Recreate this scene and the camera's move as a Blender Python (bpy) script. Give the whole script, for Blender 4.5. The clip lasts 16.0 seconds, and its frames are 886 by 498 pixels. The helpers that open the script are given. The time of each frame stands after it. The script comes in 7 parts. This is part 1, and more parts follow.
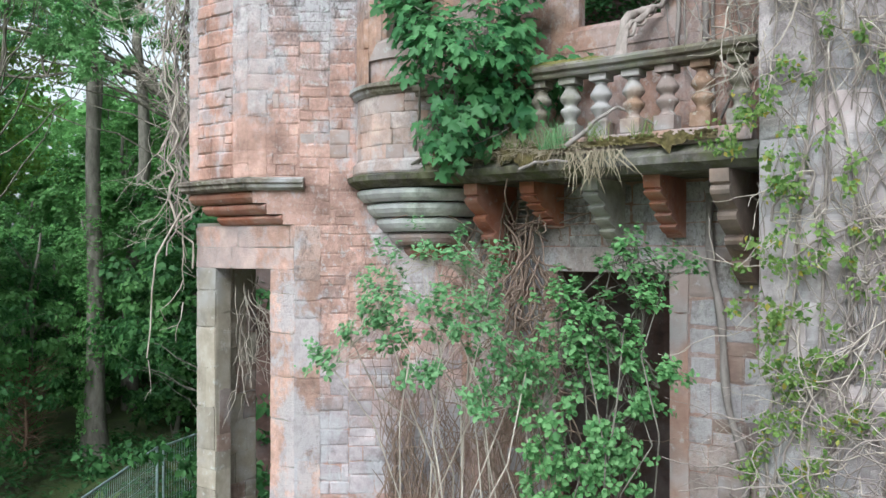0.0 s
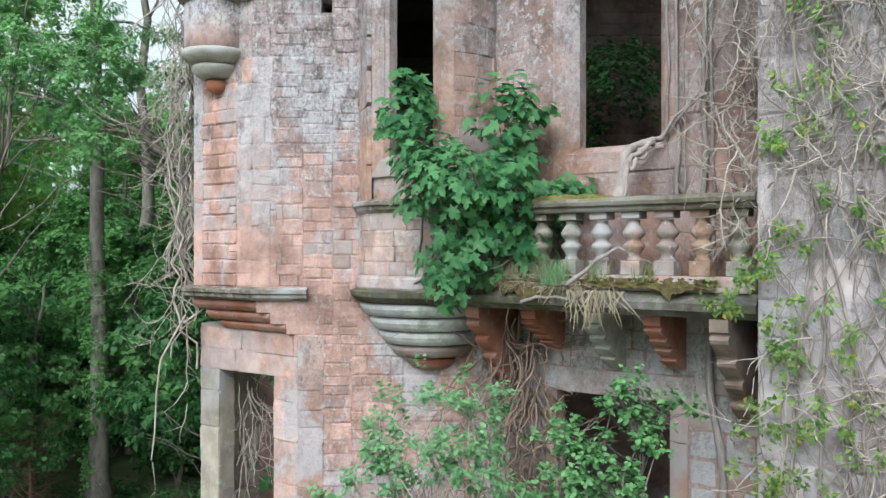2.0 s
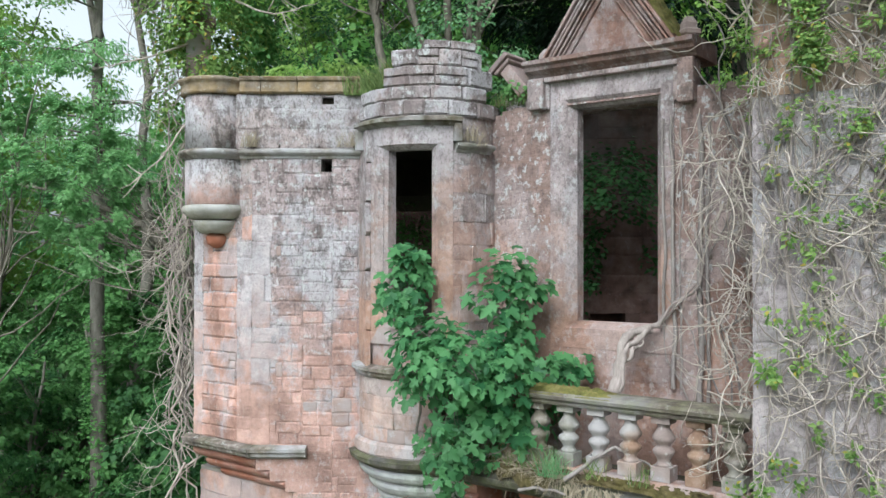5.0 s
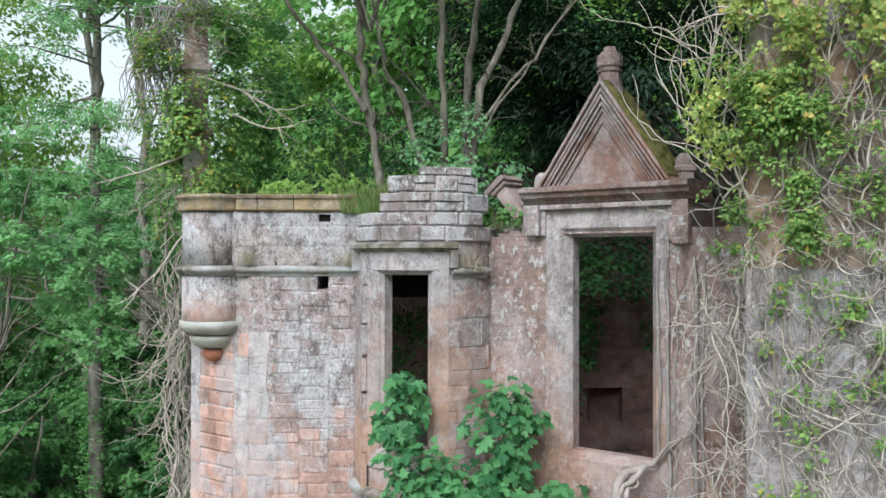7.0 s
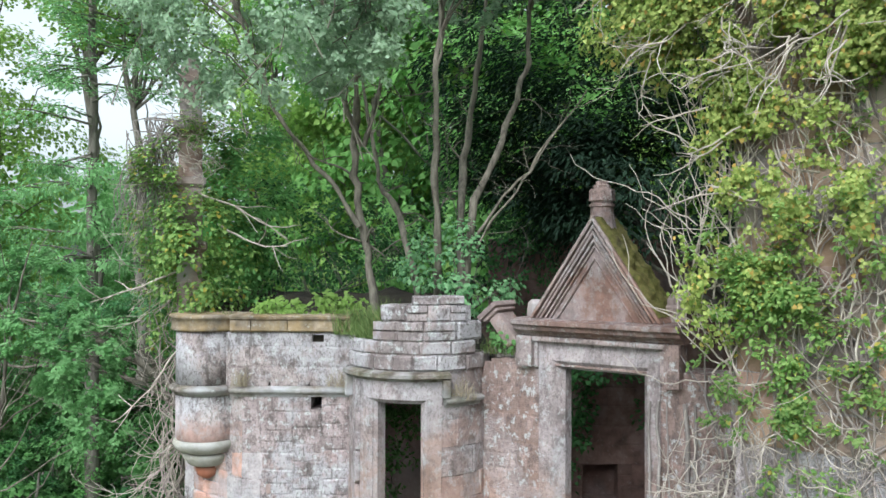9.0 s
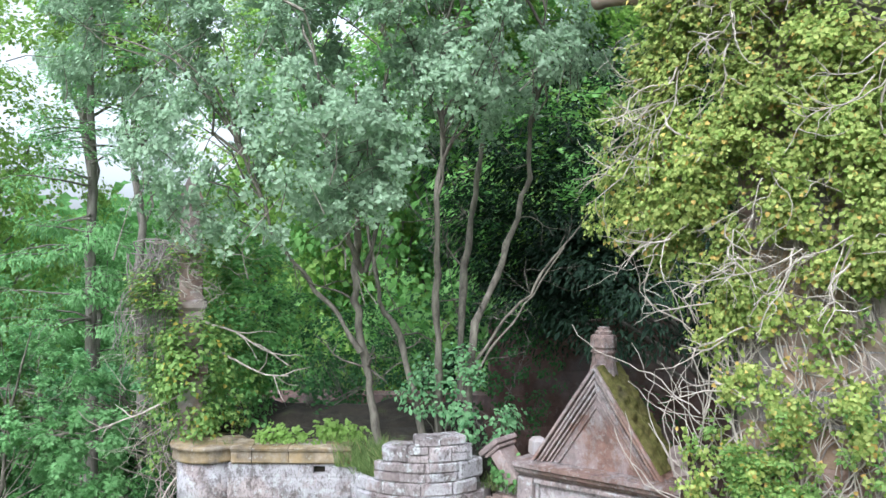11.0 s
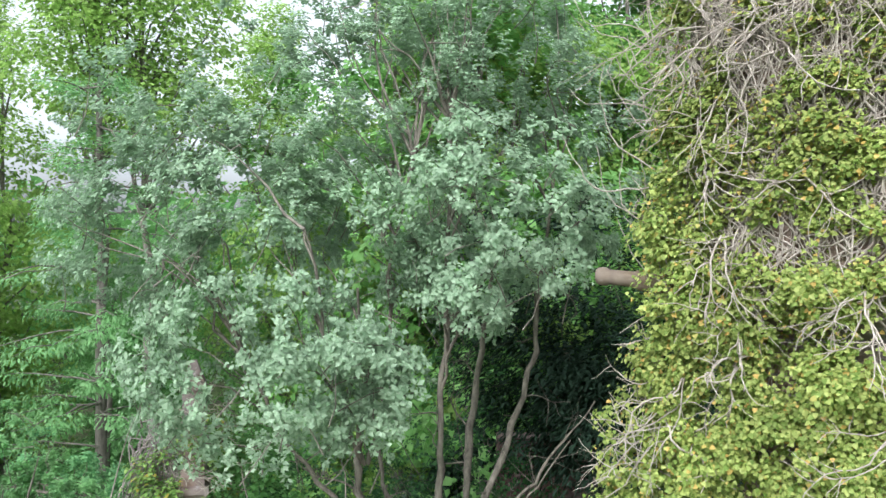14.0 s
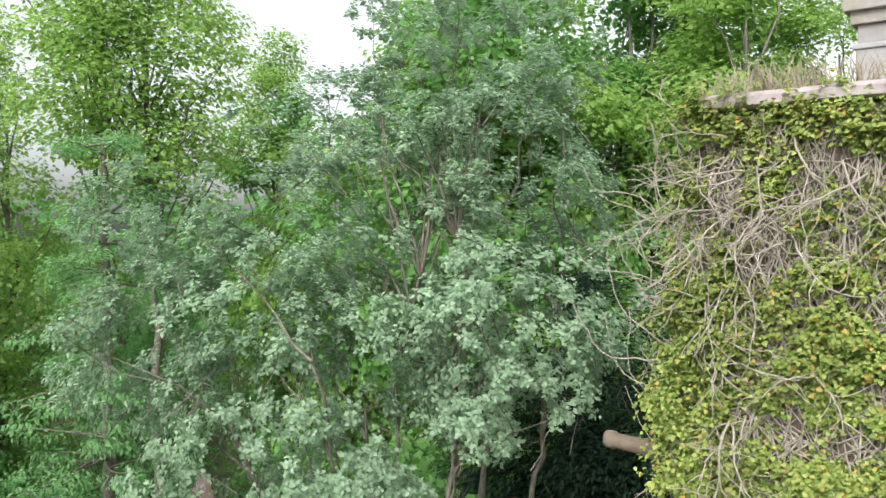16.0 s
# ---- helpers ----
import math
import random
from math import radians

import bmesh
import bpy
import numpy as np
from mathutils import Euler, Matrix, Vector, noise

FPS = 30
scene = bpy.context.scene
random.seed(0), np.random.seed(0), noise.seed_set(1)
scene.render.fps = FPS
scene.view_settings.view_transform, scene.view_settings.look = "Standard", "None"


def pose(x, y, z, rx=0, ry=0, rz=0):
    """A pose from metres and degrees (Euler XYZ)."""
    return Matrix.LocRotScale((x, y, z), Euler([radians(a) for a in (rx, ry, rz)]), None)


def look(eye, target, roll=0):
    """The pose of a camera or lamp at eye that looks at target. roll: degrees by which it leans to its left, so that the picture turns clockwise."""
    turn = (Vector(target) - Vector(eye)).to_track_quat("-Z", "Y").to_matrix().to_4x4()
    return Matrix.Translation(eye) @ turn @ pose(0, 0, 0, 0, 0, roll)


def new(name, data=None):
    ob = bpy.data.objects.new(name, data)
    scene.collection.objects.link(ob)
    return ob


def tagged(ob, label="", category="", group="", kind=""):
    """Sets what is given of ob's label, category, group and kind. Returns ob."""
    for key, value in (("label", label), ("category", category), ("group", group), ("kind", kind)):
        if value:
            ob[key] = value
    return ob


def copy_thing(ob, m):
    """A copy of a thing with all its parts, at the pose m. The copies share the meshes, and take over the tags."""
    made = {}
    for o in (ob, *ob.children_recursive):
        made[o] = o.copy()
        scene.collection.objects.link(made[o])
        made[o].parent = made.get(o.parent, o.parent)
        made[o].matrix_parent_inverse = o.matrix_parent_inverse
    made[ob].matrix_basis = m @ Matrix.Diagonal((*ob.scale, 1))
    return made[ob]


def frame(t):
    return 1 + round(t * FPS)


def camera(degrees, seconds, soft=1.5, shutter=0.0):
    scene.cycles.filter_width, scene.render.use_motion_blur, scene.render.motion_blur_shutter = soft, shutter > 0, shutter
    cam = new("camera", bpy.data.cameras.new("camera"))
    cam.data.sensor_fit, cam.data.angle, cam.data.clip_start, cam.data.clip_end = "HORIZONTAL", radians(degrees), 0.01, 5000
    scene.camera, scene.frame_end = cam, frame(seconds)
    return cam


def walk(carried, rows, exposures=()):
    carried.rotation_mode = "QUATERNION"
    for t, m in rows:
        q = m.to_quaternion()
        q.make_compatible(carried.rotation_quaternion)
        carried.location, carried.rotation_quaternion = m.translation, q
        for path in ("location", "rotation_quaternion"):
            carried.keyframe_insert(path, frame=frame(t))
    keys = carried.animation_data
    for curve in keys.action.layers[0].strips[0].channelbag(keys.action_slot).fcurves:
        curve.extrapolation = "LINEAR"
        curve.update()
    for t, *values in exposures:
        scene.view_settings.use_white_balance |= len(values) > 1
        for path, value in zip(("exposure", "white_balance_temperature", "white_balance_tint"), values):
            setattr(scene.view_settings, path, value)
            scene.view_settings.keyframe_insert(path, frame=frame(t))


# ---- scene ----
cam = camera(55.8, 16.0, 1.5)
METRES, EYE, TILT, LEAN, TURN = 10.5, 4.6, 0.0, 0.0, 0.0
ROWS = [
    (0.0, 0.0, 0.0, 0.0, 0.0, 0.0, -0.0),
    (0.5, 0.0002, -0.0013, 0.0257, 0.05, -0.01, 0.01),
    (1.0, 0.0009, -0.0036, 0.055, 0.11, 0.01, 0.03),
    (1.5, 0.0006, -0.006, 0.0806, 0.1, 0.05, 0.02),
    (2.0, 0.0001, -0.0067, 0.1095, 0.16, 0.15, -0.03),
    (2.5, -0.0009, -0.0077, 0.1353, 0.16, 0.19, -0.01),
    (3.0, -0.0013, -0.0097, 0.1652, 0.18, 0.21, 0.01),
    (3.5, -0.0008, -0.0114, 0.19, 0.18, 0.27, 0.02),
    (6.0, 0.0025, -0.0142, 0.3224, 0.12, 0.81, -0.17),
    (6.5, 0.0031, -0.0151, 0.3547, 0.09, 0.78, -0.16),
    (7.0, 0.0042, -0.0167, 0.3831, 0.1, 0.73, -0.14),
    (7.5, 0.005, -0.0177, 0.4152, 0.04, 0.71, -0.16),
    (8.0, 0.0077, -0.0171, 0.4445, 0.09, 0.72, -0.16),
    (8.5, 0.0108, -0.0186, 0.4757, 0.1, 0.79, -0.19),
    (11.0, 0.006, -0.0211, 0.6458, -0.1, 0.55, -0.23),
    (11.5, 0.008, -0.0186, 0.6877, -0.0, 0.17, -0.28),
    (12.0, 0.0106, -0.0159, 0.7221, 0.12, -0.06, -0.39),
    (12.5, 0.013, -0.0123, 0.7629, 0.25, -0.33, -0.46),
    (13.0, 0.0162, -0.0088, 0.7975, 0.51, -0.51, -0.55),
    (13.5, 0.0174, -0.0053, 0.837, 0.73, -0.68, -0.49),
    (14.0, 0.0167, -0.0054, 0.8714, 0.96, -0.88, -0.5),
    (14.5, 0.0119, -0.0078, 0.9106, 0.98, -1.36, -0.38),
    (15.0, 0.0097, -0.0093, 0.9462, 1.12, -1.73, -0.14),
    (15.5, 0.0129, -0.0074, 0.9711, 1.26, -1.47, -0.22),
    (16.0, 0.0121, -0.0061, 0.9971, 1.17, -1.19, -0.23),
]
EXPOSURES = [(0.0, 0.93, 5800, 3), (3.5, 0.87, 5800, 3), (8.5, 0.95, 5850, 3), (11.0, 1.26, 5650, 7), (12.5, 1.3, 5650, 8), (16.0, 0.98, 6350, 6)]
walk(cam, [(t, pose(0, 0, EYE, TILT, LEAN, TURN) @ pose(METRES * x, METRES * y, METRES * z, 90 + pitch, roll, yaw)) for t, x, y, z, yaw, pitch, roll in ROWS], EXPOSURES)

# ---- world and light ----
world = bpy.data.worlds.new("overcast_sky")
scene.world = world
world.use_nodes = True
wt = world.node_tree
sky = wt.nodes.new("ShaderNodeTexSky")
sky.sky_type, sky.sun_disc, sky.sun_elevation, sky.sun_rotation = "NISHITA", False, radians(52), radians(205)
sky.dust_density, sky.air_density = 4.0, 1.0
pale = wt.nodes.new("ShaderNodeHueSaturation")
pale.inputs["Saturation"].default_value = 0.12
wt.links.new(sky.outputs[0], pale.inputs["Color"])
wt.links.new(pale.outputs[0], wt.nodes["Background"].inputs[0])
wt.nodes["Background"].inputs[1].default_value = 0.15
sun = new("sun", bpy.data.lights.new("sun", "SUN"))
sun.data.energy, sun.data.angle, sun.data.color = 1.3, radians(25), (1.0, 0.96, 0.9)
sun.matrix_world = look((-6, -12, 22), (0, 8, 6))


# ---- materials ----
def nodes_of(name):
    m = bpy.data.materials.new(name)
    m.use_nodes = True
    t = m.node_tree
    return m, t, t.nodes["Principled BSDF"]


def noise_node(t, scale, detail=5.0, rough=0.6, stretch=None):
    g = t.nodes.new("ShaderNodeNewGeometry")
    n = t.nodes.new("ShaderNodeTexNoise")
    n.inputs["Scale"].default_value, n.inputs["Detail"].default_value, n.inputs["Roughness"].default_value = scale, detail, rough
    if stretch:
        mp = t.nodes.new("ShaderNodeMapping")
        mp.inputs["Scale"].default_value = stretch
        t.links.new(g.outputs["Position"], mp.inputs[0])
        t.links.new(mp.outputs[0], n.inputs["Vector"])
    else:
        t.links.new(g.outputs["Position"], n.inputs["Vector"])
    return n


def ramp(t, source, stops):
    r = t.nodes.new("ShaderNodeValToRGB")
    while len(r.color_ramp.elements) < len(stops):
        r.color_ramp.elements.new(0.5)
    for e, (p, c) in zip(r.color_ramp.elements, stops):
        e.position, e.color = p, (*c, 1) if len(c) == 3 else c
    t.links.new(source, r.inputs[0])
    return r


def mix(t, fac, a, b, kind="MIX"):
    m = t.nodes.new("ShaderNodeMix")
    m.data_type, m.blend_type = "RGBA", kind
    for v, i in ((fac, 0), (a, 6), (b, 7)):
        if isinstance(v, (int, float)):
            m.inputs[i].default_value = v
        elif isinstance(v, tuple):
            m.inputs[i].default_value = (*v, 1)
        else:
            t.links.new(v, m.inputs[i])
    return m.outputs[2]


def bump(t, b, source, strength, distance):
    n = t.nodes.new("ShaderNodeBump")
    n.inputs["Strength"].default_value, n.inputs["Distance"].default_value = strength, distance
    t.links.new(source, n.inputs["Height"])
    t.links.new(n.outputs[0], b.inputs["Normal"])


def stone_material(name, low, mid, high, lichen=0.3, soot=0.3, moss=0.0, spread=0.26, bloom=0.0, grain=3.2, growth_colour=(0.085, 0.1, 0.022)):
    """Weathered sandstone: three tones, pale lichen spots, sooty streaks, moss on request; each piece a little lighter or darker."""
    m, t, b = nodes_of(name)
    base = ramp(t, noise_node(t, grain, 6, 0.65).outputs[0], [(0.3, low), (0.5, mid), (0.7, high)]).outputs[0]
    info = t.nodes.new("ShaderNodeObjectInfo")
    tone = ramp(t, info.outputs["Random"], [(0.0, (0.5 - spread / 2,) * 3), (1.0, (0.5 + spread / 2,) * 3)]).outputs[0]
    base = mix(t, 0.9, base, tone, "OVERLAY")
    streak = ramp(t, noise_node(t, 1.6, 6, 0.65, (2.6, 2.6, 0.55)).outputs[0], [(0.52, (0, 0, 0)), (0.72, (soot,) * 3)]).outputs[0]
    base = mix(t, streak, base, (0.075, 0.06, 0.055))
    spots = ramp(t, noise_node(t, 11, 5, 0.7).outputs[0], [(0.58, (0, 0, 0)), (0.68, (lichen,) * 3)]).outputs[0]
    base = mix(t, spots, base, (0.5, 0.5, 0.48))
    blot = ramp(t, noise_node(t, 0.9, 4, 0.6).outputs[0], [(0.5, (0, 0, 0)), (0.62, (lichen * 1.3,) * 3)]).outputs[0]
    base = mix(t, blot, base, (0.36, 0.35, 0.36))
    if bloom:
        veil = ramp(t, noise_node(t, 1.15, 5, 0.62).outputs[0], [(0.46, (0, 0, 0)), (0.56, (bloom,) * 3)]).outputs[0]
        base = mix(t, veil, base, (0.37, 0.355, 0.37))
    if moss:
        green = ramp(t, noise_node(t, 5, 5, 0.65).outputs[0], [(0.42, (0, 0, 0)), (0.6, (moss,) * 3)]).outputs[0]
        base = mix(t, green, base, growth_colour)
    t.links.new(base, b.inputs["Base Color"])
    b.inputs["Roughness"].default_value, b.inputs["Specular IOR Level"].default_value = 0.92, 0.2
    bump(t, b, noise_node(t, 38, 6, 0.7).outputs[0], 0.55, 0.012)
    return m


def wall_material(name, warm, cool, z0, z1, spots=0.8, bloom=0.6, spread=0.22, soot=0.8):
    """Coursed sandstone as one weathered face: warm stone below, cooler lichened stone higher up, with pale veils, dark streaks and lichen spots."""
    m, t, b = nodes_of(name)
    def tones(c, k):
        return [(0.34, tuple(v * 0.6 for v in c)), (0.5, c), (0.66, tuple(min(1, v * 1.3 + 0.03) for v in c))]
    lower = ramp(t, noise_node(t, 3.0, 7, 0.65).outputs[0], tones(warm, 1)).outputs[0]
    upper = ramp(t, noise_node(t, 4.5, 7, 0.7).outputs[0], tones(cool, 1)).outputs[0]
    g = t.nodes.new("ShaderNodeNewGeometry")
    xyz = t.nodes.new("ShaderNodeSeparateXYZ")
    t.links.new(g.outputs["Position"], xyz.inputs[0])
    shift = t.nodes.new("ShaderNodeMath")
    shift.operation, shift.inputs[1].default_value = "MULTIPLY_ADD", 2.6
    t.links.new(noise_node(t, 1.4, 6, 0.68).outputs[0], shift.inputs[0])
    info = t.nodes.new("ShaderNodeObjectInfo")
    own = t.nodes.new("ShaderNodeMath")
    own.operation, own.inputs[1].default_value = "MULTIPLY_ADD", 1.0
    t.links.new(info.outputs["Random"], own.inputs[0])
    t.links.new(xyz.outputs["Z"], own.inputs[2])
    t.links.new(own.outputs[0], shift.inputs[2])
    reach = t.nodes.new("ShaderNodeMapRange")
    reach.inputs["From Min"].default_value, reach.inputs["From Max"].default_value = z0 + 1.8, z1 + 1.8
    t.links.new(shift.outputs[0], reach.inputs["Value"])
    base = mix(t, reach.outputs[0], lower, upper)
    other = t.nodes.new("ShaderNodeMath")
    other.operation, other.inputs[1].default_value = "PINGPONG", 0.043
    t.links.new(info.outputs["Random"], other.inputs[0])
    base = mix(t, 0.9, base, ramp(t, other.outputs[0], [(0.0, (0.5 - spread / 2,) * 3), (0.043, (0.5 + spread / 2,) * 3)]).outputs[0], "OVERLAY")
    veil = ramp(t, noise_node(t, 1.5, 7, 0.68, (1, 1, 0.8)).outputs[0], [(0.485, (0, 0, 0)), (0.55, (bloom,) * 3)]).outputs[0]
    base = mix(t, veil, base, (0.43, 0.415, 0.44))
    dark = ramp(t, noise_node(t, 5.5, 8, 0.78, (1.3, 1.3, 0.75)).outputs[0], [(0.51, (0, 0, 0)), (0.6, (soot,) * 3)]).outputs[0]
    dark = mix(t, 1.0, dark, ramp(t, reach.outputs[0], [(0.0, (0.25,) * 3), (1.0, (1, 1, 1))]).outputs[0], "MULTIPLY")
    base = mix(t, dark, base, (0.085, 0.07, 0.065))
    dots = ramp(t, noise_node(t, 13, 6, 0.68, (1.05, 1.05, 0.9)).outputs[0], [(0.55, (0, 0, 0)), (0.6, (spots,) * 3)]).outputs[0]
    dots = mix(t, 1.0, dots, ramp(t, reach.outputs[0], [(0.0, (0.35,) * 3), (1.0, (1, 1, 1))]).outputs[0], "MULTIPLY")
    base = mix(t, dots, base, (0.5, 0.5, 0.5))
    speck = ramp(t, noise_node(t, 34, 5, 0.7, (1.2, 1.2, 0.8)).outputs[0], [(0.53, (0, 0, 0)), (0.6, (soot * 0.8,) * 3)]).outputs[0]
    speck = mix(t, 1.0, speck, ramp(t, reach.outputs[0], [(0.0, (0.3,) * 3), (1.0, (1, 1, 1))]).outputs[0], "MULTIPLY")
    base = mix(t, speck, base, (0.1, 0.08, 0.075))
    t.links.new(base, b.inputs["Base Color"])
    b.inputs["Roughness"].default_value, b.inputs["Specular IOR Level"].default_value = 0.93, 0.15
    bump(t, b, noise_node(t, 22, 8, 0.78).outputs[0], 0.9, 0.022)
    return m


def bark_material(name, dark, light, scale=9):
    m, t, b = nodes_of(name)
    c = ramp(t, noise_node(t, scale, 6, 0.7, (1, 1, 0.3)).outputs[0], [(0.3, dark), (0.7, light)]).outputs[0]
    t.links.new(c, b.inputs["Base Color"])
    b.inputs["Roughness"].default_value = 0.9
    bump(t, b, noise_node(t, 40, 4, 0.6, (1, 1, 0.3)).outputs[0], 0.6, 0.01)
    return m


def leaf_material(name, dark, light, warm=None, through_light=0.35, gloss=0.5):
    """Leaves of two tones by the leaf, a few of them turned yellow, with light shining through."""
    m, t, b = nodes_of(name)
    g = t.nodes.new("ShaderNodeNewGeometry")
    stops = [(0.0, dark), (0.75, light)]
    if warm:
        stops += [(0.93, light), (0.97, warm)]
    c = ramp(t, g.outputs["Random Per Island"], stops).outputs[0]
    patch = ramp(t, noise_node(t, 1.3, 3).outputs[0], [(0.35, (0.4,) * 3), (0.65, (0.6,) * 3)]).outputs[0]
    c = mix(t, 0.8, c, patch, "OVERLAY")
    t.links.new(c, b.inputs["Base Color"])
    b.inputs["Roughness"].default_value, b.inputs["Specular IOR Level"].default_value = gloss + 0.1, 0.25
    tr = t.nodes.new("ShaderNodeBsdfTranslucent")
    t.links.new(c, tr.inputs["Color"])
    mx = t.nodes.new("ShaderNodeMixShader")
    mx.inputs[0].default_value = through_light
    t.links.new(b.outputs[0], mx.inputs[1])
    t.links.new(tr.outputs[0], mx.inputs[2])
    t.links.new(mx.outputs[0], t.nodes["Material Output"].inputs["Surface"])
    return m


STONE_PINK = stone_material("pink_sandstone", (0.25, 0.15, 0.12), (0.33, 0.215, 0.175), (0.4, 0.285, 0.245), 0.5, 0.25, bloom=0.35)
STONE_RED = stone_material("red_sandstone", (0.22, 0.078, 0.045), (0.33, 0.128, 0.078), (0.39, 0.19, 0.125), 0.3, 0.3, bloom=0.15)
STONE_MAUVE = stone_material("mauve_sandstone", (0.21, 0.155, 0.14), (0.29, 0.225, 0.205), (0.37, 0.305, 0.29), 0.6, 0.45, bloom=0.3)
STONE_BUFF = stone_material("buff_sandstone", (0.21, 0.18, 0.145), (0.29, 0.25, 0.205), (0.37, 0.33, 0.285), 0.45, 0.35)
STONE_BROWN = stone_material("brown_sandstone", (0.14, 0.095, 0.08), (0.22, 0.155, 0.13), (0.3, 0.23, 0.2), 0.6, 0.45, bloom=0.25)
STONE_MOSSY = stone_material("mossy_moulded_stone", (0.06, 0.05, 0.042), (0.155, 0.128, 0.108), (0.33, 0.29, 0.265), 0.75, 0.85, 0.28, grain=8.0)
STONE_COPE = stone_material("ochre_lichened_coping", (0.1, 0.08, 0.055), (0.21, 0.165, 0.12), (0.33, 0.28, 0.22), 0.5, 0.85, 0.5, grain=7.0, growth_colour=(0.27, 0.18, 0.065))
STONE_CORBEL = stone_material("green_stained_corbel_stone", (0.24, 0.23, 0.19), (0.35, 0.33, 0.285), (0.45, 0.43, 0.39), 0.6, 0.4, 0.2, grain=6.0)
STONE_PALE = stone_material("pale_green_grey_stone", (0.27, 0.29, 0.25), (0.44, 0.46, 0.42), (0.6, 0.62, 0.59), 0.9, 0.6, bloom=0.6, grain=8.0)
STONE_DRIP = stone_material("black_dripping_ledge_stone", (0.03, 0.028, 0.022), (0.075, 0.066, 0.053), (0.17, 0.155, 0.135), 0.15, 0.8, 0.5, grain=7.0)
STONE_ORANGE = stone_material("orange_stained_sandstone", (0.15, 0.09, 0.062), (0.26, 0.165, 0.12), (0.36, 0.26, 0.21), 0.6, 0.55, 0.1, grain=7.0)
STONE_DRAB = stone_material("drab_algae_stained_stone", (0.09, 0.076, 0.062), (0.18, 0.155, 0.13), (0.31, 0.275, 0.25), 0.5, 0.7, 0.3, grain=9.0)
STONE_RAIL = stone_material("brown_weathered_rail_stone", (0.075, 0.06, 0.047), (0.165, 0.138, 0.113), (0.31, 0.27, 0.23), 0.28, 0.75, 0.4, grain=10.0)
STONE_TAN = stone_material("tan_wall_sandstone", (0.25, 0.165, 0.115), (0.37, 0.25, 0.18), (0.46, 0.34, 0.255), 0.35, 0.35, bloom=0.2)
STONE_LILAC = stone_material("lilac_sandstone", (0.31, 0.25, 0.25), (0.42, 0.345, 0.345), (0.52, 0.45, 0.46), 0.5, 0.25, bloom=0.3)
STONE_WING = wall_material("grey_mauve_wall_stone", (0.41, 0.36, 0.365), (0.4, 0.345, 0.35), 5, 8, 0.45, 0.6, 0.2, 0.6)
FACE_FRONT = wall_material("weathered_pink_and_grey_wall", (0.415, 0.262, 0.222), (0.325, 0.262, 0.26), 6.2, 7.5, 0.75, 0.75, 0.2, 0.75)
FACE_DRESSED = wall_material("smooth_dressed_stone", (0.35, 0.25, 0.22), (0.355, 0.3, 0.305), 6.6, 8.3, 0.35, 0.35, 0.06, 0.5)
FACE_JAMB = wall_material("stained_jamb_stone", (0.37, 0.23, 0.175), (0.32, 0.265, 0.265), 6.7, 8.3, 0.5, 0.4, 0.06, 0.55)
FACE_LINTEL = wall_material("salmon_lintel_stone", (0.43, 0.265, 0.215), (0.4, 0.3, 0.275), 4.2, 5.4, 0.25, 0.4, 0.12, 0.35)
FACE_DRUM = wall_material("salmon_drum_stone", (0.43, 0.29, 0.24), (0.4, 0.33, 0.31), 5.4, 6.4, 0.3, 0.6, 0.14, 0.3)
FACE_RUIN = wall_material("blackened_lichened_stone", (0.25, 0.2, 0.195), (0.3, 0.255, 0.255), 8.6, 9.4, 0.9, 0.7, 0.3, 0.9)
FACE_BASE = wall_material("bleached_lower_wall", (0.37, 0.32, 0.335), (0.415, 0.262, 0.222), 2.9, 3.9, 0.5, 0.75, 0.22, 0.4)
FACE_CANT = wall_material("weathered_pink_corner_wall", (0.44, 0.26, 0.21), (0.37, 0.31, 0.3), 7.2, 8.2, 0.45, 0.5, 0.24, 0.5)
FACE_QUOIN = wall_material("bleached_quoin_stone", (0.43, 0.27, 0.225), (0.43, 0.38, 0.385), 6.2, 7.2, 0.3, 0.35, 0.06, 0.3)
FACE_BAY = wall_material("weathered_bay_wall", (0.36, 0.23, 0.19), (0.3, 0.235, 0.225), 6.9, 8.4, 0.6, 0.4, 0.12, 0.6)
FACE_MAIN = wall_material("weathered_brown_wall", (0.31, 0.19, 0.15), (0.275, 0.195, 0.175), 6.4, 8.2, 0.75, 0.28, 0.12, 0.6)
FACE_ASHLAR = wall_material("weathered_ashlar", (0.42, 0.27, 0.22), (0.36, 0.31, 0.3), 4.2, 6.0, 0.25, 0.75, 0.34)
FACE_LOW = wall_material("shaded_lower_wall", (0.33, 0.265, 0.245), (0.38, 0.355, 0.345), 3.6, 5.0, 0.5, 0.7, 0.16, 0.6)
FACE_PED = wall_material("weathered_pediment_stone", (0.24, 0.14, 0.11), (0.22, 0.155, 0.14), 9.0, 10.2, 0.4, 0.3, 0.16, 0.7)
FACE_TOP = wall_material("lichened_parapet_wall", (0.31, 0.255, 0.24), (0.315, 0.262, 0.255), 3.0, 4.0, 0.6, 0.7, 0.2, 0.7)
# Inner stone toned down: the shade of the roofless room is in its colour.
DARK_STONE = stone_material("shade_dark_inner_stone", (0.06, 0.038, 0.034), (0.12, 0.072, 0.062), (0.17, 0.115, 0.1), 0.12, 0.6)
MOSS = stone_material("moss_cushion", (0.045, 0.045, 0.012), (0.115, 0.112, 0.03), (0.21, 0.18, 0.07), 0.0, 0.6, 0.3, grain=14.0, growth_colour=(0.14, 0.1, 0.05))
BARK = bark_material("grey_brown_bark", (0.07, 0.06, 0.05), (0.22, 0.2, 0.17))
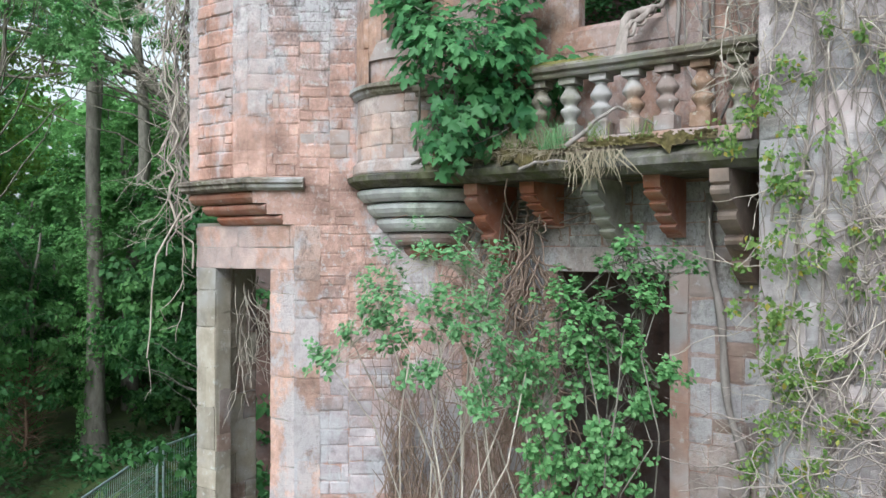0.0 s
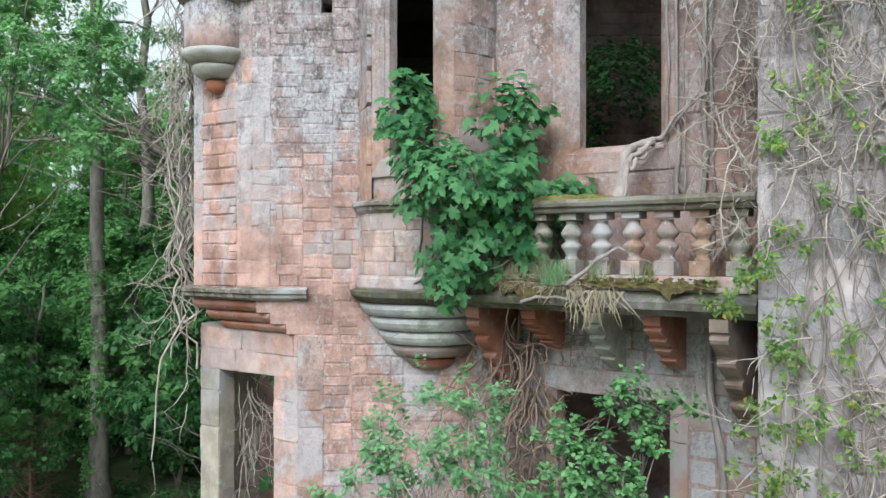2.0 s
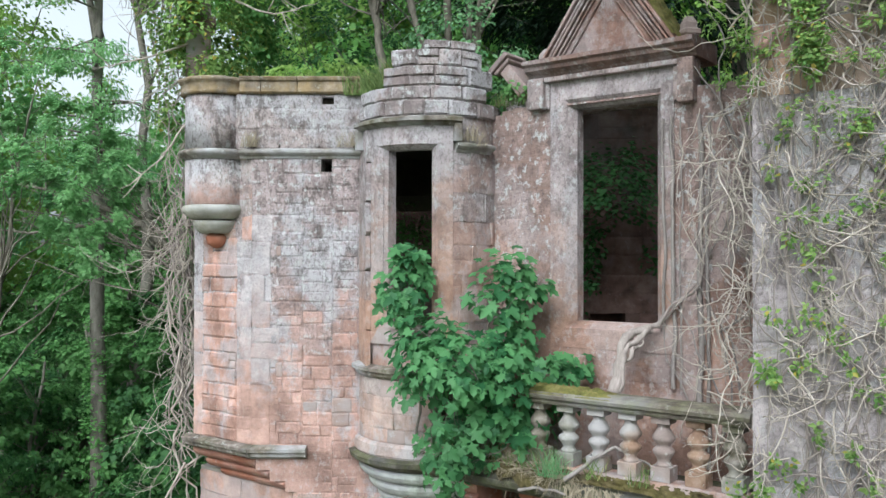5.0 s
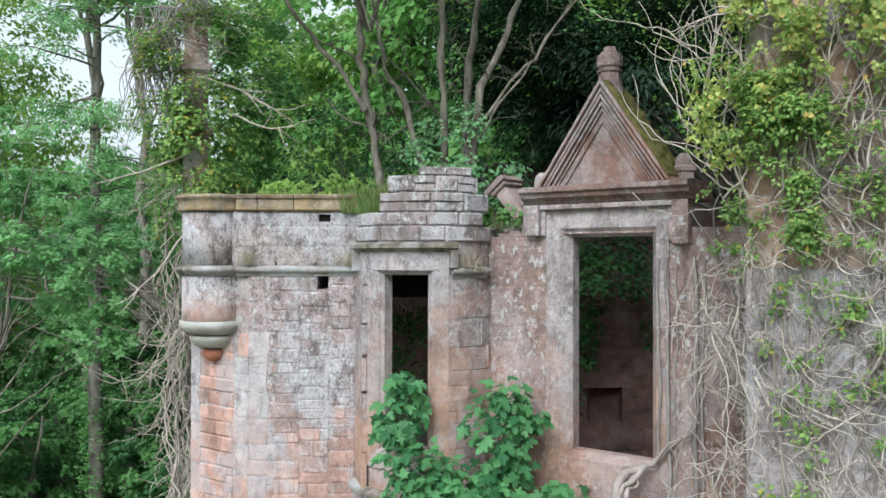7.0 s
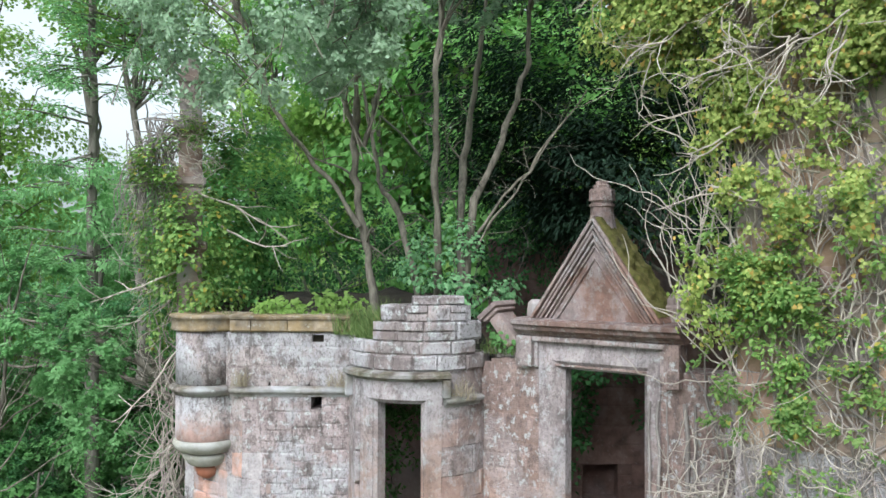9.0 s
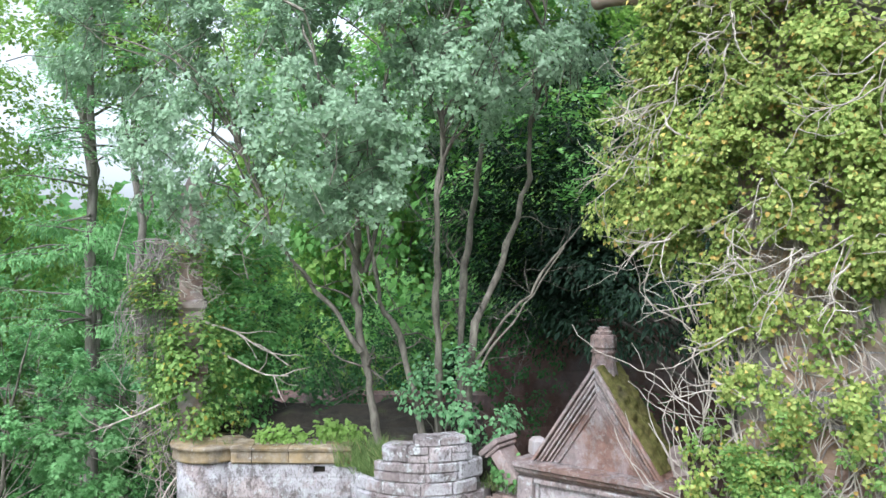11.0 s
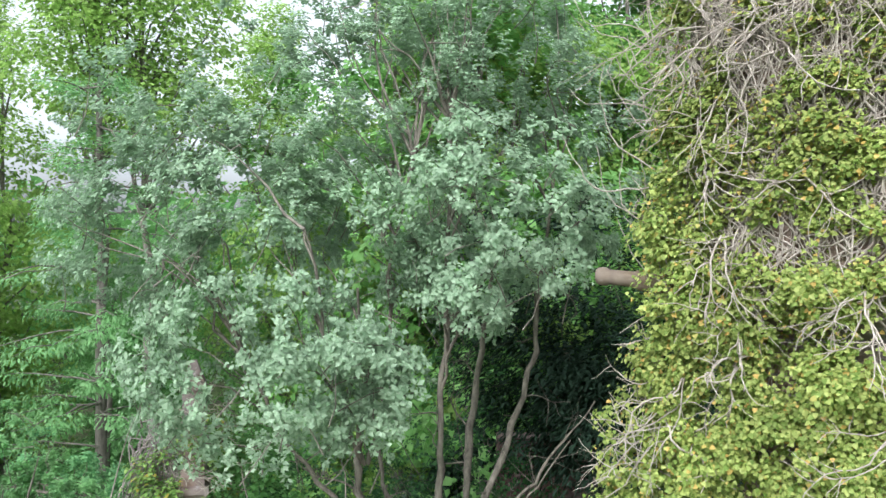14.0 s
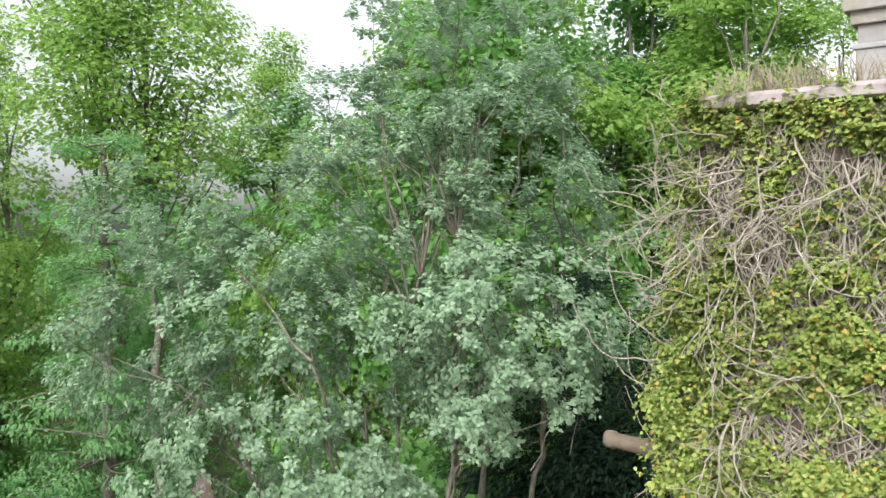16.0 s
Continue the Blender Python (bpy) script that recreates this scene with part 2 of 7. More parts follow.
BARK_WARM = bark_material("lichened_willow_bark", (0.05, 0.042, 0.034), (0.26, 0.23, 0.185), 13)
VINE = bark_material("pale_vine_wood", (0.26, 0.215, 0.18), (0.5, 0.44, 0.385), 14)
VINE_BROWN = bark_material("brown_vine_wood", (0.13, 0.085, 0.065), (0.3, 0.22, 0.175), 14)
VINE_WALL = bark_material("brown_grey_creeper_stem", (0.155, 0.125, 0.112), (0.37, 0.315, 0.29), 11)
VINE_DARK = bark_material("grey_vine_wood", (0.15, 0.125, 0.115), (0.3, 0.265, 0.25), 14)
STRAW = bark_material("dry_grass", (0.17, 0.135, 0.09), (0.34, 0.29, 0.21), 6)
LEAF_WOOD = leaf_material("woodland_leaf", (0.13, 0.29, 0.085), (0.21, 0.42, 0.145), None, 0.6)
LEAF_MID = leaf_material("fresh_woodland_leaf", (0.15, 0.32, 0.085), (0.24, 0.44, 0.14), None, 0.6)
# Darker copy of the woodland leaf; woodland shade is put into its colour.
LEAF_SHADE = leaf_material("shade_toned_leaf", (0.028, 0.088, 0.03), (0.066, 0.165, 0.052), None, 0.45)
LEAF_UNDER = leaf_material("sapling_leaf", (0.075, 0.19, 0.058), (0.145, 0.3, 0.098), None, 0.5)
LEAF_SOFT = leaf_material("soft_green_leaf", (0.17, 0.35, 0.135), (0.27, 0.48, 0.205), None, 0.55)
LEAF_BRIGHT = leaf_material("sunlit_woodland_leaf", (0.24, 0.4, 0.09), (0.36, 0.52, 0.15), None, 0.65)
LEAF_SILVER = leaf_material("silver_green_willow_leaf", (0.25, 0.365, 0.23), (0.405, 0.53, 0.365), None, 0.5, 0.45)
LEAF_OAK = leaf_material("oak_leaf", (0.12, 0.29, 0.13), (0.24, 0.45, 0.2), None, 0.55)
LEAF_MAPLE = leaf_material("sycamore_leaf", (0.03, 0.115, 0.042), (0.108, 0.265, 0.1), None, 0.4, 0.4)
LEAF_BUSH = leaf_material("bush_leaf", (0.095, 0.235, 0.095), (0.22, 0.4, 0.19), None, 0.4, 0.42)
LEAF_ELDER = leaf_material("elder_leaf", (0.06, 0.17, 0.055), (0.19, 0.37, 0.15), None, 0.4, 0.4)
LEAF_IVY = leaf_material("yellow_green_ivy_leaf", (0.15, 0.235, 0.045), (0.405, 0.46, 0.14), (0.58, 0.4, 0.12), 0.38, 0.45)
LEAF_IVY_GREEN = leaf_material("green_ivy_leaf", (0.1, 0.21, 0.05), (0.29, 0.42, 0.13), (0.45, 0.38, 0.08), 0.5, 0.45)
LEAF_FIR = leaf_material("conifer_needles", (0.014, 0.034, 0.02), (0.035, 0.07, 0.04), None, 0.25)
GRASS = leaf_material("long_grass", (0.07, 0.12, 0.03), (0.16, 0.22, 0.07), (0.35, 0.3, 0.14))


# ---- mesh helpers ----
def mesh_of(name, verts, faces):
    me = bpy.data.meshes.new(name)
    me.from_pydata([tuple(v) for v in verts], [], faces)
    me.update()
    return me


def fast_mesh(name, verts, tris):
    """A mesh from arrays of points and triangles."""
    me = bpy.data.meshes.new(name)
    me.vertices.add(len(verts))
    me.vertices.foreach_set("co", np.asarray(verts, dtype=np.float32).ravel())
    me.loops.add(len(tris) * 3)
    me.loops.foreach_set("vertex_index", np.asarray(tris, dtype=np.int32).ravel())
    me.polygons.add(len(tris))
    me.polygons.foreach_set("loop_start", np.arange(0, len(tris) * 3, 3, dtype=np.int32))
    me.update(calc_edges=True)
    return me


def link(name, me, material, parent=None, label="", smooth=False):
    ob = new(name, me)
    if material and not me.materials:
        me.materials.append(material)
    if smooth:
        me.polygons.foreach_set("use_smooth", [True] * len(me.polygons))
    ob.parent = parent
    return tagged(ob, label)


def part(name, bm, material, parent, label="", smooth=False):
    me = bpy.data.meshes.new(name)
    bm.to_mesh(me)
    bm.free()
    return link(name, me, material, parent, label, smooth)


def base_at(name, x, y, z, label, category, group="", kind=""):
    ob = new(name)
    ob.empty_display_size = 0.2
    ob.location = (x, y, z)
    return tagged(ob, label, category, group, kind)


def put_under(ob, parent):
    """Parents ob, whose mesh is in world coordinates, under a thing that stands elsewhere."""
    ob.parent = parent
    ob.matrix_parent_inverse = Matrix.Translation(-Vector(parent.location))
    return ob


# ---- the plan ----
# the main wall runs along U from the inner corner O2; N is its outward side
U, N, O2 = Vector((0.8, -0.6, 0)), Vector((-0.6, -0.8, 0)), Vector((0.207, 8.87, 0))
BAY = Vector((-0.15, 8.97, 0))


class Straight:
    def __init__(self, origin, along):
        self.o, self.t = Vector(origin), Vector(along).normalized()
        self.n = Vector((self.t.y, -self.t.x, 0))

    def at(self, u, o, z):
        return self.o + self.t * u + self.n * o + Vector((0, 0, z))

    def axes(self, u):
        return self.t, -self.n


class Round:
    """Round a vertical axis; u is the length along the circle from the side that faces -y, to the right."""
    def __init__(self, centre, radius):
        self.c, self.r = Vector(centre), radius

    def at(self, u, o, z):
        a = u / self.r
        return self.c + Vector((math.sin(a), -math.cos(a), 0)) * (self.r + o) + Vector((0, 0, z))

    def axes(self, u):
        a = u / self.r
        return Vector((math.cos(a), math.sin(a), 0)), Vector((-math.sin(a), math.cos(a), 0))


MAIN = Straight(O2, U)
FRONT = Straight((0, 8.87, 0), (1, 0, 0))
CANT = Straight((-2.07, 8.87, 0), (0.8, -0.6, 0))
DOORWALL = Straight((-1.577, 8.87, 0), (0.8, -0.6, 0))
DRUM = Round(BAY, 0.76)
REAR = Straight((0, 14.2, 0), (1, 0, 0))


def boxes(line, cells, cut=0.0):
    """Prisms (u0, u1, o0, o1, z0, z1) along a line, as one bmesh; round lines are followed in short chords."""
    bm = bmesh.new()
    for u0, u1, o0, o1, z0, z1 in cells:
        k = max(1, int(abs(u1 - u0) / 0.1)) if isinstance(line, Round) else 1
        rings = []
        for i in range(k + 1):
            u = u0 + (u1 - u0) * i / k
            rings.append([bm.verts.new(line.at(u, o, z)) for o, z in ((o0, z0), (o1, z0), (o1, z1), (o0, z1))])
        for a, b in zip(rings, rings[1:]):
            for i in range(4):
                bm.faces.new((a[i], b[i], b[(i + 1) % 4], a[(i + 1) % 4]))
        bm.faces.new(rings[0])
        bm.faces.new(rings[-1][::-1])
    bmesh.ops.recalc_face_normals(bm, faces=bm.faces)
    if cut:
        sharp = [e for e in bm.edges if len(e.link_faces) == 2 and e.calc_face_angle(0) > 0.6]
        bmesh.ops.bevel(bm, geom=sharp, offset=cut, segments=2, affect="EDGES", profile=0.6)
    return bm


def around(u0, u1, o0, o1, z0, z1, openings):
    """The cells of a wall round its openings (ua, ub, za, zb)."""
    cells, u = [], u0
    for ua, ub, za, zb in sorted(openings):
        if ua > u:
            cells.append((u, ua, o0, o1, z0, z1))
        if za > z0:
            cells.append((ua, ub, o0, o1, z0, za))
        if zb < z1:
            cells.append((ua, ub, o0, o1, zb, z1))
        u = ub
    if u1 > u:
        cells.append((u, u1, o0, o1, z0, z1))
    return cells


def sweep(line, u0, u1, profile, step=0.08):
    """A moulding: its profile of (o, z) drawn along a line, with closed ends."""
    bm = bmesh.new()
    k = max(1, int(abs(u1 - u0) / step)) if isinstance(line, Round) else max(1, int(abs(u1 - u0) / 0.15))
    rings = []
    for i in range(k + 1):
        u = u0 + (u1 - u0) * i / k
        w = noise.noise((u * 7, profile[0][1] * 3, 1.3)) * 0.006
        rings.append([bm.verts.new(line.at(u, o + w, z + w * 0.6)) for o, z in profile])
    for a, b in zip(rings, rings[1:]):
        for i in range(len(profile)):
            bm.faces.new((a[i], b[i], b[(i + 1) % len(profile)], a[(i + 1) % len(profile)]))
    bm.faces.new(rings[0])
    bm.faces.new(rings[-1][::-1])
    bmesh.ops.recalc_face_normals(bm, faces=bm.faces)
    return bm


def rough_block(seed, cushion, rim):
    """A stone one unit wide and high: a worn, uneven front with rounded arrises, and sides that run back into the wall."""
    rng = random.Random(seed)
    xs, zs = (-0.5, -0.42, 0.0, 0.42, 0.5), (-0.5, -0.38, 0.38, 0.5)
    verts, faces, idx = [], [], {}
    for i, x in enumerate(xs):
        for k, z in enumerate(zs):
            edge = i in (0, 4) or k in (0, 3)
            corner = i in (0, 4) and k in (0, 3)
            y = (rim if edge else -cushion * rng.uniform(0.2, 1.0)) + (rim * 0.4 if corner else 0)
            idx[i, k] = len(verts)
            verts.append((x * (0.97 if corner else 1) + rng.uniform(-0.025, 0.025), y + rng.uniform(-0.18, 0.18) * rim, z * (0.95 if corner else 1) + rng.uniform(-0.03, 0.03)))
    for i in range(4):
        for k in range(3):
            faces.append((idx[i, k], idx[i + 1, k], idx[i + 1, k + 1], idx[i, k + 1]))
    edge_loop = [idx[i, 0] for i in range(5)] + [idx[4, k] for k in (1, 2, 3)] + [idx[i, 3] for i in (3, 2, 1, 0)] + [idx[0, k] for k in (2, 1)]
    back = []
    for v in edge_loop:
        back.append(len(verts))
        verts.append((verts[v][0], 1.0, verts[v][2]))
    for i in range(len(edge_loop)):
        j = (i + 1) % len(edge_loop)
        faces.append((edge_loop[j], edge_loop[i], back[i], back[j]))
    me = mesh_of("stone", verts, faces)
    return me


BLOCKS = {}


def block_mesh(material, rng, cushion):
    """Shares a few stones of each kind; smooth ashlar has fine joints, rubble has wider ones."""
    key = (material.name, rng.randrange(7), cushion)
    if key not in BLOCKS:
        BLOCKS[key] = rough_block(len(BLOCKS) + 11, cushion, 0.03 if cushion < 0.1 else (0.035 if cushion < 0.2 else (0.09 if cushion < 0.5 else 0.3)))
        BLOCKS[key].materials.append(material)
    return BLOCKS[key]


def lay(wall, line, u0, u1, z0, z1, courses, lengths, choose, seed, openings=(), top=None, proud=0.0, depth=0.05, cushion=0.15, joint=0.003, jitter=0.0):
    """Courses of single stones on the face of a wall, each a child of it, leaving out the openings."""
    rng = random.Random(seed)
    z = z0
    while z < z1 - 0.03:
        h = min(rng.uniform(*courses), z1 - z)
        if z1 - z - h < 0.05:
            h = z1 - z
        u = u0 - rng.uniform(0, lengths[0])
        while u < u1:
            l = rng.uniform(*lengths)
            spans = [(max(u, u0), min(u + l, u1))]
            for ua, ub, za, zb in openings:
                if za - 0.02 < z + h / 2 < zb + 0.02:
                    spans = [s for a, b in spans for s in ((a, min(b, ua)), (max(a, ub), b)) if s[1] - s[0] > 0.035]
            for a, b in spans:
                if b - a < 0.035 or (top and z + h * 0.6 > top((a + b) / 2)):
                    continue
                rows = [(z, h)]
                if h > 0.17 and rng.random() < 0.18:
                    rows = [(z, h * 0.5), (z + h * 0.5, h * 0.5)]
                for zz, hh in rows:
                    c = line.at((a + b) / 2, proud + rng.uniform(-0.004, 0.005) * (1 + 2 * cushion), zz + hh / 2)
                    t, inward = line.axes((a + b) / 2)
                    me = block_mesh(choose(rng, (a + b) / 2, zz + hh / 2), rng, cushion)
                    ob = new("stone", me)
                    ob.parent = wall
                    tilt = rng.uniform(-0.01, 0.01) + rng.uniform(-jitter, jitter)
                    c += line.axes((a + b) / 2)[1] * rng.uniform(-0.6, 0.6) * jitter + Vector((0, 0, rng.uniform(-0.15, 0.15) * jitter))
                    t2 = t + Vector((0, 0, tilt))
                    m = Matrix.Identity(4)
                    m.col[0][:3], m.col[1][:3] = t2 * (b - a - joint), inward * depth
                    m.col[2][:3], m.col[3][:3] = Vector((0, 0, hh - joint)), c
                    ob.matrix_basis = m
            u += l
        z += h


def dressed(name, line, cells, material, parent, label="", cut=0.012):
    return part(name, boxes(line, cells, cut), material, parent, label)


# ---- plants ----
def frames_for(normals, tips):
    n = normals / np.maximum(np.linalg.norm(normals, axis=1, keepdims=True), 1e-6)
    t = tips - n * np.sum(n * tips, axis=1, keepdims=True)
    t /= np.maximum(np.linalg.norm(t, axis=1, keepdims=True), 1e-6)
    return n, t, np.cross(t, n)


LEAF_SHAPES = {
    # outline as (across, along, lift), fanned from the first point
    "oval": ([(0, 0, 0), (0.34, 0.32, 0.1), (0.28, 0.72, 0.08), (0, 1, -0.1), (-0.28, 0.72, 0.08), (-0.34, 0.32, 0.1)], [(0, 1, 2), (0, 2, 3), (0, 3, 4), (0, 4, 5)]),
    "lance": ([(0, 0, 0), (0.17, 0.45, 0.06), (0, 1, -0.08), (-0.17, 0.45, 0.06)], [(0, 1, 2), (0, 2, 3)]),
    "small": ([(0, 0, 0), (0.31, 0.45, 0.1), (0, 1, -0.1), (-0.31, 0.45, 0.1)], [(0, 1, 2), (0, 2, 3)]),
    "broad": ([(0, 0, 0), (0.42, 0.4, 0.12), (0, 1, -0.12), (-0.42, 0.4, 0.12)], [(0, 1, 2), (0, 2, 3)]),
    "ivy": ([(0, 0.1, 0), (0.42, 0.12, 0.08), (0.36, 0.55, 0.06), (0, 1, -0.12), (-0.36, 0.55, 0.06), (-0.42, 0.12, 0.08)], [(0, 1, 2), (0, 2, 3), (0, 3, 4), (0, 4, 5)]),
    "palm": ([(0, 0.08, 0), (0.3, -0.12, -0.03), (0.24, 0.13, 0.04), (0.58, 0.4, -0.02), (0.21, 0.45, 0.05), (0.24, 0.72, 0.0), (0, 1, -0.12), (-0.24, 0.72, 0.0), (-0.21, 0.45, 0.05), (-0.58, 0.4, -0.02), (-0.24, 0.13, 0.04), (-0.3, -0.12, -0.03)],
             [(0, i, i + 1) for i in range(1, 11)]),
    "blade": ([(-0.014, 0, 0), (0.014, 0, 0), (0.01, 0.6, 0.12), (0, 1, -0.05), (-0.01, 0.6, 0.12)], [(0, 1, 2), (0, 2, 4), (4, 2, 3)]),
}


def leaves(points, normals, tips, sizes, shape):
    """Points and triangles of one leaf at each point."""
    outline, fan = LEAF_SHAPES[shape]
    n, t, b = frames_for(normals, tips)
    o = np.array(outline)
    s = sizes[:, None, None]
    v = points[:, None, :] + s * (b[:, None, :] * o[None, :, 0:1] + t[:, None, :] * o[None, :, 1:2] + n[:, None, :] * o[None, :, 2:3])
    f = np.array(fan)[None] + (np.arange(len(points)) * len(outline))[:, None, None]
    return v.reshape(-1, 3), f.reshape(-1, 3)


def sprays(rng, centres, per, radius, size, shape, droop=0.3, flat=0.7, out=None, loose=0.22, facing=(0.9, 0.5)):
    """Clumps of leaves round each centre, facing up and outward; out: the middle of the crown, from which they look away."""
    c = np.repeat(np.asarray(centres, dtype=float), per, axis=0)
    k = len(c)
    d = rng.normal(size=(k, 3))
    d /= np.linalg.norm(d, axis=1, keepdims=True)
    r = radius * rng.random((k, 1)) ** 0.5
    off = d * r
    off[:, 2] *= flat
    away = c - np.asarray(out if out is not None else c.mean(axis=0))
    away /= np.maximum(np.linalg.norm(away, axis=1, keepdims=True), 0.01)
    normals = np.array([0, 0, facing[0]]) + facing[1] * away + 0.4 * d + rng.normal(scale=loose, size=(k, 3))
    tips = d + 0.6 * away + np.array([0, 0, -droop]) + rng.normal(scale=0.4, size=(k, 3))
    return leaves(c + off, normals, tips, size * rng.uniform(0.6, 1.25, k), shape)


def sprigs(rng, centres, twigs, per, length, size, shape, out, up=0.5, loose=0.3, facing=(0.5, 0.5), droop=0.0):
    """Short leafy twigs that fan out of each centre, away from the middle of the crown and upward."""
    c0 = np.asarray(centres, dtype=float)
    away = c0 - np.asarray(out)
    away /= np.maximum(np.linalg.norm(away, axis=1, keepdims=True), 0.01)
    away, c = np.repeat(away, twigs, axis=0), np.repeat(c0, twigs, axis=0)
    d = 0.6 * away + np.array([0, 0, up]) + rng.normal(scale=0.6, size=c.shape)
    d /= np.maximum(np.linalg.norm(d, axis=1, keepdims=True), 0.01)
    reach = length * rng.uniform(0.6, 1.3, (len(c), 1))
    away, c, d, reach = (np.repeat(a, per, axis=0) for a in (away, c, d, reach))
    k = len(c)
    f = rng.random((k, 1)) ** 0.7
    side = np.cross(d, rng.normal(size=(k, 3)))
    side /= np.maximum(np.linalg.norm(side, axis=1, keepdims=True), 0.01)
    normals = 0.3 * d + facing[1] * away + np.array([0, 0, facing[0]]) + rng.normal(scale=loose, size=(k, 3))
    return leaves(c + d * reach * f + side * 0.012, normals, d * 0.55 + side * 0.9 - np.array([0, 0, droop]), size * rng.uniform(0.6, 1.2, k) * (1.1 - 0.35 * f[:, 0]), shape)


def tube_arrays(paths, sides=6):
    """Points and triangles of tubes along paths of (points, radii)."""
    verts, tris, base = [], [], 0
    for pts, radii in paths:
        p = np.asarray(pts, dtype=float)
        r = np.asarray(radii, dtype=float)
        d = np.gradient(p, axis=0)
        d /= np.maximum(np.linalg.norm(d, axis=1, keepdims=True), 1e-6)
        ref = np.array([0.31, 0.2, 0.93]) if abs(d[0, 2]) < 0.8 else np.array([0.95, 0.3, 0.1])
        a = np.cross(d, ref)
        a /= np.maximum(np.linalg.norm(a, axis=1, keepdims=True), 1e-6)
        b = np.cross(d, a)
        ang = np.arange(sides) * 2 * np.pi / sides
        ring = p[:, None] + r[:, None, None] * (a[:, None] * np.cos(ang)[None, :, None] + b[:, None] * np.sin(ang)[None, :, None])
        verts.append(ring.reshape(-1, 3))
        i, j = np.meshgrid(np.arange(len(p) - 1), np.arange(sides), indexing="ij")
        q0, q1 = i * sides + j, i * sides + (j + 1) % sides
        q2, q3 = q1 + sides, q0 + sides
        tris.append(base + np.concatenate([np.stack([q0, q1, q2], -1).reshape(-1, 3), np.stack([q0, q2, q3], -1).reshape(-1, 3)]))
        base += len(p) * sides
    return np.concatenate(verts), np.concatenate(tris)


def bend(rng, a, b, k=7, sag=0.0, wobble=0.08):
    """A crooked line from a to b."""
    a, b = np.asarray(a, dtype=float), np.asarray(b, dtype=float)
    t = np.linspace(0, 1, k)[:, None]
    p = a + (b - a) * t
    l = np.linalg.norm(b - a)
    walk_ = np.cumsum(rng.normal(scale=wobble * l / k ** 0.5, size=(k, 3)), axis=0)
    walk_ -= walk_[0] + (walk_[-1] - walk_[0]) * t
    p += walk_
    p[:, 2] += sag * l * 4 * (t * (1 - t))[:, 0]
    return p


def join(*arrays):
    verts, tris, base = [], [], 0
    for v, f in arrays:
        verts.append(v)
        tris.append(f + base)
        base += len(v)
    return np.concatenate(verts), np.concatenate(tris)


# ---- ground ----
def ground_height(x, y):
    bank = min(max((y - 13.5) / 4.0, 0), 1) * 0.75 + max(0.0, y - 20) * 0.09
    return -0.75 + min(bank, 6.0) * (1 if x < 6 else 1) + noise.noise((x * 0.25, y * 0.25, 0)) * 0.18 + noise.noise((x * 1.3, y * 1.3, 4)) * 0.04


m, t, bs = nodes_of("dark_leaf_litter")
t.links.new(ramp(t, noise_node(t, 7, 7, 0.7).outputs[0], [(0.35, (0.016, 0.013, 0.009)), (0.55, (0.035, 0.027, 0.018)), (0.68, (0.04, 0.045, 0.016))]).outputs[0], bs.inputs["Base Color"])
bs.inputs["Roughness"].default_value = 1.0
bump(t, bs, noise_node(t, 30, 5, 0.7).outputs[0], 0.9, 0.04)


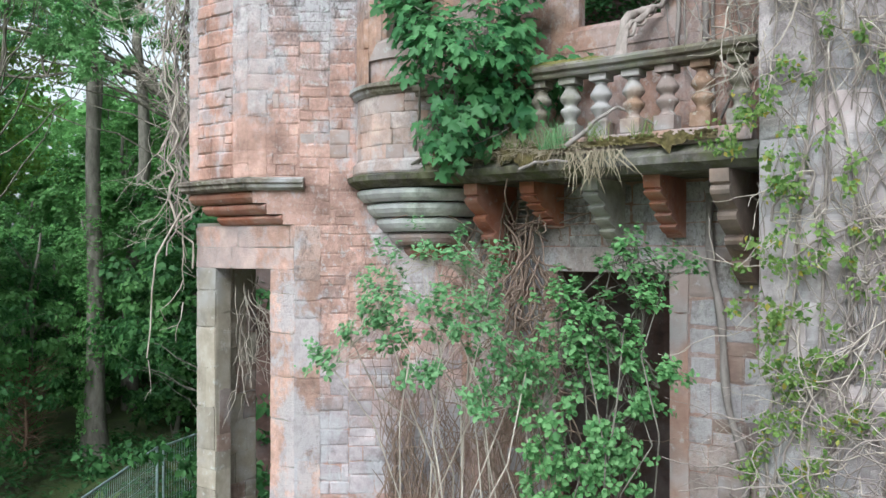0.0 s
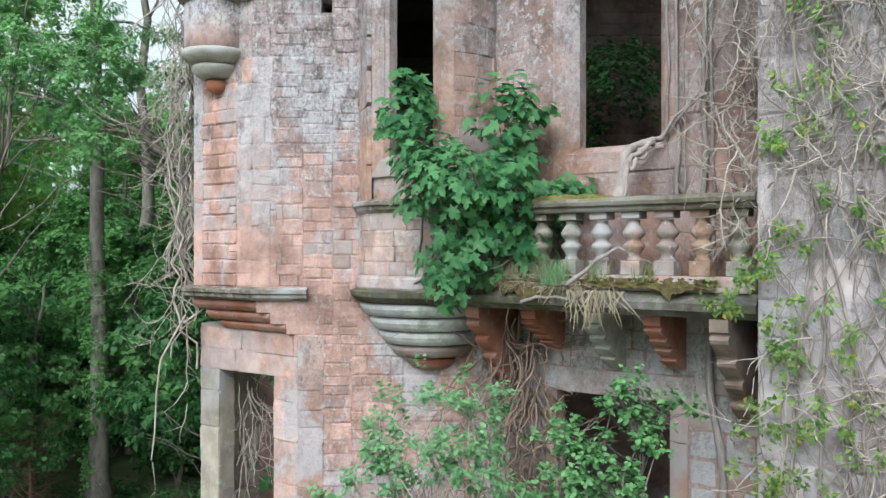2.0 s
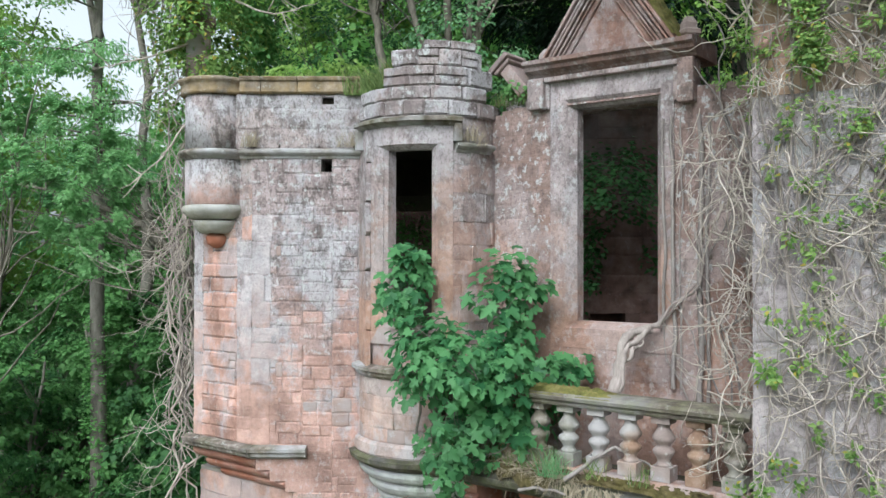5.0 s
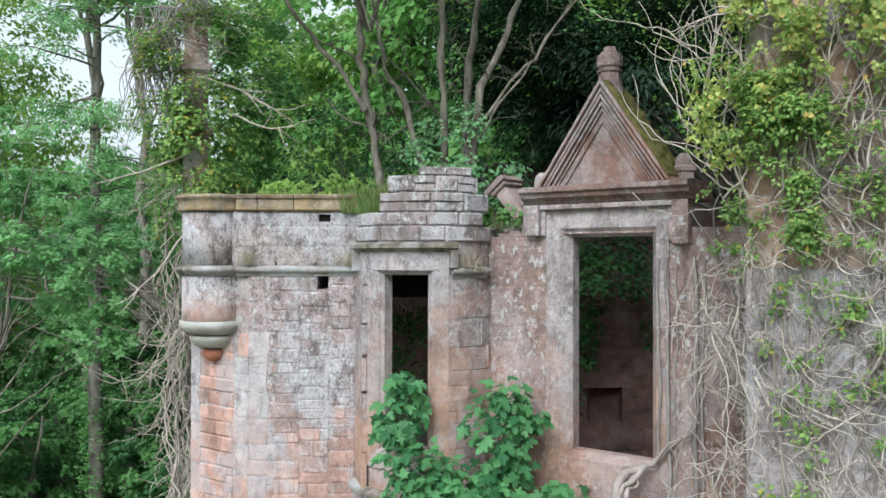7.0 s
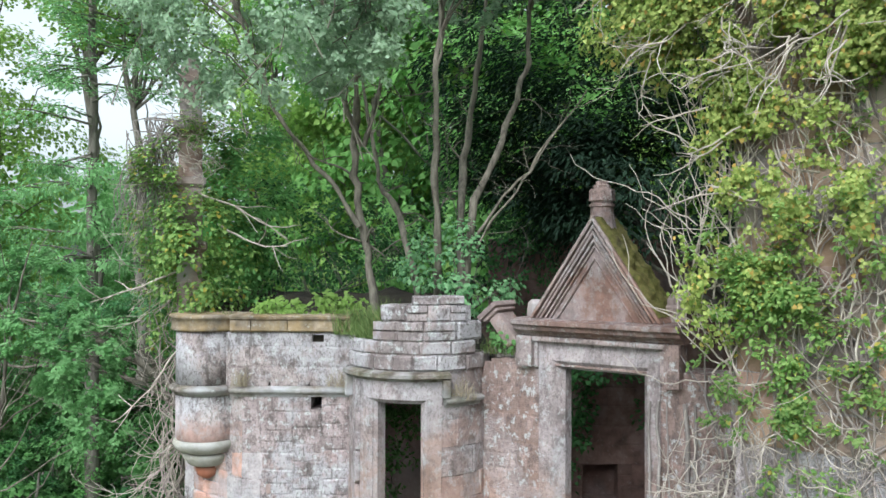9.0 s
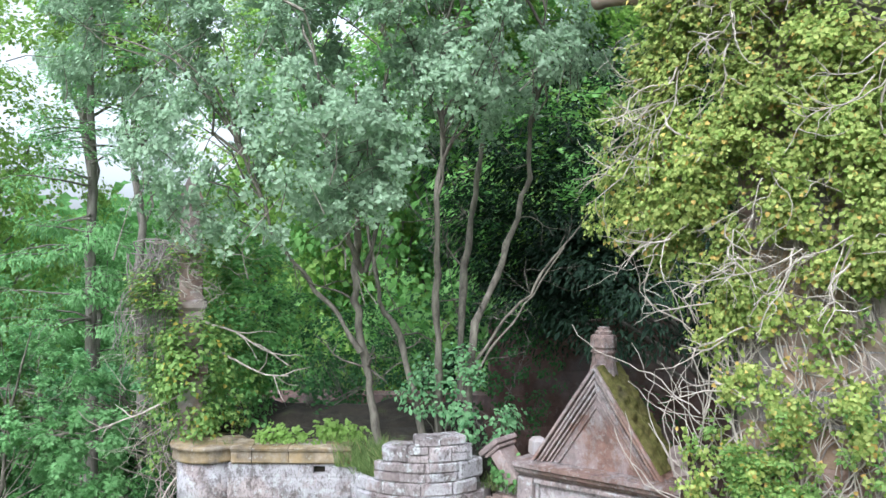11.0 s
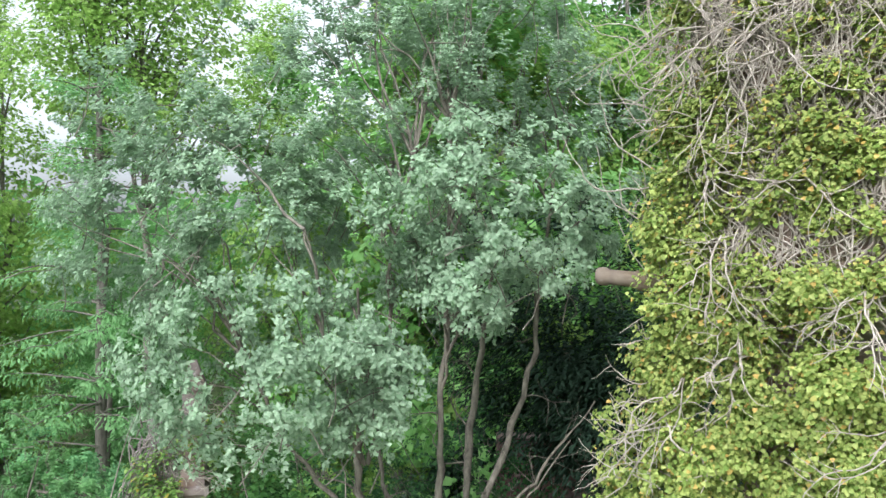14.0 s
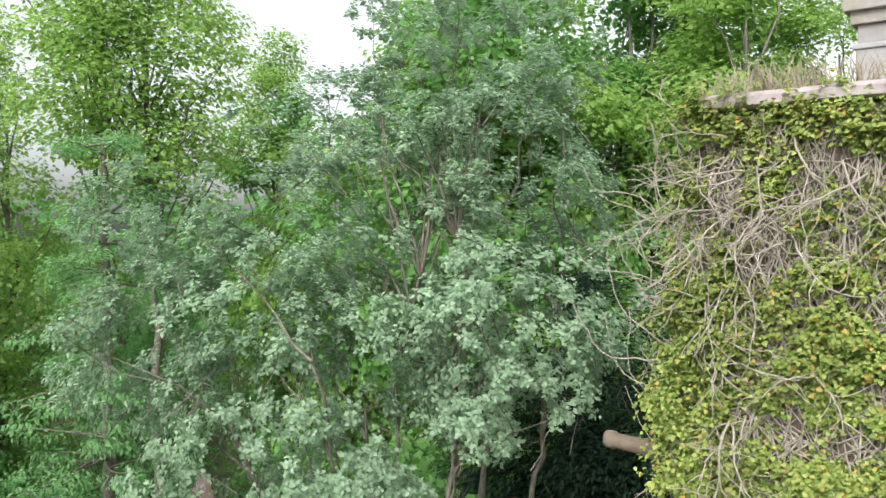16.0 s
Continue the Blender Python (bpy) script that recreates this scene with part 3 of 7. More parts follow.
def make_ground():
    k = 120
    axis = [math.copysign(abs(i / (k / 2)) ** 3.2 * 900 + abs(i) * 0.25, i) for i in range(-k // 2, k // 2 + 1)]
    verts = [(x, y + 10, ground_height(x, y + 10)) for y in axis for x in axis]
    w = k + 1
    faces = [(r * w + c, r * w + c + 1, (r + 1) * w + c + 1, (r + 1) * w + c) for r in range(k) for c in range(k)]
    m, t, b = nodes_of("woodland_floor")
    c = ramp(t, noise_node(t, 1.1, 7, 0.65).outputs[0], [(0.3, (0.035, 0.028, 0.018)), (0.5, (0.05, 0.07, 0.02)), (0.7, (0.08, 0.11, 0.03))]).outputs[0]
    # Unseen pale forecourt, added to throw light up onto ledges and corbels.
    bounce_ground = ramp(t, noise_node(t, 30, 5, 0.7).outputs[0], [(0.3, (0.17, 0.15, 0.125)), (0.7, (0.42, 0.38, 0.33))]).outputs[0]
    g = t.nodes.new("ShaderNodeNewGeometry")
    xyz = t.nodes.new("ShaderNodeSeparateXYZ")
    t.links.new(g.outputs["Position"], xyz.inputs[0])
    edge = t.nodes.new("ShaderNodeMath")
    edge.operation, edge.inputs[1].default_value = "MULTIPLY_ADD", 1.5
    t.links.new(noise_node(t, 0.8, 4).outputs[0], edge.inputs[0])
    t.links.new(xyz.outputs["Y"], edge.inputs[2])
    reach = t.nodes.new("ShaderNodeMapRange")
    reach.inputs["From Min"].default_value, reach.inputs["From Max"].default_value = 7.6, 8.2
    t.links.new(edge.outputs[0], reach.inputs["Value"])
    lawn = ramp(t, noise_node(t, 2.2, 7, 0.7).outputs[0], [(0.35, (0.05, 0.085, 0.025)), (0.65, (0.12, 0.16, 0.05))]).outputs[0]
    far = t.nodes.new("ShaderNodeVectorMath")
    far.operation = "DISTANCE"
    far.inputs[1].default_value = (0, 2, -0.75)
    t.links.new(g.outputs["Position"], far.inputs[0])
    rim = t.nodes.new("ShaderNodeMapRange")
    rim.inputs["From Min"].default_value, rim.inputs["From Max"].default_value = 11.0, 12.0
    t.links.new(far.outputs["Value"], rim.inputs["Value"])
    c = mix(t, reach.outputs[0], mix(t, rim.outputs[0], bounce_ground, lawn), c)
    t.links.new(c, b.inputs["Base Color"])
    b.inputs["Roughness"].default_value = 1.0
    bump(t, b, noise_node(t, 9, 6, 0.7).outputs[0], 0.8, 0.08)
    tagged(link("ground", mesh_of("ground", verts, faces), m, None, "", True), "unseen pale ground added for bounce light, running into mossy woodland floor with leaf litter", "ground", kind="structure")


make_ground()


# ---- ruined house: walls ----
def core(name, line, cells, label, material=None):
    return tagged(part(name, boxes(line, cells), material or FACE_FRONT, None), label, "wall", kind="structure")


def by_height(pink, odd=0.08):
    """The weathered face, with a few redder or greyer stones."""
    def choose(rng, u, z):
        r = rng.random()
        return FACE_BASE if z < 4.85 else (STONE_PINK if r < 0.04 * pink else FACE_FRONT)
    return choose


DOOR = (-1.316, -0.385, 1.3, 4.38)
LOWER = (1.13, 2.28, 1.3, 4.38)
WINDOW = (1.25, 2.25, 6.7, 8.88)

wall_front = core("wall_front", FRONT, [(-1.577, 0.207, -0.6, -0.003, -1.2, 4.86), (-1.70, 0.5, -0.6, -0.003, 4.86, 4.97), (-1.87, 0.5, -0.6, -0.003, 4.97, 5.09), (-2.02, 0.5, -0.6, -0.003, 5.09, 5.22), (-2.07, 0.5, -0.6, -0.003, 5.22, 6.3), (-0.85, 0.5, -0.6, -0.003, 8.6, 8.9)] + around(-2.25, -0.85, -0.6, -0.003, 8.556, 9.13, [(-1.32, -1.19, 9.03, 9.11)]) + around(-2.07, -0.8, -0.6, -0.003, 6.3, 8.6, [(-1.33, -1.21, 8.3, 8.44)]), "pink and grey coursed rubble sandstone wall, lichened and weathered")
wall_cant = core("wall_canted", CANT, [(-1.0, -0.02, -0.6, -0.003, 5.22, 9.0)], "canted corner wall of pink sandstone with dressed quoins")
wall_door = core("wall_door", DOORWALL, around(-1.66, -0.02, -0.22, -0.012, -1.2, 4.9, [DOOR]) + around(-1.66, -0.02, -0.46, -0.22, -1.2, 4.9, [(-1.46, -0.385, 1.3, 4.42)]), "canted ground floor wall of buff and pink ashlar round an empty doorway", STONE_BUFF)
SPLAY_LOW, SPLAY = (0.7, 2.5, 1.3, 4.4), (0.75, 2.4, 6.6, 8.89)
wall_main = core("wall_main", MAIN, around(0.0, 3.34, -0.14, -0.003, -1.2, 5.3, [LOWER]) + around(0.5, 3.34, -0.14, -0.003, 5.3, 8.9, [WINDOW])
                 + around(0.0, 3.34, -0.62, -0.14, -1.2, 5.3, [SPLAY_LOW]) + around(0.5, 3.34, -0.62, -0.14, 5.3, 8.9, [SPLAY]), "brown and mauve sandstone wall over the balcony, stained and lichened", FACE_MAIN)
WING = Straight(O2 + N * 0.96, U)
RETURN = Straight(O2 + U * 3.34, N)
wall_wing = core("wall_wing", WING, [(3.34, 8.5, -5.0, -0.006, -1.2, 13.35)], "tall grey and mauve rubble wall under climbing ivy", STONE_WING)
wall_rear = core("wall_rear", REAR, around(-3.6, 7.0, -0.5, -0.02, -1.2, 9.0, [(2.5, 3.1, 5.85, 6.5)]) + [(2.5, 3.1, -0.5, -0.3, 5.85, 6.5), (0.9, 7.0, -0.5, -0.02, 9.0, 10.3)], "red inner wall of the roofless room, darkened in colour for shade", DARK_STONE)
side = Straight(DOORWALL.at(-1.66, 0, 0), -N)
wall_side = core("wall_side", Straight(DOORWALL.at(-1.66, -0.6, 0), N), [(-0.12, 0.14, -0.2, 0.0, -1.2, 4.85)], "outer side wall of the ruin in rubble stone")

for u0, u1, seed in ((-1.577, -1.0, 3), (-1.0, -0.45, 103), (-0.45, 0.2, 203)):
    lay(wall_front, FRONT, u0, u1, 2.0, 4.85, (0.11, 0.21), (0.16, 0.42), by_height(1.2), seed, depth=0.05, joint=0.002)
for u0, u1, seed in ((-1.86, -1.52, 4), (-1.52, -1.2, 14), (-1.2, -0.93, 24)):
    lay(wall_front, FRONT, u0, u1, 4.85, 6.9, (0.1, 0.2), (0.14, 0.34), by_height(1.0), seed, openings=[(-2.1, -1.3, 4.8, 5.22)], joint=0.002)
    lay(wall_front, FRONT, u0, u1, 6.9, 8.44, (0.11, 0.21), (0.14, 0.34), by_height(0.3), seed + 1, openings=[(-1.34, -1.2, 8.28, 8.44)], joint=0.002)
lay(wall_front, FRONT, -2.24, -0.85, 8.54, 9.14, (0.18, 0.24), (0.28, 0.55), lambda r, u, z: FACE_TOP, 6, openings=[(-1.32, -1.19, 8.96, 9.14)], cushion=0.1)
# quoins up the corner, long and short in turn, on both faces
z, turn = 5.36, 0
rng_q = random.Random(8)
while z < 8.42:
    h = min(rng_q.uniform(0.27, 0.36), 8.44 - z)
    if 8.44 - z - h < 0.1:
        h = 8.44 - z
    pick = FACE_QUOIN if z < 7.6 else FACE_FRONT
    lay(wall_front, FRONT, -2.07, -2.07 + (0.2, 0.3)[turn], z, z + h, (h, h), (1, 1), lambda r, u, zz: pick, int(z * 100), cushion=0.06, depth=0.055)
    lay(wall_cant, CANT, -(0.26, 0.18)[turn], -0.0, z, z + h, (h, h), (1, 1), lambda r, u, zz: pick if zz < 7.6 else FACE_CANT, int(z * 101), cushion=0.06, depth=0.055)
    lay(wall_front, FRONT, -2.07 + (0.2, 0.3)[turn], -1.8, z, z + h, (0.15, 0.18), (0.2, 0.3), by_height(0.5), int(z * 102))
    z += h
    turn = 1 - turn
lay(wall_cant, CANT, -1.0, -0.84, 5.36, 8.44, (0.25, 0.4), (1, 1), lambda r, u, z: FACE_QUOIN, 23, cushion=0.05, depth=0.05)
lay(wall_cant, CANT, -0.84, -0.24, 5.36, 7.3, (0.13, 0.18), (0.18, 0.45), lambda r, u, z: FACE_CANT, 21, cushion=0.4, depth=0.05)
lay(wall_cant, CANT, -0.84, -0.24, 7.3, 8.44, (0.13, 0.3), (0.2, 0.45), lambda r, u, z: FACE_CANT, 22, cushion=0.15)


# ashlar of the canted ground floor
def ashlar(rng, u, z):
    return STONE_BUFF if u < -1.0 else FACE_ASHLAR


INNER = Straight(DOORWALL.at(-1.45, 0, 0), -N)
lay(wall_side, INNER, 0.24, 0.72, 1.0, 4.4, (0.3, 0.45), (0.22, 0.5), lambda r, u, z: r.choice((STONE_BUFF, STONE_BUFF, STONE_BROWN)), 34, cushion=0.1, depth=0.05)
lay(wall_door, Straight(DOORWALL.at(-1.312, 0, 0), -N), 0.02, 0.22, 1.0, 4.38, (0.4, 0.6), (1, 1), lambda r, u, z: r.choice((STONE_BUFF, STONE_BROWN)), 35, cushion=0.03, depth=0.03, joint=0.005)
lay(wall_door, DOORWALL, -1.66, -0.0, 1.0, 4.38, (0.4, 0.55), (2, 2), ashlar, 31, openings=[DOOR], cushion=0.03, depth=0.035, joint=0.005)
lay(wall_door, DOORWALL, -1.66, -0.0, 4.38, 4.86, (0.24, 0.24), (0.5, 1.3), lambda r, u, z: FACE_LINTEL, 32, cushion=0.03, depth=0.035, joint=0.005)
lay(wall_front, FRONT, -1.577, -1.3, 1.5, 4.85, (0.35, 0.5), (1, 1), lambda r, u, z: FACE_ASHLAR, 33, cushion=0.03, depth=0.04, proud=0.012)

# corbel courses under the canted corner: each reaches further out, and dies into the front wall
for i, (off, z0, z1) in enumerate(((6.07, 4.86, 4.97), (5.97, 4.97, 5.09), (5.88, 5.09, 5.22))):
    x = (off - 7.096) / 0.6
    row = Straight((x, 8.868, 0), (0.8, -0.6, 0))
    tagged(part("corbel_course", sweep(row, -1.06, 0.0, [(-0.4, z0), (-0.07, z0 + 0.003), (-0.03, z0 + 0.025), (0.004, z0 + 0.06), (0.012, z1 - 0.035), (0.0, z1 - 0.012), (-0.03, z1 - 0.004), (-0.4, z1 - 0.004)]), STONE_RED, wall_cant), "red sandstone corbel moulding dying into the wall")
CORN = [(-0.3, 5.22), (0.03, 5.222), (0.075, 5.25), (0.08, 5.285), (0.11, 5.30), (0.115, 5.335), (0.02, 5.362), (-0.3, 5.36)]
cornice = [part("cornice", sweep(CANT, -1.08, 0.05, CORN), STONE_MOSSY, wall_cant, "weathered grey cornice with mossy top"),
           part("cornice", sweep(FRONT, -2.11, -1.47, CORN), STONE_MOSSY, wall_front, "weathered grey cornice with mossy top")]

# string course and parapet coping
STRING = [(-0.2, 8.44), (0.015, 8.442), (0.025, 8.47), (0.05, 8.478), (0.075, 8.5), (0.078, 8.522), (0.06, 8.535), (0.0, 8.555), (-0.2, 8.556)]
COPE = [(-0.32, 9.14), (0.03, 9.142), (0.05, 9.16), (0.045, 9.18), (0.04, 9.27), (0.065, 9.282), (0.075, 9.31), (0.05, 9.325), (-0.32, 9.335)]
part("string_course", sweep(FRONT, -2.2, -0.88, STRING), STONE_MOSSY, wall_front, "moulded string course with dry grass in its joints")
part("coping", sweep(FRONT, -2.2, -1.98, COPE), STONE_COPE, wall_front, "ochre-lichened moulded coping stone")
part("coping", sweep(FRONT, -1.972, -1.585, COPE), STONE_COPE, wall_front, "ochre-lichened moulded coping stone")
part("coping", sweep(FRONT, -1.577, -0.9, COPE), STONE_COPE, wall_front, "ochre-lichened moulded coping stone")

# ---- corner turret ----
TUR = Round((-2.53, 9.17, 0), 0.345)
turret = base_at("corner_turret", -2.53, 9.17, 6.9, "small round corner turret of pink and grey sandstone on moulded corbels", "turret")


def ring(name, line, profile, material, parent, label="", turnaround=True):
    half = math.pi * line.r
    return put_under(part(name, sweep(line, -half, half, profile, 0.07), material, None, label, True), parent)


ring("drum", TUR, [(-0.3, 7.95), (-0.004, 7.95), (0, 7.955), (0, 8.44), (-0.3, 8.44)], wall_material("pink_white_turret_stone", (0.38, 0.25, 0.22), (0.36, 0.33, 0.33), 7.9, 8.4, 0.6, 0.6), turret)
ring("parapet", TUR, [(-0.3, 8.56), (0, 8.56), (0, 9.14), (-0.3, 9.14)], FACE_TOP, turret)
ring("string_course", TUR, STRING, STONE_MOSSY, turret)
ring("coping", TUR, COPE, STONE_COPE, turret, "mossy moulded coping")
ring("corbel_ring", TUR, [(-0.3, 7.79), (-0.1, 7.792), (-0.05, 7.81), (0.01, 7.86), (0.03, 7.9), (0.02, 7.94), (-0.02, 7.95), (-0.3, 7.948)], STONE_CORBEL, turret, "green-stained corbel ring")
ring("corbel_ring", TUR, [(-0.34, 7.64), (-0.18, 7.642), (-0.13, 7.67), (-0.09, 7.73), (-0.08, 7.775), (-0.34, 7.788)], STONE_CORBEL, turret, "green-stained corbel ring")
ring("pendant", TUR, [(-0.34, 7.48), (-0.31, 7.485), (-0.24, 7.53), (-0.22, 7.6), (-0.26, 7.64), (-0.34, 7.638)], STONE_RED, turret, "red stone pendant")

def surround(line, rects, sides, wall):
    """A chamfered window surround: one mitred stone to each side, its section drawn through rectangles ((u0, u1, z0, z1), o)."""
    def corner(r, k):
        return ((r[0], r[2]), (r[0], r[3]), (r[1], r[3]), (r[1], r[2]))[k % 4]
    for k, (name, label, material) in enumerate(sides):
        bm, rings, n = bmesh.new(), [], 10
        for i in range(n + 1):
            f = i / n
            rings.append([])
            for r, o in rects:
                (u0, z0), (u1, z1) = corner(r, k), corner(r, k + 1)
                u, z = u0 + (u1 - u0) * f, z0 + (z1 - z0) * f
                w = 0.005 * noise.noise((u * 6, z * 6, o * 9))
                rings[-1].append(bm.verts.new(line.at(u, o + w, z)))
        for a, b in zip(rings, rings[1:]):
            for i in range(len(rects)):
                bm.faces.new((a[i], b[i], b[(i + 1) % len(rects)], a[(i + 1) % len(rects)]))
        bm.faces.new(rings[0])
        bm.faces.new(rings[-1][::-1])
        bmesh.ops.recalc_face_normals(bm, faces=bm.faces)
        part(name, bm, material, wall, label)


# ---- round bay with its window ----
bay = tagged(part("wall_bay", boxes(DRUM, around(-1.35, 1.15, -0.12, -0.02, 5.34, 8.8, [(-0.52, 0.06, 6.6, 8.5)])), FACE_BAY, None), "round bay of mauve and pink sandstone with a narrow empty window", "wall", kind="structure")
LABEL = (-0.92, 0.31)


def bay_stone(rng, u, z):
    if z > 8.75:
        return FACE_TOP
    return FACE_BAY


lay(bay, DRUM, 0.24, 1.15, 6.25, 8.46, (0.2, 0.32), (0.22, 0.4), bay_stone, 41, cushion=0.05, depth=0.04, joint=0.002)
lay(bay, DRUM, -1.3, -0.68, 6.25, 8.7, (0.3, 0.42), (9, 9), lambda r, u, z: FACE_JAMB, 42, cushion=0.06, depth=0.05, joint=0.002)
lay(bay, DRUM, -1.35, 1.0, 5.5, 6.15, (0.14, 0.18), (0.15, 0.3), lambda r, u, z: r.choice((FACE_DRUM, FACE_DRUM, FACE_DRUM, STONE_PINK)), 43, cushion=0.06, joint=0.002)
# dressed window surround
surround(DRUM, [((-0.68, 0.24, 6.5, 8.7), 0.014), ((-0.565, 0.09, 6.66, 8.515), 0.014), ((-0.485, 0.035, 6.72, 8.467), -0.06), ((-0.485, 0.035, 6.72, 8.467), -0.18), ((-0.68, 0.24, 6.5, 8.7), -0.18)],
         (("jamb", "dressed stone window jamb", FACE_JAMB), ("lintel", "pale dressed lintel", FACE_DRESSED), ("jamb", "dressed stone window jamb", FACE_JAMB), ("sill", "worn stone window sill", STONE_MAUVE)), bay)
HOOD = [(-0.1, 8.7), (0.03, 8.7), (0.06, 8.725), (0.1, 8.74), (0.1, 8.775), (0.03, 8.8), (-0.1, 8.8)]
part("hood_mould", sweep(DRUM, LABEL[0], LABEL[1], HOOD), STONE_MOSSY, bay, "weathered hood moulding over the window")
part("hood_stop", boxes(DRUM, [(LABEL[1] - 0.07, LABEL[1], -0.05, 0.085, 8.54, 8.72)], 0.008), STONE_MOSSY, bay)
part("hood_stop", boxes(DRUM, [(LABEL[0], LABEL[0] + 0.06, -0.05, 0.085, 8.5, 8.72)], 0.008), STONE_MOSSY, bay)
part("string_course", sweep(DRUM, 0.27, 0.73, [(o, zz - 0.005) for o, zz in STRING]), STONE_MOSSY, bay, "mossy end of the string course")


def ragged(u):
    steps = ((-0.9, 9.02), (-0.6, 9.08), (-0.38, 9.17), (-0.27, 9.27), (-0.17, 9.43), (0.62, 9.55), (0.72, 9.05), (1.2, 8.9))
    return next(h for e, h in steps if u <= e) if u <= 1.2 else 8.9


part("broken_core", boxes(DRUM, [(u, u + 0.1, -0.32, -0.006, 8.8, ragged(u + 0.05) - 0.09) for u in [i / 10 for i in range(-11, 10)]]), FACE_RUIN, bay)
lay(bay, DRUM, -1.05, 1.0, 8.8, 9.56, (0.14, 0.2), (0.16, 0.36), lambda r, u, z: FACE_RUIN, 44, top=ragged, cushion=0.1, depth=0.24, joint=0.004, jitter=0.008)
# sill band, drum base and corbel rings
part("sill_band", sweep(DRUM, -1.4, 1.1, [(-0.2, 6.14), (0.02, 6.142), (0.05, 6.17), (0.055, 6.2), (0.09, 6.215), (0.09, 6.25), (0.01, 6.275), (-0.2, 6.27)]), STONE_MOSSY, bay, "moulded sill band, mossy and stained")
part("base_course", sweep(DRUM, -1.4, 1.1, [(-0.2, 5.36), (0.05, 5.36), (0.06, 5.38), (0.05, 5.47), (0.02, 5.5), (-0.2, 5.5)]), FACE_DRUM, bay)
part("cornice", sweep(DRUM, -1.45, 1.2, [(-0.3, 5.22), (0.0, 5.222), (0.05, 5.25), (0.1, 5.285), (0.115, 5.335), (0.03, 5.362), (-0.3, 5.36)]), STONE_DRIP, bay, "black-stained moulded cornice")
for r, z0, z1, mat_ in ((0.76, 5.08, 5.22, STONE_PALE), (0.66, 4.93, 5.08, STONE_PALE), (0.56, 4.78, 4.93, STONE_PALE), (0.44, 4.64, 4.78, STONE_PINK), (0.28, 4.5, 4.64, STONE_RED)):
    h = z1 - z0
    part("corbel_ring", sweep(Round(BAY, r), -r * 1.6, r * 1.5, [(-0.25, z0), (-0.07, z0 + 0.003), (-0.03, z0 + h * 0.25), (0.0, z0 + h * 0.55), (0.005, z1 - h * 0.2), (-0.02, z1 - h * 0.08), (-0.25, z1 - 0.003)], 0.05), mat_, bay, "moulded corbel ring stained green and white")

# ---- main wall over the balcony ----
def main_stone(rng, u, z):
    return FACE_MAIN


FRAME = (1.13, 2.36, 6.5, 9.2)
lay(wall_main, MAIN, 0.3, 3.34, 5.45, 8.92, (0.2, 0.3), (0.25, 0.5), main_stone, 51, openings=[FRAME], top=lambda u: 8.92 if u > 0.7 else 8.86, cushion=0.07, depth=0.04, joint=0.002)
lay(wall_main, MAIN, 0.1, 3.34, 4.62, 5.2, (0.17, 0.22), (0.25, 0.5), lambda r, u, z: FACE_LOW, 52, cushion=0.1)
lay(wall_main, MAIN, 0.1, 1.13, 1.3, 4.62, (0.2, 0.32), (0.25, 0.5), lambda r, u, z: r.choice((FACE_LOW, FACE_LOW, STONE_PINK)), 53, openings=[(1.0, 2.5, 1.3, 4.62)], cushion=0.1)
lay(wall_main, MAIN, 2.46, 3.34, 1.3, 4.62, (0.2, 0.32), (0.2, 0.4), lambda r, u, z: r.choice((FACE_LOW, FACE_LOW, STONE_BROWN)), 54, cushion=0.1)
part("lintel", boxes(MAIN, [(0.98, 2.52, -0.6, 0.02, 4.384, 4.62)], 0.012), FACE_LOW, wall_main, "pale grey lintel over the lower opening")
for u0, u1 in ((1.0, 1.13), (2.28, 2.46)):
    lay(wall_main, MAIN, u0, u1, 1.3, 4.38, (0.4, 0.7), (1, 1), lambda r, u, z: STONE_PINK, 55, cushion=0.03, depth=0.06, joint=0.004, proud=0.01)
# window architrave
surround(MAIN, [((1.08, 2.36, 6.5, 9.17), 0.012), ((1.24, 2.235, 6.69, 8.935), 0.012), ((1.335, 2.17, 6.755, 8.85), -0.075), ((1.335, 2.17, 6.755, 8.85), -0.2), ((1.08, 2.36, 6.5, 9.17), -0.2)],
         (("jamb", "dressed window jamb with orange stains", FACE_JAMB), ("lintel", "pale dressed lintel and frieze", FACE_DRESSED), ("jamb", "dressed window jamb", FACE_JAMB), ("sill", "brown window sill spotted with lichen", FACE_MAIN)), wall_main)

# ---- dormer pediment ----
pediment = base_at("pediment", *MAIN.at(1.68, 0, 9.17), "triangular stone dormer pediment with finial and mossy slope", "pediment")


def ped(name, bm, material, label="", smooth=False):
    return put_under(part(name, bm, material, None, label, smooth), pediment)


ped("bracket", boxes(MAIN, [(0.86, 1.04, -0.1, 0.1, 8.86, 9.17)], 0.015), FACE_MAIN)
ped("bracket", boxes(MAIN, [(2.42, 2.57, -0.1, 0.1, 8.77, 9.17)], 0.015), FACE_MAIN)
for cell in ((1.042, 2.418, -0.05, 0.085, 9.12, 9.17), (1.042, 1.085, -0.05, 0.05, 8.86, 9.118), (2.365, 2.418, -0.05, 0.05, 8.8, 9.118)):
    ped("frame_moulding", boxes(MAIN, [cell], 0.014), FACE_BAY)
ped("cornice", sweep(MAIN, 0.86, 2.6, [(-0.45, 9.174), (0.06, 9.174), (0.08, 9.2), (0.15, 9.235), (0.16, 9.27), (0.2, 9.29), (0.2, 9.33), (0.1, 9.35), (-0.45, 9.35)]), FACE_PED, "moulded brown stone cornice")


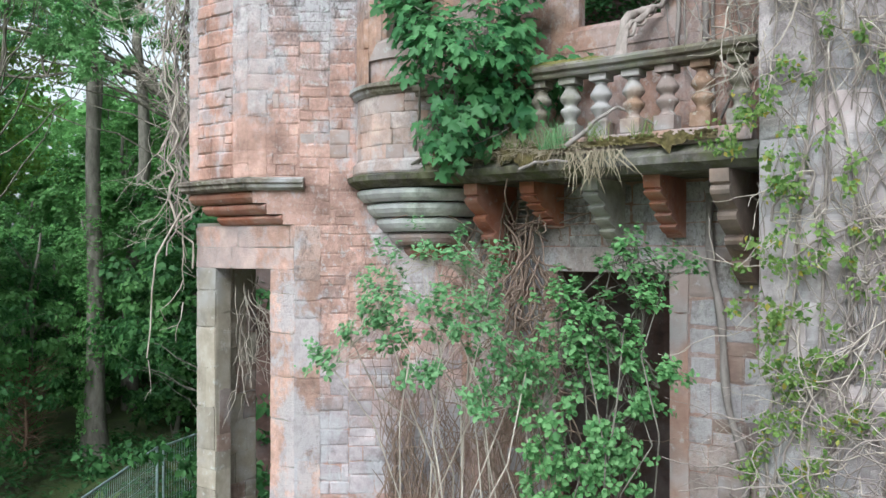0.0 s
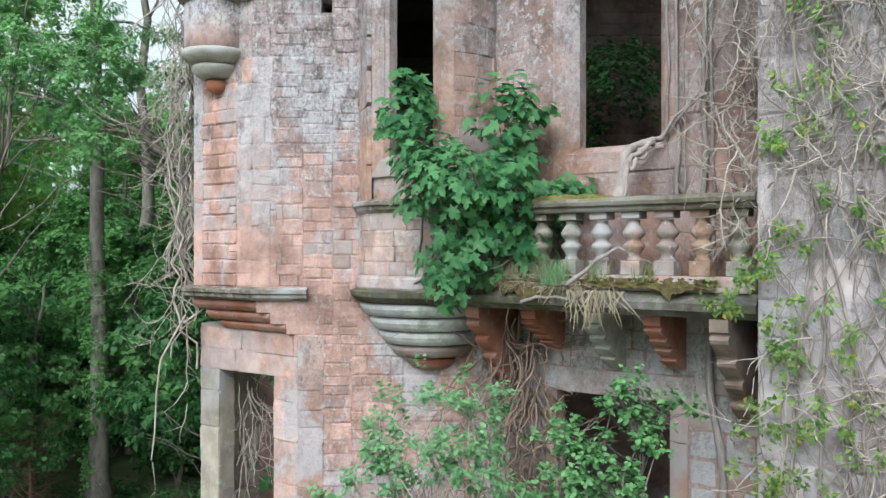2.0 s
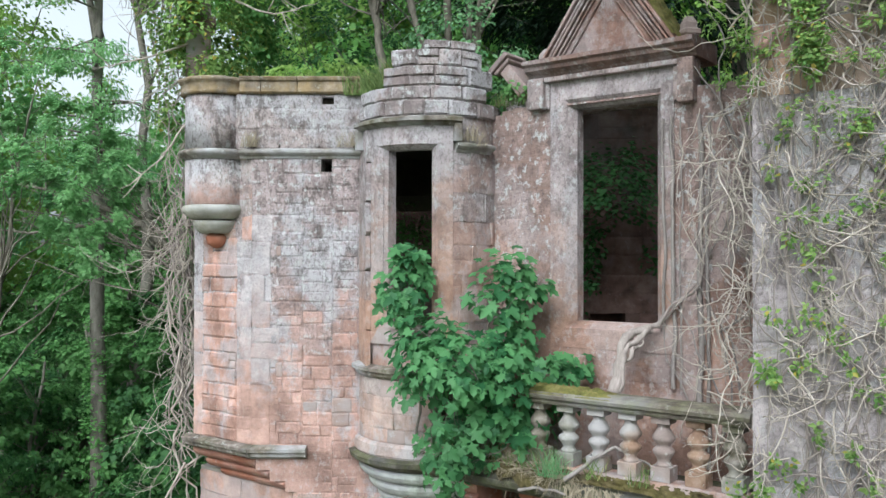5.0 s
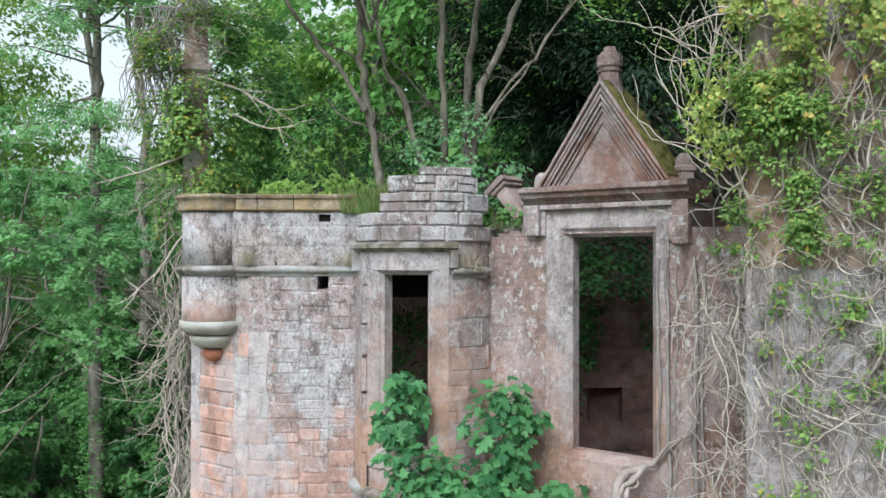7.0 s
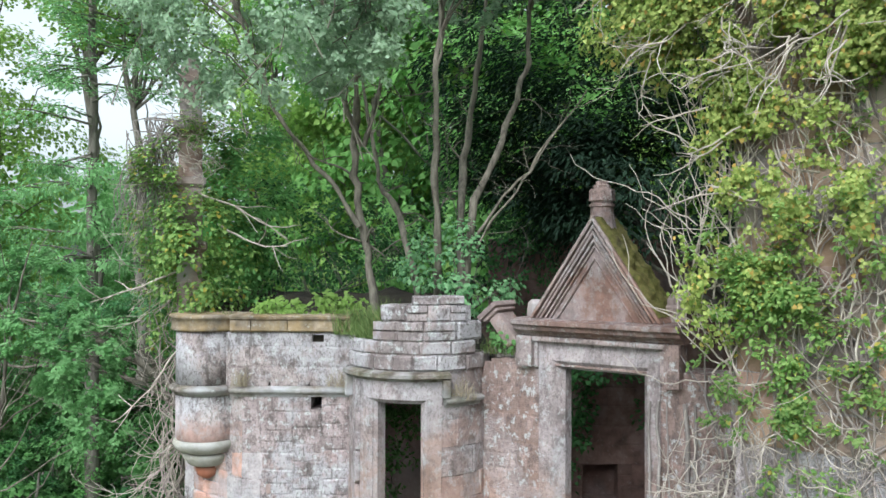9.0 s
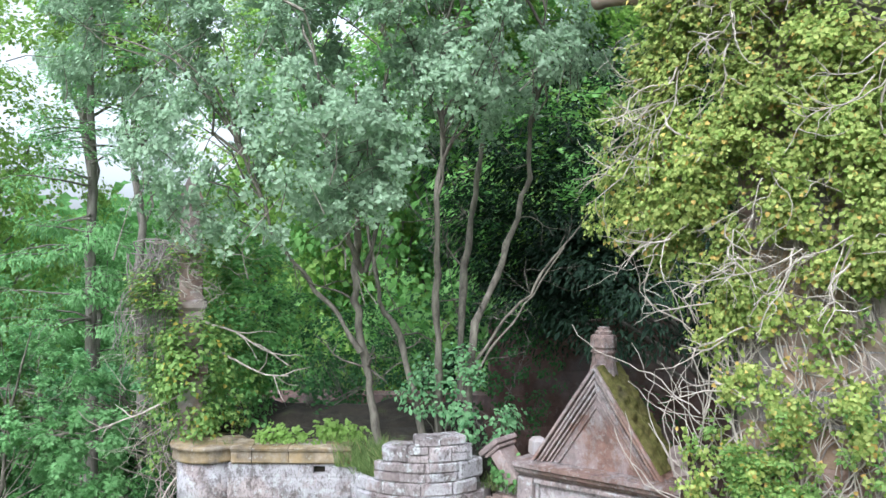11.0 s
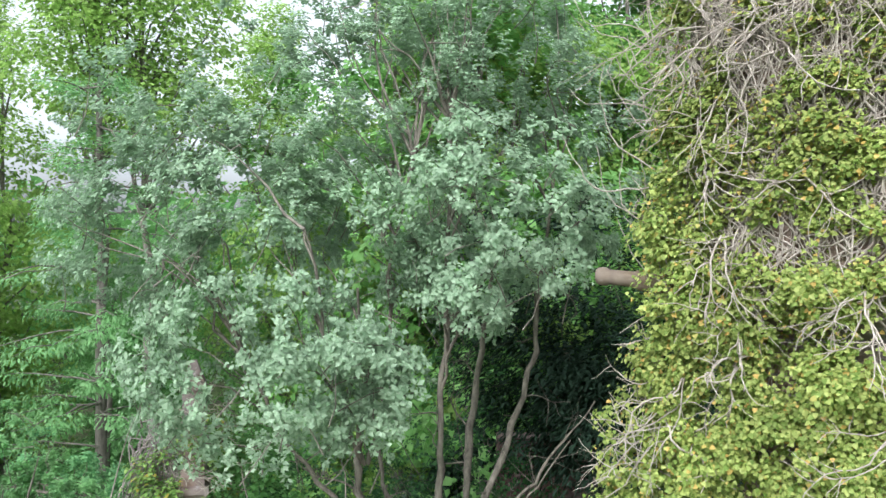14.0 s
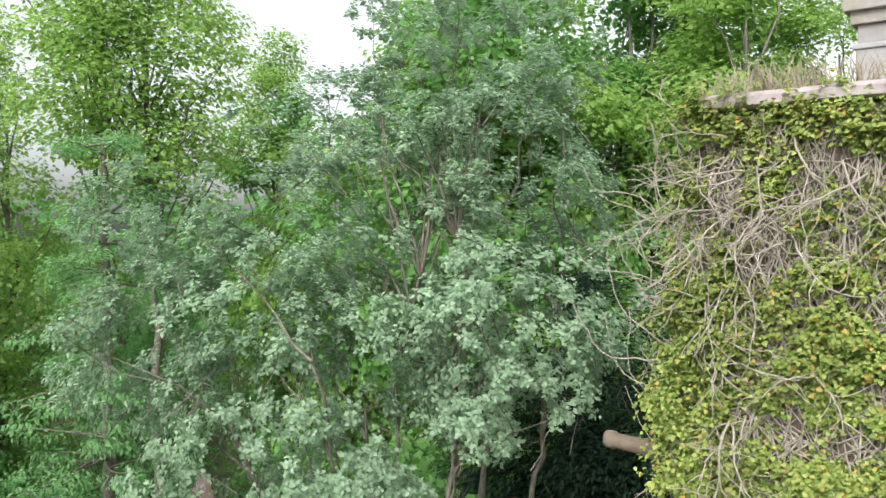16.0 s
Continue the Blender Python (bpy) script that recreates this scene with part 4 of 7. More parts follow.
def gable(u0, u1, z0, z1, o0, o1, inset=0.0):
    """A triangular prism."""
    bm = bmesh.new()
    mid = (u0 + u1) / 2
    tri = ((u0, z0), (u1, z0), (mid, z1))
    a = [bm.verts.new(MAIN.at(u, o1, z)) for u, z in tri]
    b = [bm.verts.new(MAIN.at(u, o0, z)) for u, z in tri]
    bm.faces.new(a), bm.faces.new(b[::-1])
    for i in range(3):
        bm.faces.new((a[i], b[i], b[(i + 1) % 3], a[(i + 1) % 3]))
    bmesh.ops.recalc_face_normals(bm, faces=bm.faces)
    return bm


def rake(u0, u1, z0, z1, o0, o1, thick, name, material, label=""):
    """The two sloping mouldings of a gable."""
    mid = (u0 + u1) / 2
    for sgn, ue in ((1, u0), (-1, u1)):
        bm = bmesh.new()
        run = abs(mid - ue)
        slope = math.hypot(run, z1 - z0)
        nu, nz = (z1 - z0) / slope * -sgn, run / slope
        pts = [(ue, z0), (mid, z1), (mid, z1 - thick * slope / run), (ue - nu * thick * slope / (z1 - z0), z0)]
        f = [bm.verts.new(MAIN.at(u, o1, z)) for u, z in pts]
        b = [bm.verts.new(MAIN.at(u, o0, z)) for u, z in pts]
        bm.faces.new(f), bm.faces.new(b[::-1])
        for i in range(4):
            bm.faces.new((f[i], b[i], b[(i + 1) % 4], f[(i + 1) % 4]))
        bmesh.ops.recalc_face_normals(bm, faces=bm.faces)
        bmesh.ops.bevel(bm, geom=list(bm.edges), offset=0.006, segments=1, affect="EDGES")
        ped(name, bm, material, label)


SLOPE = 1.464
ped("gable", gable(1.06, 2.36, 9.35, 9.35 + 0.65 * SLOPE, -0.4, 0.02), FACE_PED, "recessed red sandstone panel")
for half, thick, o in ((0.69, 0.034, 0.1), (0.635, 0.028, 0.08), (0.59, 0.028, 0.088), (0.545, 0.026, 0.066), (0.5, 0.02, 0.05), (0.42, 0.016, 0.044)):
    rake(1.71 - half, 1.71 + half, 9.35 + 0.002 * half, 9.35 + half * SLOPE, -0.42 if half > 0.68 else -0.3, o, thick, "raking_moulding", FACE_PED, "raking moulding with moss on its weather side" if half > 0.68 else "")


def moss_slope():
    bm = bmesh.new()
    rng = random.Random(5)
    k, w = 40, 12
    grid = []
    for i in range(k + 1):
        row = []
        for j in range(w + 1):
            f = i / k * 0.93 + 0.03
            lift = 0.03 * min(1, 4 * f * (1 - f) + 0.3) * (1 if 0 < j < w else 0.1) * (0.9 + 1.6 * noise.noise((f * 14, j * 0.7, 3.0))) * rng.uniform(0.6, 1.2)
            u, z = 1.712 + 0.685 * f, 10.365 - 0.685 * SLOPE * f
            row.append(bm.verts.new(MAIN.at(u + lift * 0.8, -0.42 + 0.5 * j / w, z + lift * 0.6)))
        grid.append(row)
    for i in range(k):
        for j in range(w):
            bm.faces.new((grid[i][j], grid[i + 1][j], grid[i + 1][j + 1], grid[i][j + 1]))
    return bm


ped("moss", moss_slope(), MOSS, "green moss on the sloping top", True)
FIN = Round(MAIN.at(1.69, -0.16, 0), 0.13)


def post(line, stages, sides=8):
    """A turned or many-sided post: rings of (radius, height)."""
    bm = bmesh.new()
    rings = []
    for r, z in stages:
        rings.append([bm.verts.new(line.c + Vector((math.cos(a), math.sin(a), 0)) * r + Vector((0, 0, z))) for a in [math.tau * (i + 0.5) / sides + 0.25 for i in range(sides)]])
    for a, b in zip(rings, rings[1:]):
        for i in range(sides):
            bm.faces.new((a[i], a[(i + 1) % sides], b[(i + 1) % sides], b[i]))
    bm.faces.new(rings[0][::-1]), bm.faces.new(rings[-1])
    return bm


ped("finial", post(FIN, [(0.16, 10.05), (0.15, 10.2), (0.112, 10.38), (0.11, 10.445), (0.125, 10.455), (0.125, 10.475), (0.106, 10.485), (0.106, 10.5), (0.127, 10.51), (0.127, 10.6), (0.118, 10.625), (0.085, 10.63), (0.085, 10.66), (0.06, 10.672), (0.06, 10.7), (0.045, 10.705)]), FACE_PED, "weathered stone finial")
SIDE_POST = Round(MAIN.at(2.4, -0.25, 0), 0.1)
ped("corner_block", post(SIDE_POST, [(0.095, 9.2), (0.095, 9.44), (0.115, 9.455), (0.115, 9.49), (0.08, 9.51), (0.08, 9.56), (0.06, 9.59), (0.04, 9.62)], 4), STONE_BROWN)
SIDE_POST2 = Round(MAIN.at(0.93, -0.2, 0), 0.1)
ped("corner_block", post(SIDE_POST2, [(0.11, 9.35), (0.11, 9.4), (0.1, 9.48), (0.06, 9.52)], 4), STONE_MAUVE)

rubble = []


def skew_stone():
    bm = boxes(MAIN, [(0.57, 0.71, -0.28, 0.03, 9.02, 9.38), (0.53, 0.75, -0.3, 0.06, 9.38, 9.42), (0.5, 0.78, -0.32, 0.09, 9.42, 9.48)], 0.018)
    bmesh.ops.rotate(bm, verts=bm.verts, cent=MAIN.at(0.64, 0, 9.22), matrix=Matrix.Rotation(radians(40), 3, N))
    rng = random.Random(17)
    for k in range(7):
        u, h = 0.5 + 0.06 * k + rng.uniform(-0.02, 0.02), rng.uniform(0.05, 0.1)
        chip = boxes(MAIN, [(u, u + rng.uniform(0.07, 0.14), -0.25, rng.uniform(-0.1, 0.03), 8.9, 8.94 + h)], 0.012)
        bmesh.ops.rotate(chip, verts=chip.verts, cent=MAIN.at(u, 0, 8.95), matrix=Matrix.Rotation(rng.uniform(-0.3, 0.3), 3, N))
        rubble.append(chip)
    ob = part("skew_stone", bm, FACE_PED, None)
    tagged(ob, "displaced moulded skew stone leaning on the wall head", "stone")


skew_stone()
for chip in rubble:
    tagged(part("rubble_stone", chip, FACE_RUIN, None), "small broken lichened stone lying on the wall head", "stone", "loose stones on the wall head")

# ---- balcony ----
tagged(part("balcony_slab", sweep(MAIN, -0.05, 3.3, [(0.0, 5.22), (0.78, 5.222), (0.82, 5.25), (0.87, 5.28), (0.885, 5.34), (0.84, 5.37), (0.8, 5.42), (0.0, 5.42)]), STONE_DRIP, None), "mossy stone balcony slab with a dark dripping edge", "balcony", kind="structure")
balustrade = base_at("balustrade", *MAIN.at(1.7, 0.74, 5.42), "weathered stone balustrade with mossy handrail and turned balusters", "balustrade")
put_under(part("plinth", boxes(MAIN, [(0.1, 3.25, 0.64, 0.83, 5.425, 5.55)], 0.015), FACE_BAY, None), balustrade)
RAIL = [(0.62, 6.082), (0.85, 6.082), (0.862, 6.1), (0.858, 6.122), (0.895, 6.135), (0.905, 6.165), (0.885, 6.192), (0.78, 6.21), (0.6, 6.2), (0.57, 6.17), (0.57, 6.14), (0.61, 6.122)]
put_under(part("handrail", sweep(MAIN, 0.05, 3.3, RAIL), STONE_RAIL, None, "moulded handrail with moss and lichen"), balustrade)


def moss_strip():
    bm = bmesh.new()
    rng = random.Random(3)
    k, w = 60, 6
    grid = [[bm.verts.new(MAIN.at(0.9 + 1.25 * i / k, 0.58 + 0.32 * j / w, 6.197 + (0.05 * math.sin(math.pi * j / w) * rng.uniform(0.4, 1.2) * min(1, 6 * (1 - i / k)) - (0.02 if j in (0, w) else 0)))) for j in range(w + 1)] for i in range(k + 1)]
    for i in range(k):
        for j in range(w):
            bm.faces.new((grid[i][j], grid[i + 1][j], grid[i + 1][j + 1], grid[i][j + 1]))
    return bm


put_under(part("moss", moss_strip(), MOSS, None, "thick moss on the handrail", True), balustrade)


def moss_ledge():
    """Moss and dead turf heaped along the ledge at the foot of the balusters, hanging over its edge in places."""
    bm = bmesh.new()
    k, w = 260, 10
    grid = []
    for i in range(k + 1):
        u = 0.25 + 2.75 * i / k
        fat = max(-0.1, 0.35 + 1.3 * noise.noise((u * 2.9, 1.7, 0)) + 0.6 * noise.noise((u * 11, 3.7, 0)) - 0.9 * min(1, max(0, u - 1.6) * 3) + 0.5 * math.exp(-((u - 2.55) / 0.3) ** 2))
        fat = min(fat, 0.55)
        row = []
        for j in range(w + 1):
            f = j / w
            rough = 0.05 * noise.noise((u * 34, f * 9, 2)) + 0.06 * noise.noise((u * 12, f * 4, 5))
            o, z = 0.83 + 0.1 * f * (0.6 + 0.4 * fat), 5.53 - 0.17 * f ** 1.6 * fat - 0.1 * f + rough * (0.3 + fat) + 0.02 * math.sin(math.pi * f) * fat
            row.append(bm.verts.new(MAIN.at(u, o + rough * 0.6, z)))
        grid.append(row)
    for i in range(k):
        for j in range(w):
            bm.faces.new((grid[i][j], grid[i + 1][j], grid[i + 1][j + 1], grid[i][j + 1]))
    return bm


put_under(part("moss", moss_ledge(), stone_material("brown_moss_turf", (0.03, 0.024, 0.013), (0.075, 0.06, 0.028), (0.14, 0.11, 0.055), 0.0, 0.5, 0.5, grain=16.0, growth_colour=(0.1, 0.085, 0.026)), None, "brown moss and dead turf on the ledge", True), balustrade)
TURNED = [(0.075, 0.11), (0.062, 0.12), (0.05, 0.14), (0.062, 0.165), (0.085, 0.19), (0.092, 0.205), (0.085, 0.22), (0.06, 0.235), (0.055, 0.25), (0.07, 0.265), (0.092, 0.285), (0.094, 0.305), (0.075, 0.33), (0.052, 0.36), (0.048, 0.375), (0.06, 0.385)]


def baluster(u, material):
    """A square foot and head with a double-bellied turned shaft between."""
    c = MAIN.at(u, 0.735, 5.552)
    shaft = Round(c, 0.1)
    bm = post(shaft, [(r, z * 1.22 - 0.012) for r, z in TURNED], 16)
    for f in bm.faces:
        f.smooth = True
    turned = put_under(part("baluster", bm, material, None, "worn %s sandstone baluster" % ("orange-stained" if material is STONE_ORANGE else "grey")), balustrade)
    for nm, z0, z1, h in (("foot", 0.0, 0.12, 0.085), ("cap", 0.468, 0.53, 0.08)):
        put_under(part(nm, boxes(MAIN, [(u - h, u + h, 0.735 - h, 0.735 + h, 5.552 + z0, 5.552 + z1)], 0.008), material, None), turned)


for i, mat_ in enumerate((STONE_DRAB, STONE_DRAB, STONE_DRAB, STONE_ORANGE, STONE_DRAB, STONE_DRAB, STONE_ORANGE, STONE_ORANGE, STONE_MAUVE, STONE_ORANGE, STONE_DRAB)):
    baluster(0.22 + 0.292 * i, mat_)


def bracket(u, material, far=0.8, z1=5.22, z0=4.48):
    """A scrolled corbel bracket stepping out under the balcony."""
    prof, steps = [(0.0, z0), (0.06, z0), (0.1, z0 + 0.02)], 4
    low, h = 0.12, (z1 - z0 - 0.14) / 4
    for i in range(steps):
        a, o0, o1 = z0 + 0.02 + h * i, low + (far - low) * i / steps, low + (far - low) * (i + 1) / steps
        prof += [(o0 - 0.02, a + 0.01), (o0 + (o1 - o0) * 0.45, a + h * 0.3), (o1 - 0.005, a + h * 0.62), (o1 + 0.012, a + h * 0.78), (o1 + 0.004, a + h * 0.9), (o1 - 0.025, a + h * 0.97)]
    prof += [(far - 0.03, z1 - 0.115), (far + 0.012, z1 - 0.1)]
    prof += [(far + 0.02, z1 - 0.03), (far + 0.02, z1), (0.0, z1)]
    bm = sweep(MAIN, u - 0.075, u + 0.075, prof)
    ob = part("corbel_bracket", bm, material, wall_main)
    return tagged(ob, "scrolled %s stone bracket under the balcony" % ("red" if material is STONE_RED else "grey-green"))


for u, mat_, far, foot in ((0.6, STONE_RED, 0.7, 4.4), (1.14, STONE_RED, 0.56, 4.8), (1.78, STONE_CORBEL, 0.56, 4.66), (2.36, STONE_RED, 0.58, 4.7), (3.0, stone_material("brown_bracket_stone", (0.11, 0.07, 0.047), (0.21, 0.135, 0.095), (0.3, 0.205, 0.15), 0.2, 0.5), 0.8, 4.3)):
    bracket(u, mat_, far, 5.22, foot)

# ---- the tall wing ----
def wing_stone(rng, u, z):
    if z < 5.6 and rng.random() < 0.35:
        return STONE_LILAC
    if z > 8.6:
        return rng.choice((STONE_TAN, STONE_TAN, STONE_PINK, STONE_MAUVE))
    return STONE_WING


lay(wall_wing, WING, 3.34, 5.2, 3.4, 13.3, (0.22, 0.32), (0.35, 0.65), wing_stone, 61, cushion=0.07, depth=0.06, joint=0.007, jitter=0.01)
lay(wall_wing, RETURN, 0.0, 0.95, 5.45, 13.3, (0.22, 0.32), (0.3, 0.55), wing_stone, 62, cushion=0.09, depth=0.045, joint=0.003)
wing_parapet = tagged(part("wing_parapet", boxes(WING, [(2.98, 8.5, -5.3, 0.32, 13.3, 15.93)], 0.1), stone_material("tan_parapet_stone", (0.24, 0.165, 0.13), (0.34, 0.25, 0.205), (0.43, 0.34, 0.295), 0.3, 0.5), None), "corbelled brown stone parapet under ivy", "wall", kind="structure")
part("coping", sweep(WING, 3.0, 8.5, [(-0.5, 15.93), (0.34, 15.93), (0.4, 15.95), (0.4, 16.01), (0.32, 16.05), (-0.5, 16.08)]), STONE_LILAC, wing_parapet, "pinkish stone coping")
part("corbel_course", sweep(WING, 3.2, 8.5, [(-0.1, 13.05), (0.05, 13.06), (0.12, 13.12), (0.16, 13.18), (0.24, 13.22), (0.28, 13.3), (-0.1, 13.3)]), STONE_BROWN, wing_parapet)


def spout():
    c = bmesh.new()
    stages = [(0.052, 0.0), (0.066, 0.0), (0.072, 0.03), (0.072, 0.07), (0.06, 0.09), (0.062, 0.3), (0.078, 0.34), (0.085, 0.42), (0.085, 0.75)]
    origin = O2 + U * 2.28 + N * 1.24 + Vector((0, 0, 13.45))
    rings = []
    for r, d in [(0.05, 0.15), (0.055, 0.01)] + stages:
        rings.append([c.verts.new(origin + U * d + N * (math.cos(a) * r) + Vector((0, 0, math.sin(a) * r + 0.06 * -d))) for a in [math.tau * i / 14 for i in range(14)]])
    for a, b in zip(rings, rings[1:]):
        for i in range(14):
            c.faces.new((a[i], a[(i + 1) % 14], b[(i + 1) % 14], b[i]))
    c.faces.new(rings[0])
    bmesh.ops.recalc_face_normals(c, faces=c.faces)
    ob = part("rainwater_spout", c, stone_material("brown_spout_stone", (0.11, 0.08, 0.052), (0.19, 0.14, 0.098), (0.26, 0.2, 0.15), 0.12, 0.5), None, "", True)
    tagged(ob, "brown stone cannon-shaped rainwater spout jutting from the parapet", "spout")


spout()
chim = base_at("chimney_stack", *WING.at(4.1, -3.0, 16.0), "buff and grey stone chimney stack with stepped cornice behind the parapet", "chimney")
for nm, cell, mat_ in (("shaft", (3.47, 4.8, -3.6, -2.4, 15.6, 16.8), STONE_MAUVE), ("band", (3.445, 4.825, -3.62, -2.375, 16.8, 16.85), STONE_PALE), ("shaft", (3.48, 4.79, -3.59, -2.41, 16.85, 17.03), STONE_MAUVE),
                       ("cornice", (3.425, 4.84, -3.64, -2.36, 17.03, 17.15), STONE_BUFF), ("cornice", (3.37, 4.9, -3.7, -2.3, 17.15, 17.34), STONE_BUFF), ("cap", (3.42, 4.85, -3.65, -2.35, 17.34, 17.6), STONE_BUFF)):
    put_under(part(nm, boxes(WING, [cell], 0.015), mat_, None), chim)

# ---- pinnacle on the canted corner ----
pinnacle = base_at("stone_pinnacle", -2.84, 9.5, 9.0, "slender square stone pinnacle with moulded stages, wrapped in ivy", "pinnacle")
PIN = Round((-2.84, 9.5, 0), 0.2)
for nm, st in (("shaft", [(0.19, 8.9), (0.19, 10.0)]), ("moulding", [(0.2, 10.0), (0.27, 10.04), (0.27, 10.12), (0.2, 10.14)]), ("shaft", [(0.19, 10.14), (0.19, 10.75)]),
               ("moulding", [(0.2, 10.75), (0.25, 10.79), (0.25, 10.86), (0.18, 10.88)]), ("shaft", [(0.18, 10.88), (0.18, 11.38)]), ("moulding", [(0.19, 11.38), (0.26, 11.42), (0.26, 11.5), (0.18, 11.52)]), ("cap", [(0.17, 11.52), (0.17, 11.95), (0.2, 11.97), (0.2, 12.02), (0.05, 12.3)])):
    put_under(part(nm, post(PIN, st, 4), STONE_BROWN, None), pinnacle)

# ---- unseen slab added to keep light out of the ground floor rooms ----
def inner_floor():
    bm = bmesh.new()
    plan = [(0.3, -0.62), (-1.25, 0.4), (-2.85, 0.4), (-2.85, -5.7), (0.3, -5.7)]
    low, high = ([bm.verts.new(MAIN.at(u, o, z)) for u, o in plan] for z in (4.98, 5.2))
    bm.faces.new(low), bm.faces.new(high[::-1])
    for i in range(5):
        bm.faces.new((low[i], low[(i + 1) % 5], high[(i + 1) % 5], high[i]))
    bmesh.ops.recalc_face_normals(bm, faces=bm.faces)
    return bm


tagged(part("inner_floor", inner_floor(), DARK_STONE, None), "unseen stone slab added to darken the ground floor rooms", "floor", kind="structure")

# ---- earth over the vault behind the front parapet ----
def terrace():
    bm = bmesh.new()
    k = 16
    grid = [[bm.verts.new((-2.75 + 3.2 * i / k, 8.95 + 1.5 * j / k, 9.2 + 0.1 * noise.noise((i * 0.5, j * 0.5, 2)) + 0.02 * j)) for j in range(k + 1)] for i in range(k + 1)]
    for i in range(k):
        for j in range(k):
            bm.faces.new((grid[i][j], grid[i + 1][j], grid[i + 1][j + 1], grid[i][j + 1]))
    low = bmesh.ops.extrude_face_region(bm, geom=list(bm.faces))
    for v in [g for g in low["geom"] if isinstance(g, bmesh.types.BMVert)]:
        v.co.z = 8.6
    bmesh.ops.recalc_face_normals(bm, faces=bm.faces)
    return bm


# Added slab: keeps sky light out of the room behind the bay window.
tagged(part("sky_blocker", boxes(FRONT, [(-2.7, 0.75, -4.9, -1.45, 8.15, 8.72)]), bpy.data.materials["dark_leaf_litter"], None), "sunken dark slab added behind the parapet to block sky light", "roof", kind="structure")
tagged(part("roof_earth", terrace(), bpy.data.materials["dark_leaf_litter"], None, "", True), "earth and roots over the old roof vault", "ground", kind="structure")
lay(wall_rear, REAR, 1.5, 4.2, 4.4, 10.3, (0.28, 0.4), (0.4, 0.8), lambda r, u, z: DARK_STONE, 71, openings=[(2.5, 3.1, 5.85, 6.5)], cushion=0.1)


# ---- plants: makers ----
def growth(name, base, label, category, wood, foliage, group="", kind=""):
    """One plant: an Empty at its base with meshes of wood and of leaves under it. wood, foliage: lists of (part name, arrays, material, label)."""
    ob = base_at(name, *base, label, category, group, kind)
    for nm, (v, f), material, text in list(wood) + list(foliage):
        made = put_under(link(nm, fast_mesh(nm, v, f), material, None, text, nm in ("trunk", "stem", "branchwork", "twigwork")), ob)
        if nm in ("twigwork", "creeper_mat", "branchwork"):
            made["kind"] = "stuff"
    return ob


def lobes(rng, ells, gap=-0.2, pitch=0.9):
    """Clump centres in ellipsoids (centre, radii, count), mostly near their skins, with gaps."""
    out = []
    for c, r, k in ells:
        d = rng.normal(size=(k, 3))
        d /= np.linalg.norm(d, axis=1, keepdims=True)
        p = np.asarray(c) + d * np.asarray(r) * (0.35 + 0.65 * rng.random((k, 1)) ** 0.5)
        out += [q for q in p if noise.noise(Vector(q) * pitch) > gap]
    return np.array(out)


def limbs_to(rng, stem, targets, r0, sag=0.06):
    """Crooked limbs from points of a stem to the targets."""
    stem = np.asarray(stem)
    paths = []
    for q in targets:
        low = stem[stem[:, 2] < q[2] - 0.15 * abs(q[2] - stem[0, 2])]
        src = low if len(low) else stem[:1]
        a = src[np.argmin(np.linalg.norm(src - q, axis=1) + rng.random(len(src)) * 0.5)]
        p = bend(rng, a, q, 7, sag, 0.09)
        paths.append((p, np.linspace(r0 * rng.uniform(0.6, 1.0), r0 * 0.15, 7)))
    return paths


def woodland_tree(seed, height, leaf, size, shape, spread, bare, clumps, per, label, trunk_r=0.2):
    rng = np.random.default_rng(seed)
    stem = bend(rng, (0, 0, -0.6), (rng.normal() * 0.5, rng.normal() * 0.5, height * 0.9), 12, 0, 0.03)
    ells = []
    for i in range(10):
        z = height * (bare + (1 - bare) * (i + 0.5) / 10)
        w = spread * math.sin(math.pi * (0.18 + 0.75 * (i + 0.5) / 10))
        a = rng.random() * 6.28
        ells.append(((math.cos(a) * w * 0.5, math.sin(a) * w * 0.5, z), (w * 0.75, w * 0.75, height * 0.075), clumps // 10))
    c = lobes(rng, ells, -0.25, 0.6)
    pick = c[rng.choice(len(c), min(26, len(c)), replace=False)]
    return growth("tree", (0, 0, 0), label, "tree",
                  [("trunk", join(tube_arrays([(stem, np.linspace(trunk_r * 1.25, 0.03, 12))], 9), tube_arrays(limbs_to(rng, stem, pick, trunk_r * 0.3), 5)), BARK, "")],
                  [("crown", sprays(rng, c, per, height * 0.038, size, shape, 0.3, 0.6, (0, 0, height * 0.6), 0.4, (0.55, 0.7)), leaf, "")], "woodland trees")


def scatter(proto, spots):
    for x, y, s, turn_ in spots:
        copy_thing(proto, pose(x, y, ground_height(x, y), 0, 0, turn_) @ Matrix.Diagonal((s, s, s, 1)))


def spots_in(seed, count, x0, x1, y0, y1, s0, s1, keep=lambda x, y: True):
    rng, out = random.Random(seed), []
    tries = 0
    while len(out) < count and tries < 4000:
        tries += 1
        x, y = rng.uniform(x0, x1), rng.uniform(y0, y1)
        if keep(x, y) and all((x - a) ** 2 + (y - b) ** 2 > 2.2 for a, b, _, _ in out):
            out.append((x, y, rng.uniform(s0, s1), rng.uniform(0, 360)))
    return out


def outside(x, y):
    """Clear of the house, its rooms and the lawn before it."""
    u, o = (Vector((x, y, 0)) - O2).dot(U), (Vector((x, y, 0)) - O2).dot(N)
    return not (-4.2 < u < 12 and -8.6 < o < 14) and (y > 12.5 or x < -9)


def off_gap(x, y):
    """Clear of the house and of the glade that opens to the sky beside the pine."""
    return outside(x, y) and abs(x / y + 0.375) > 0.05 + 3.0 / y


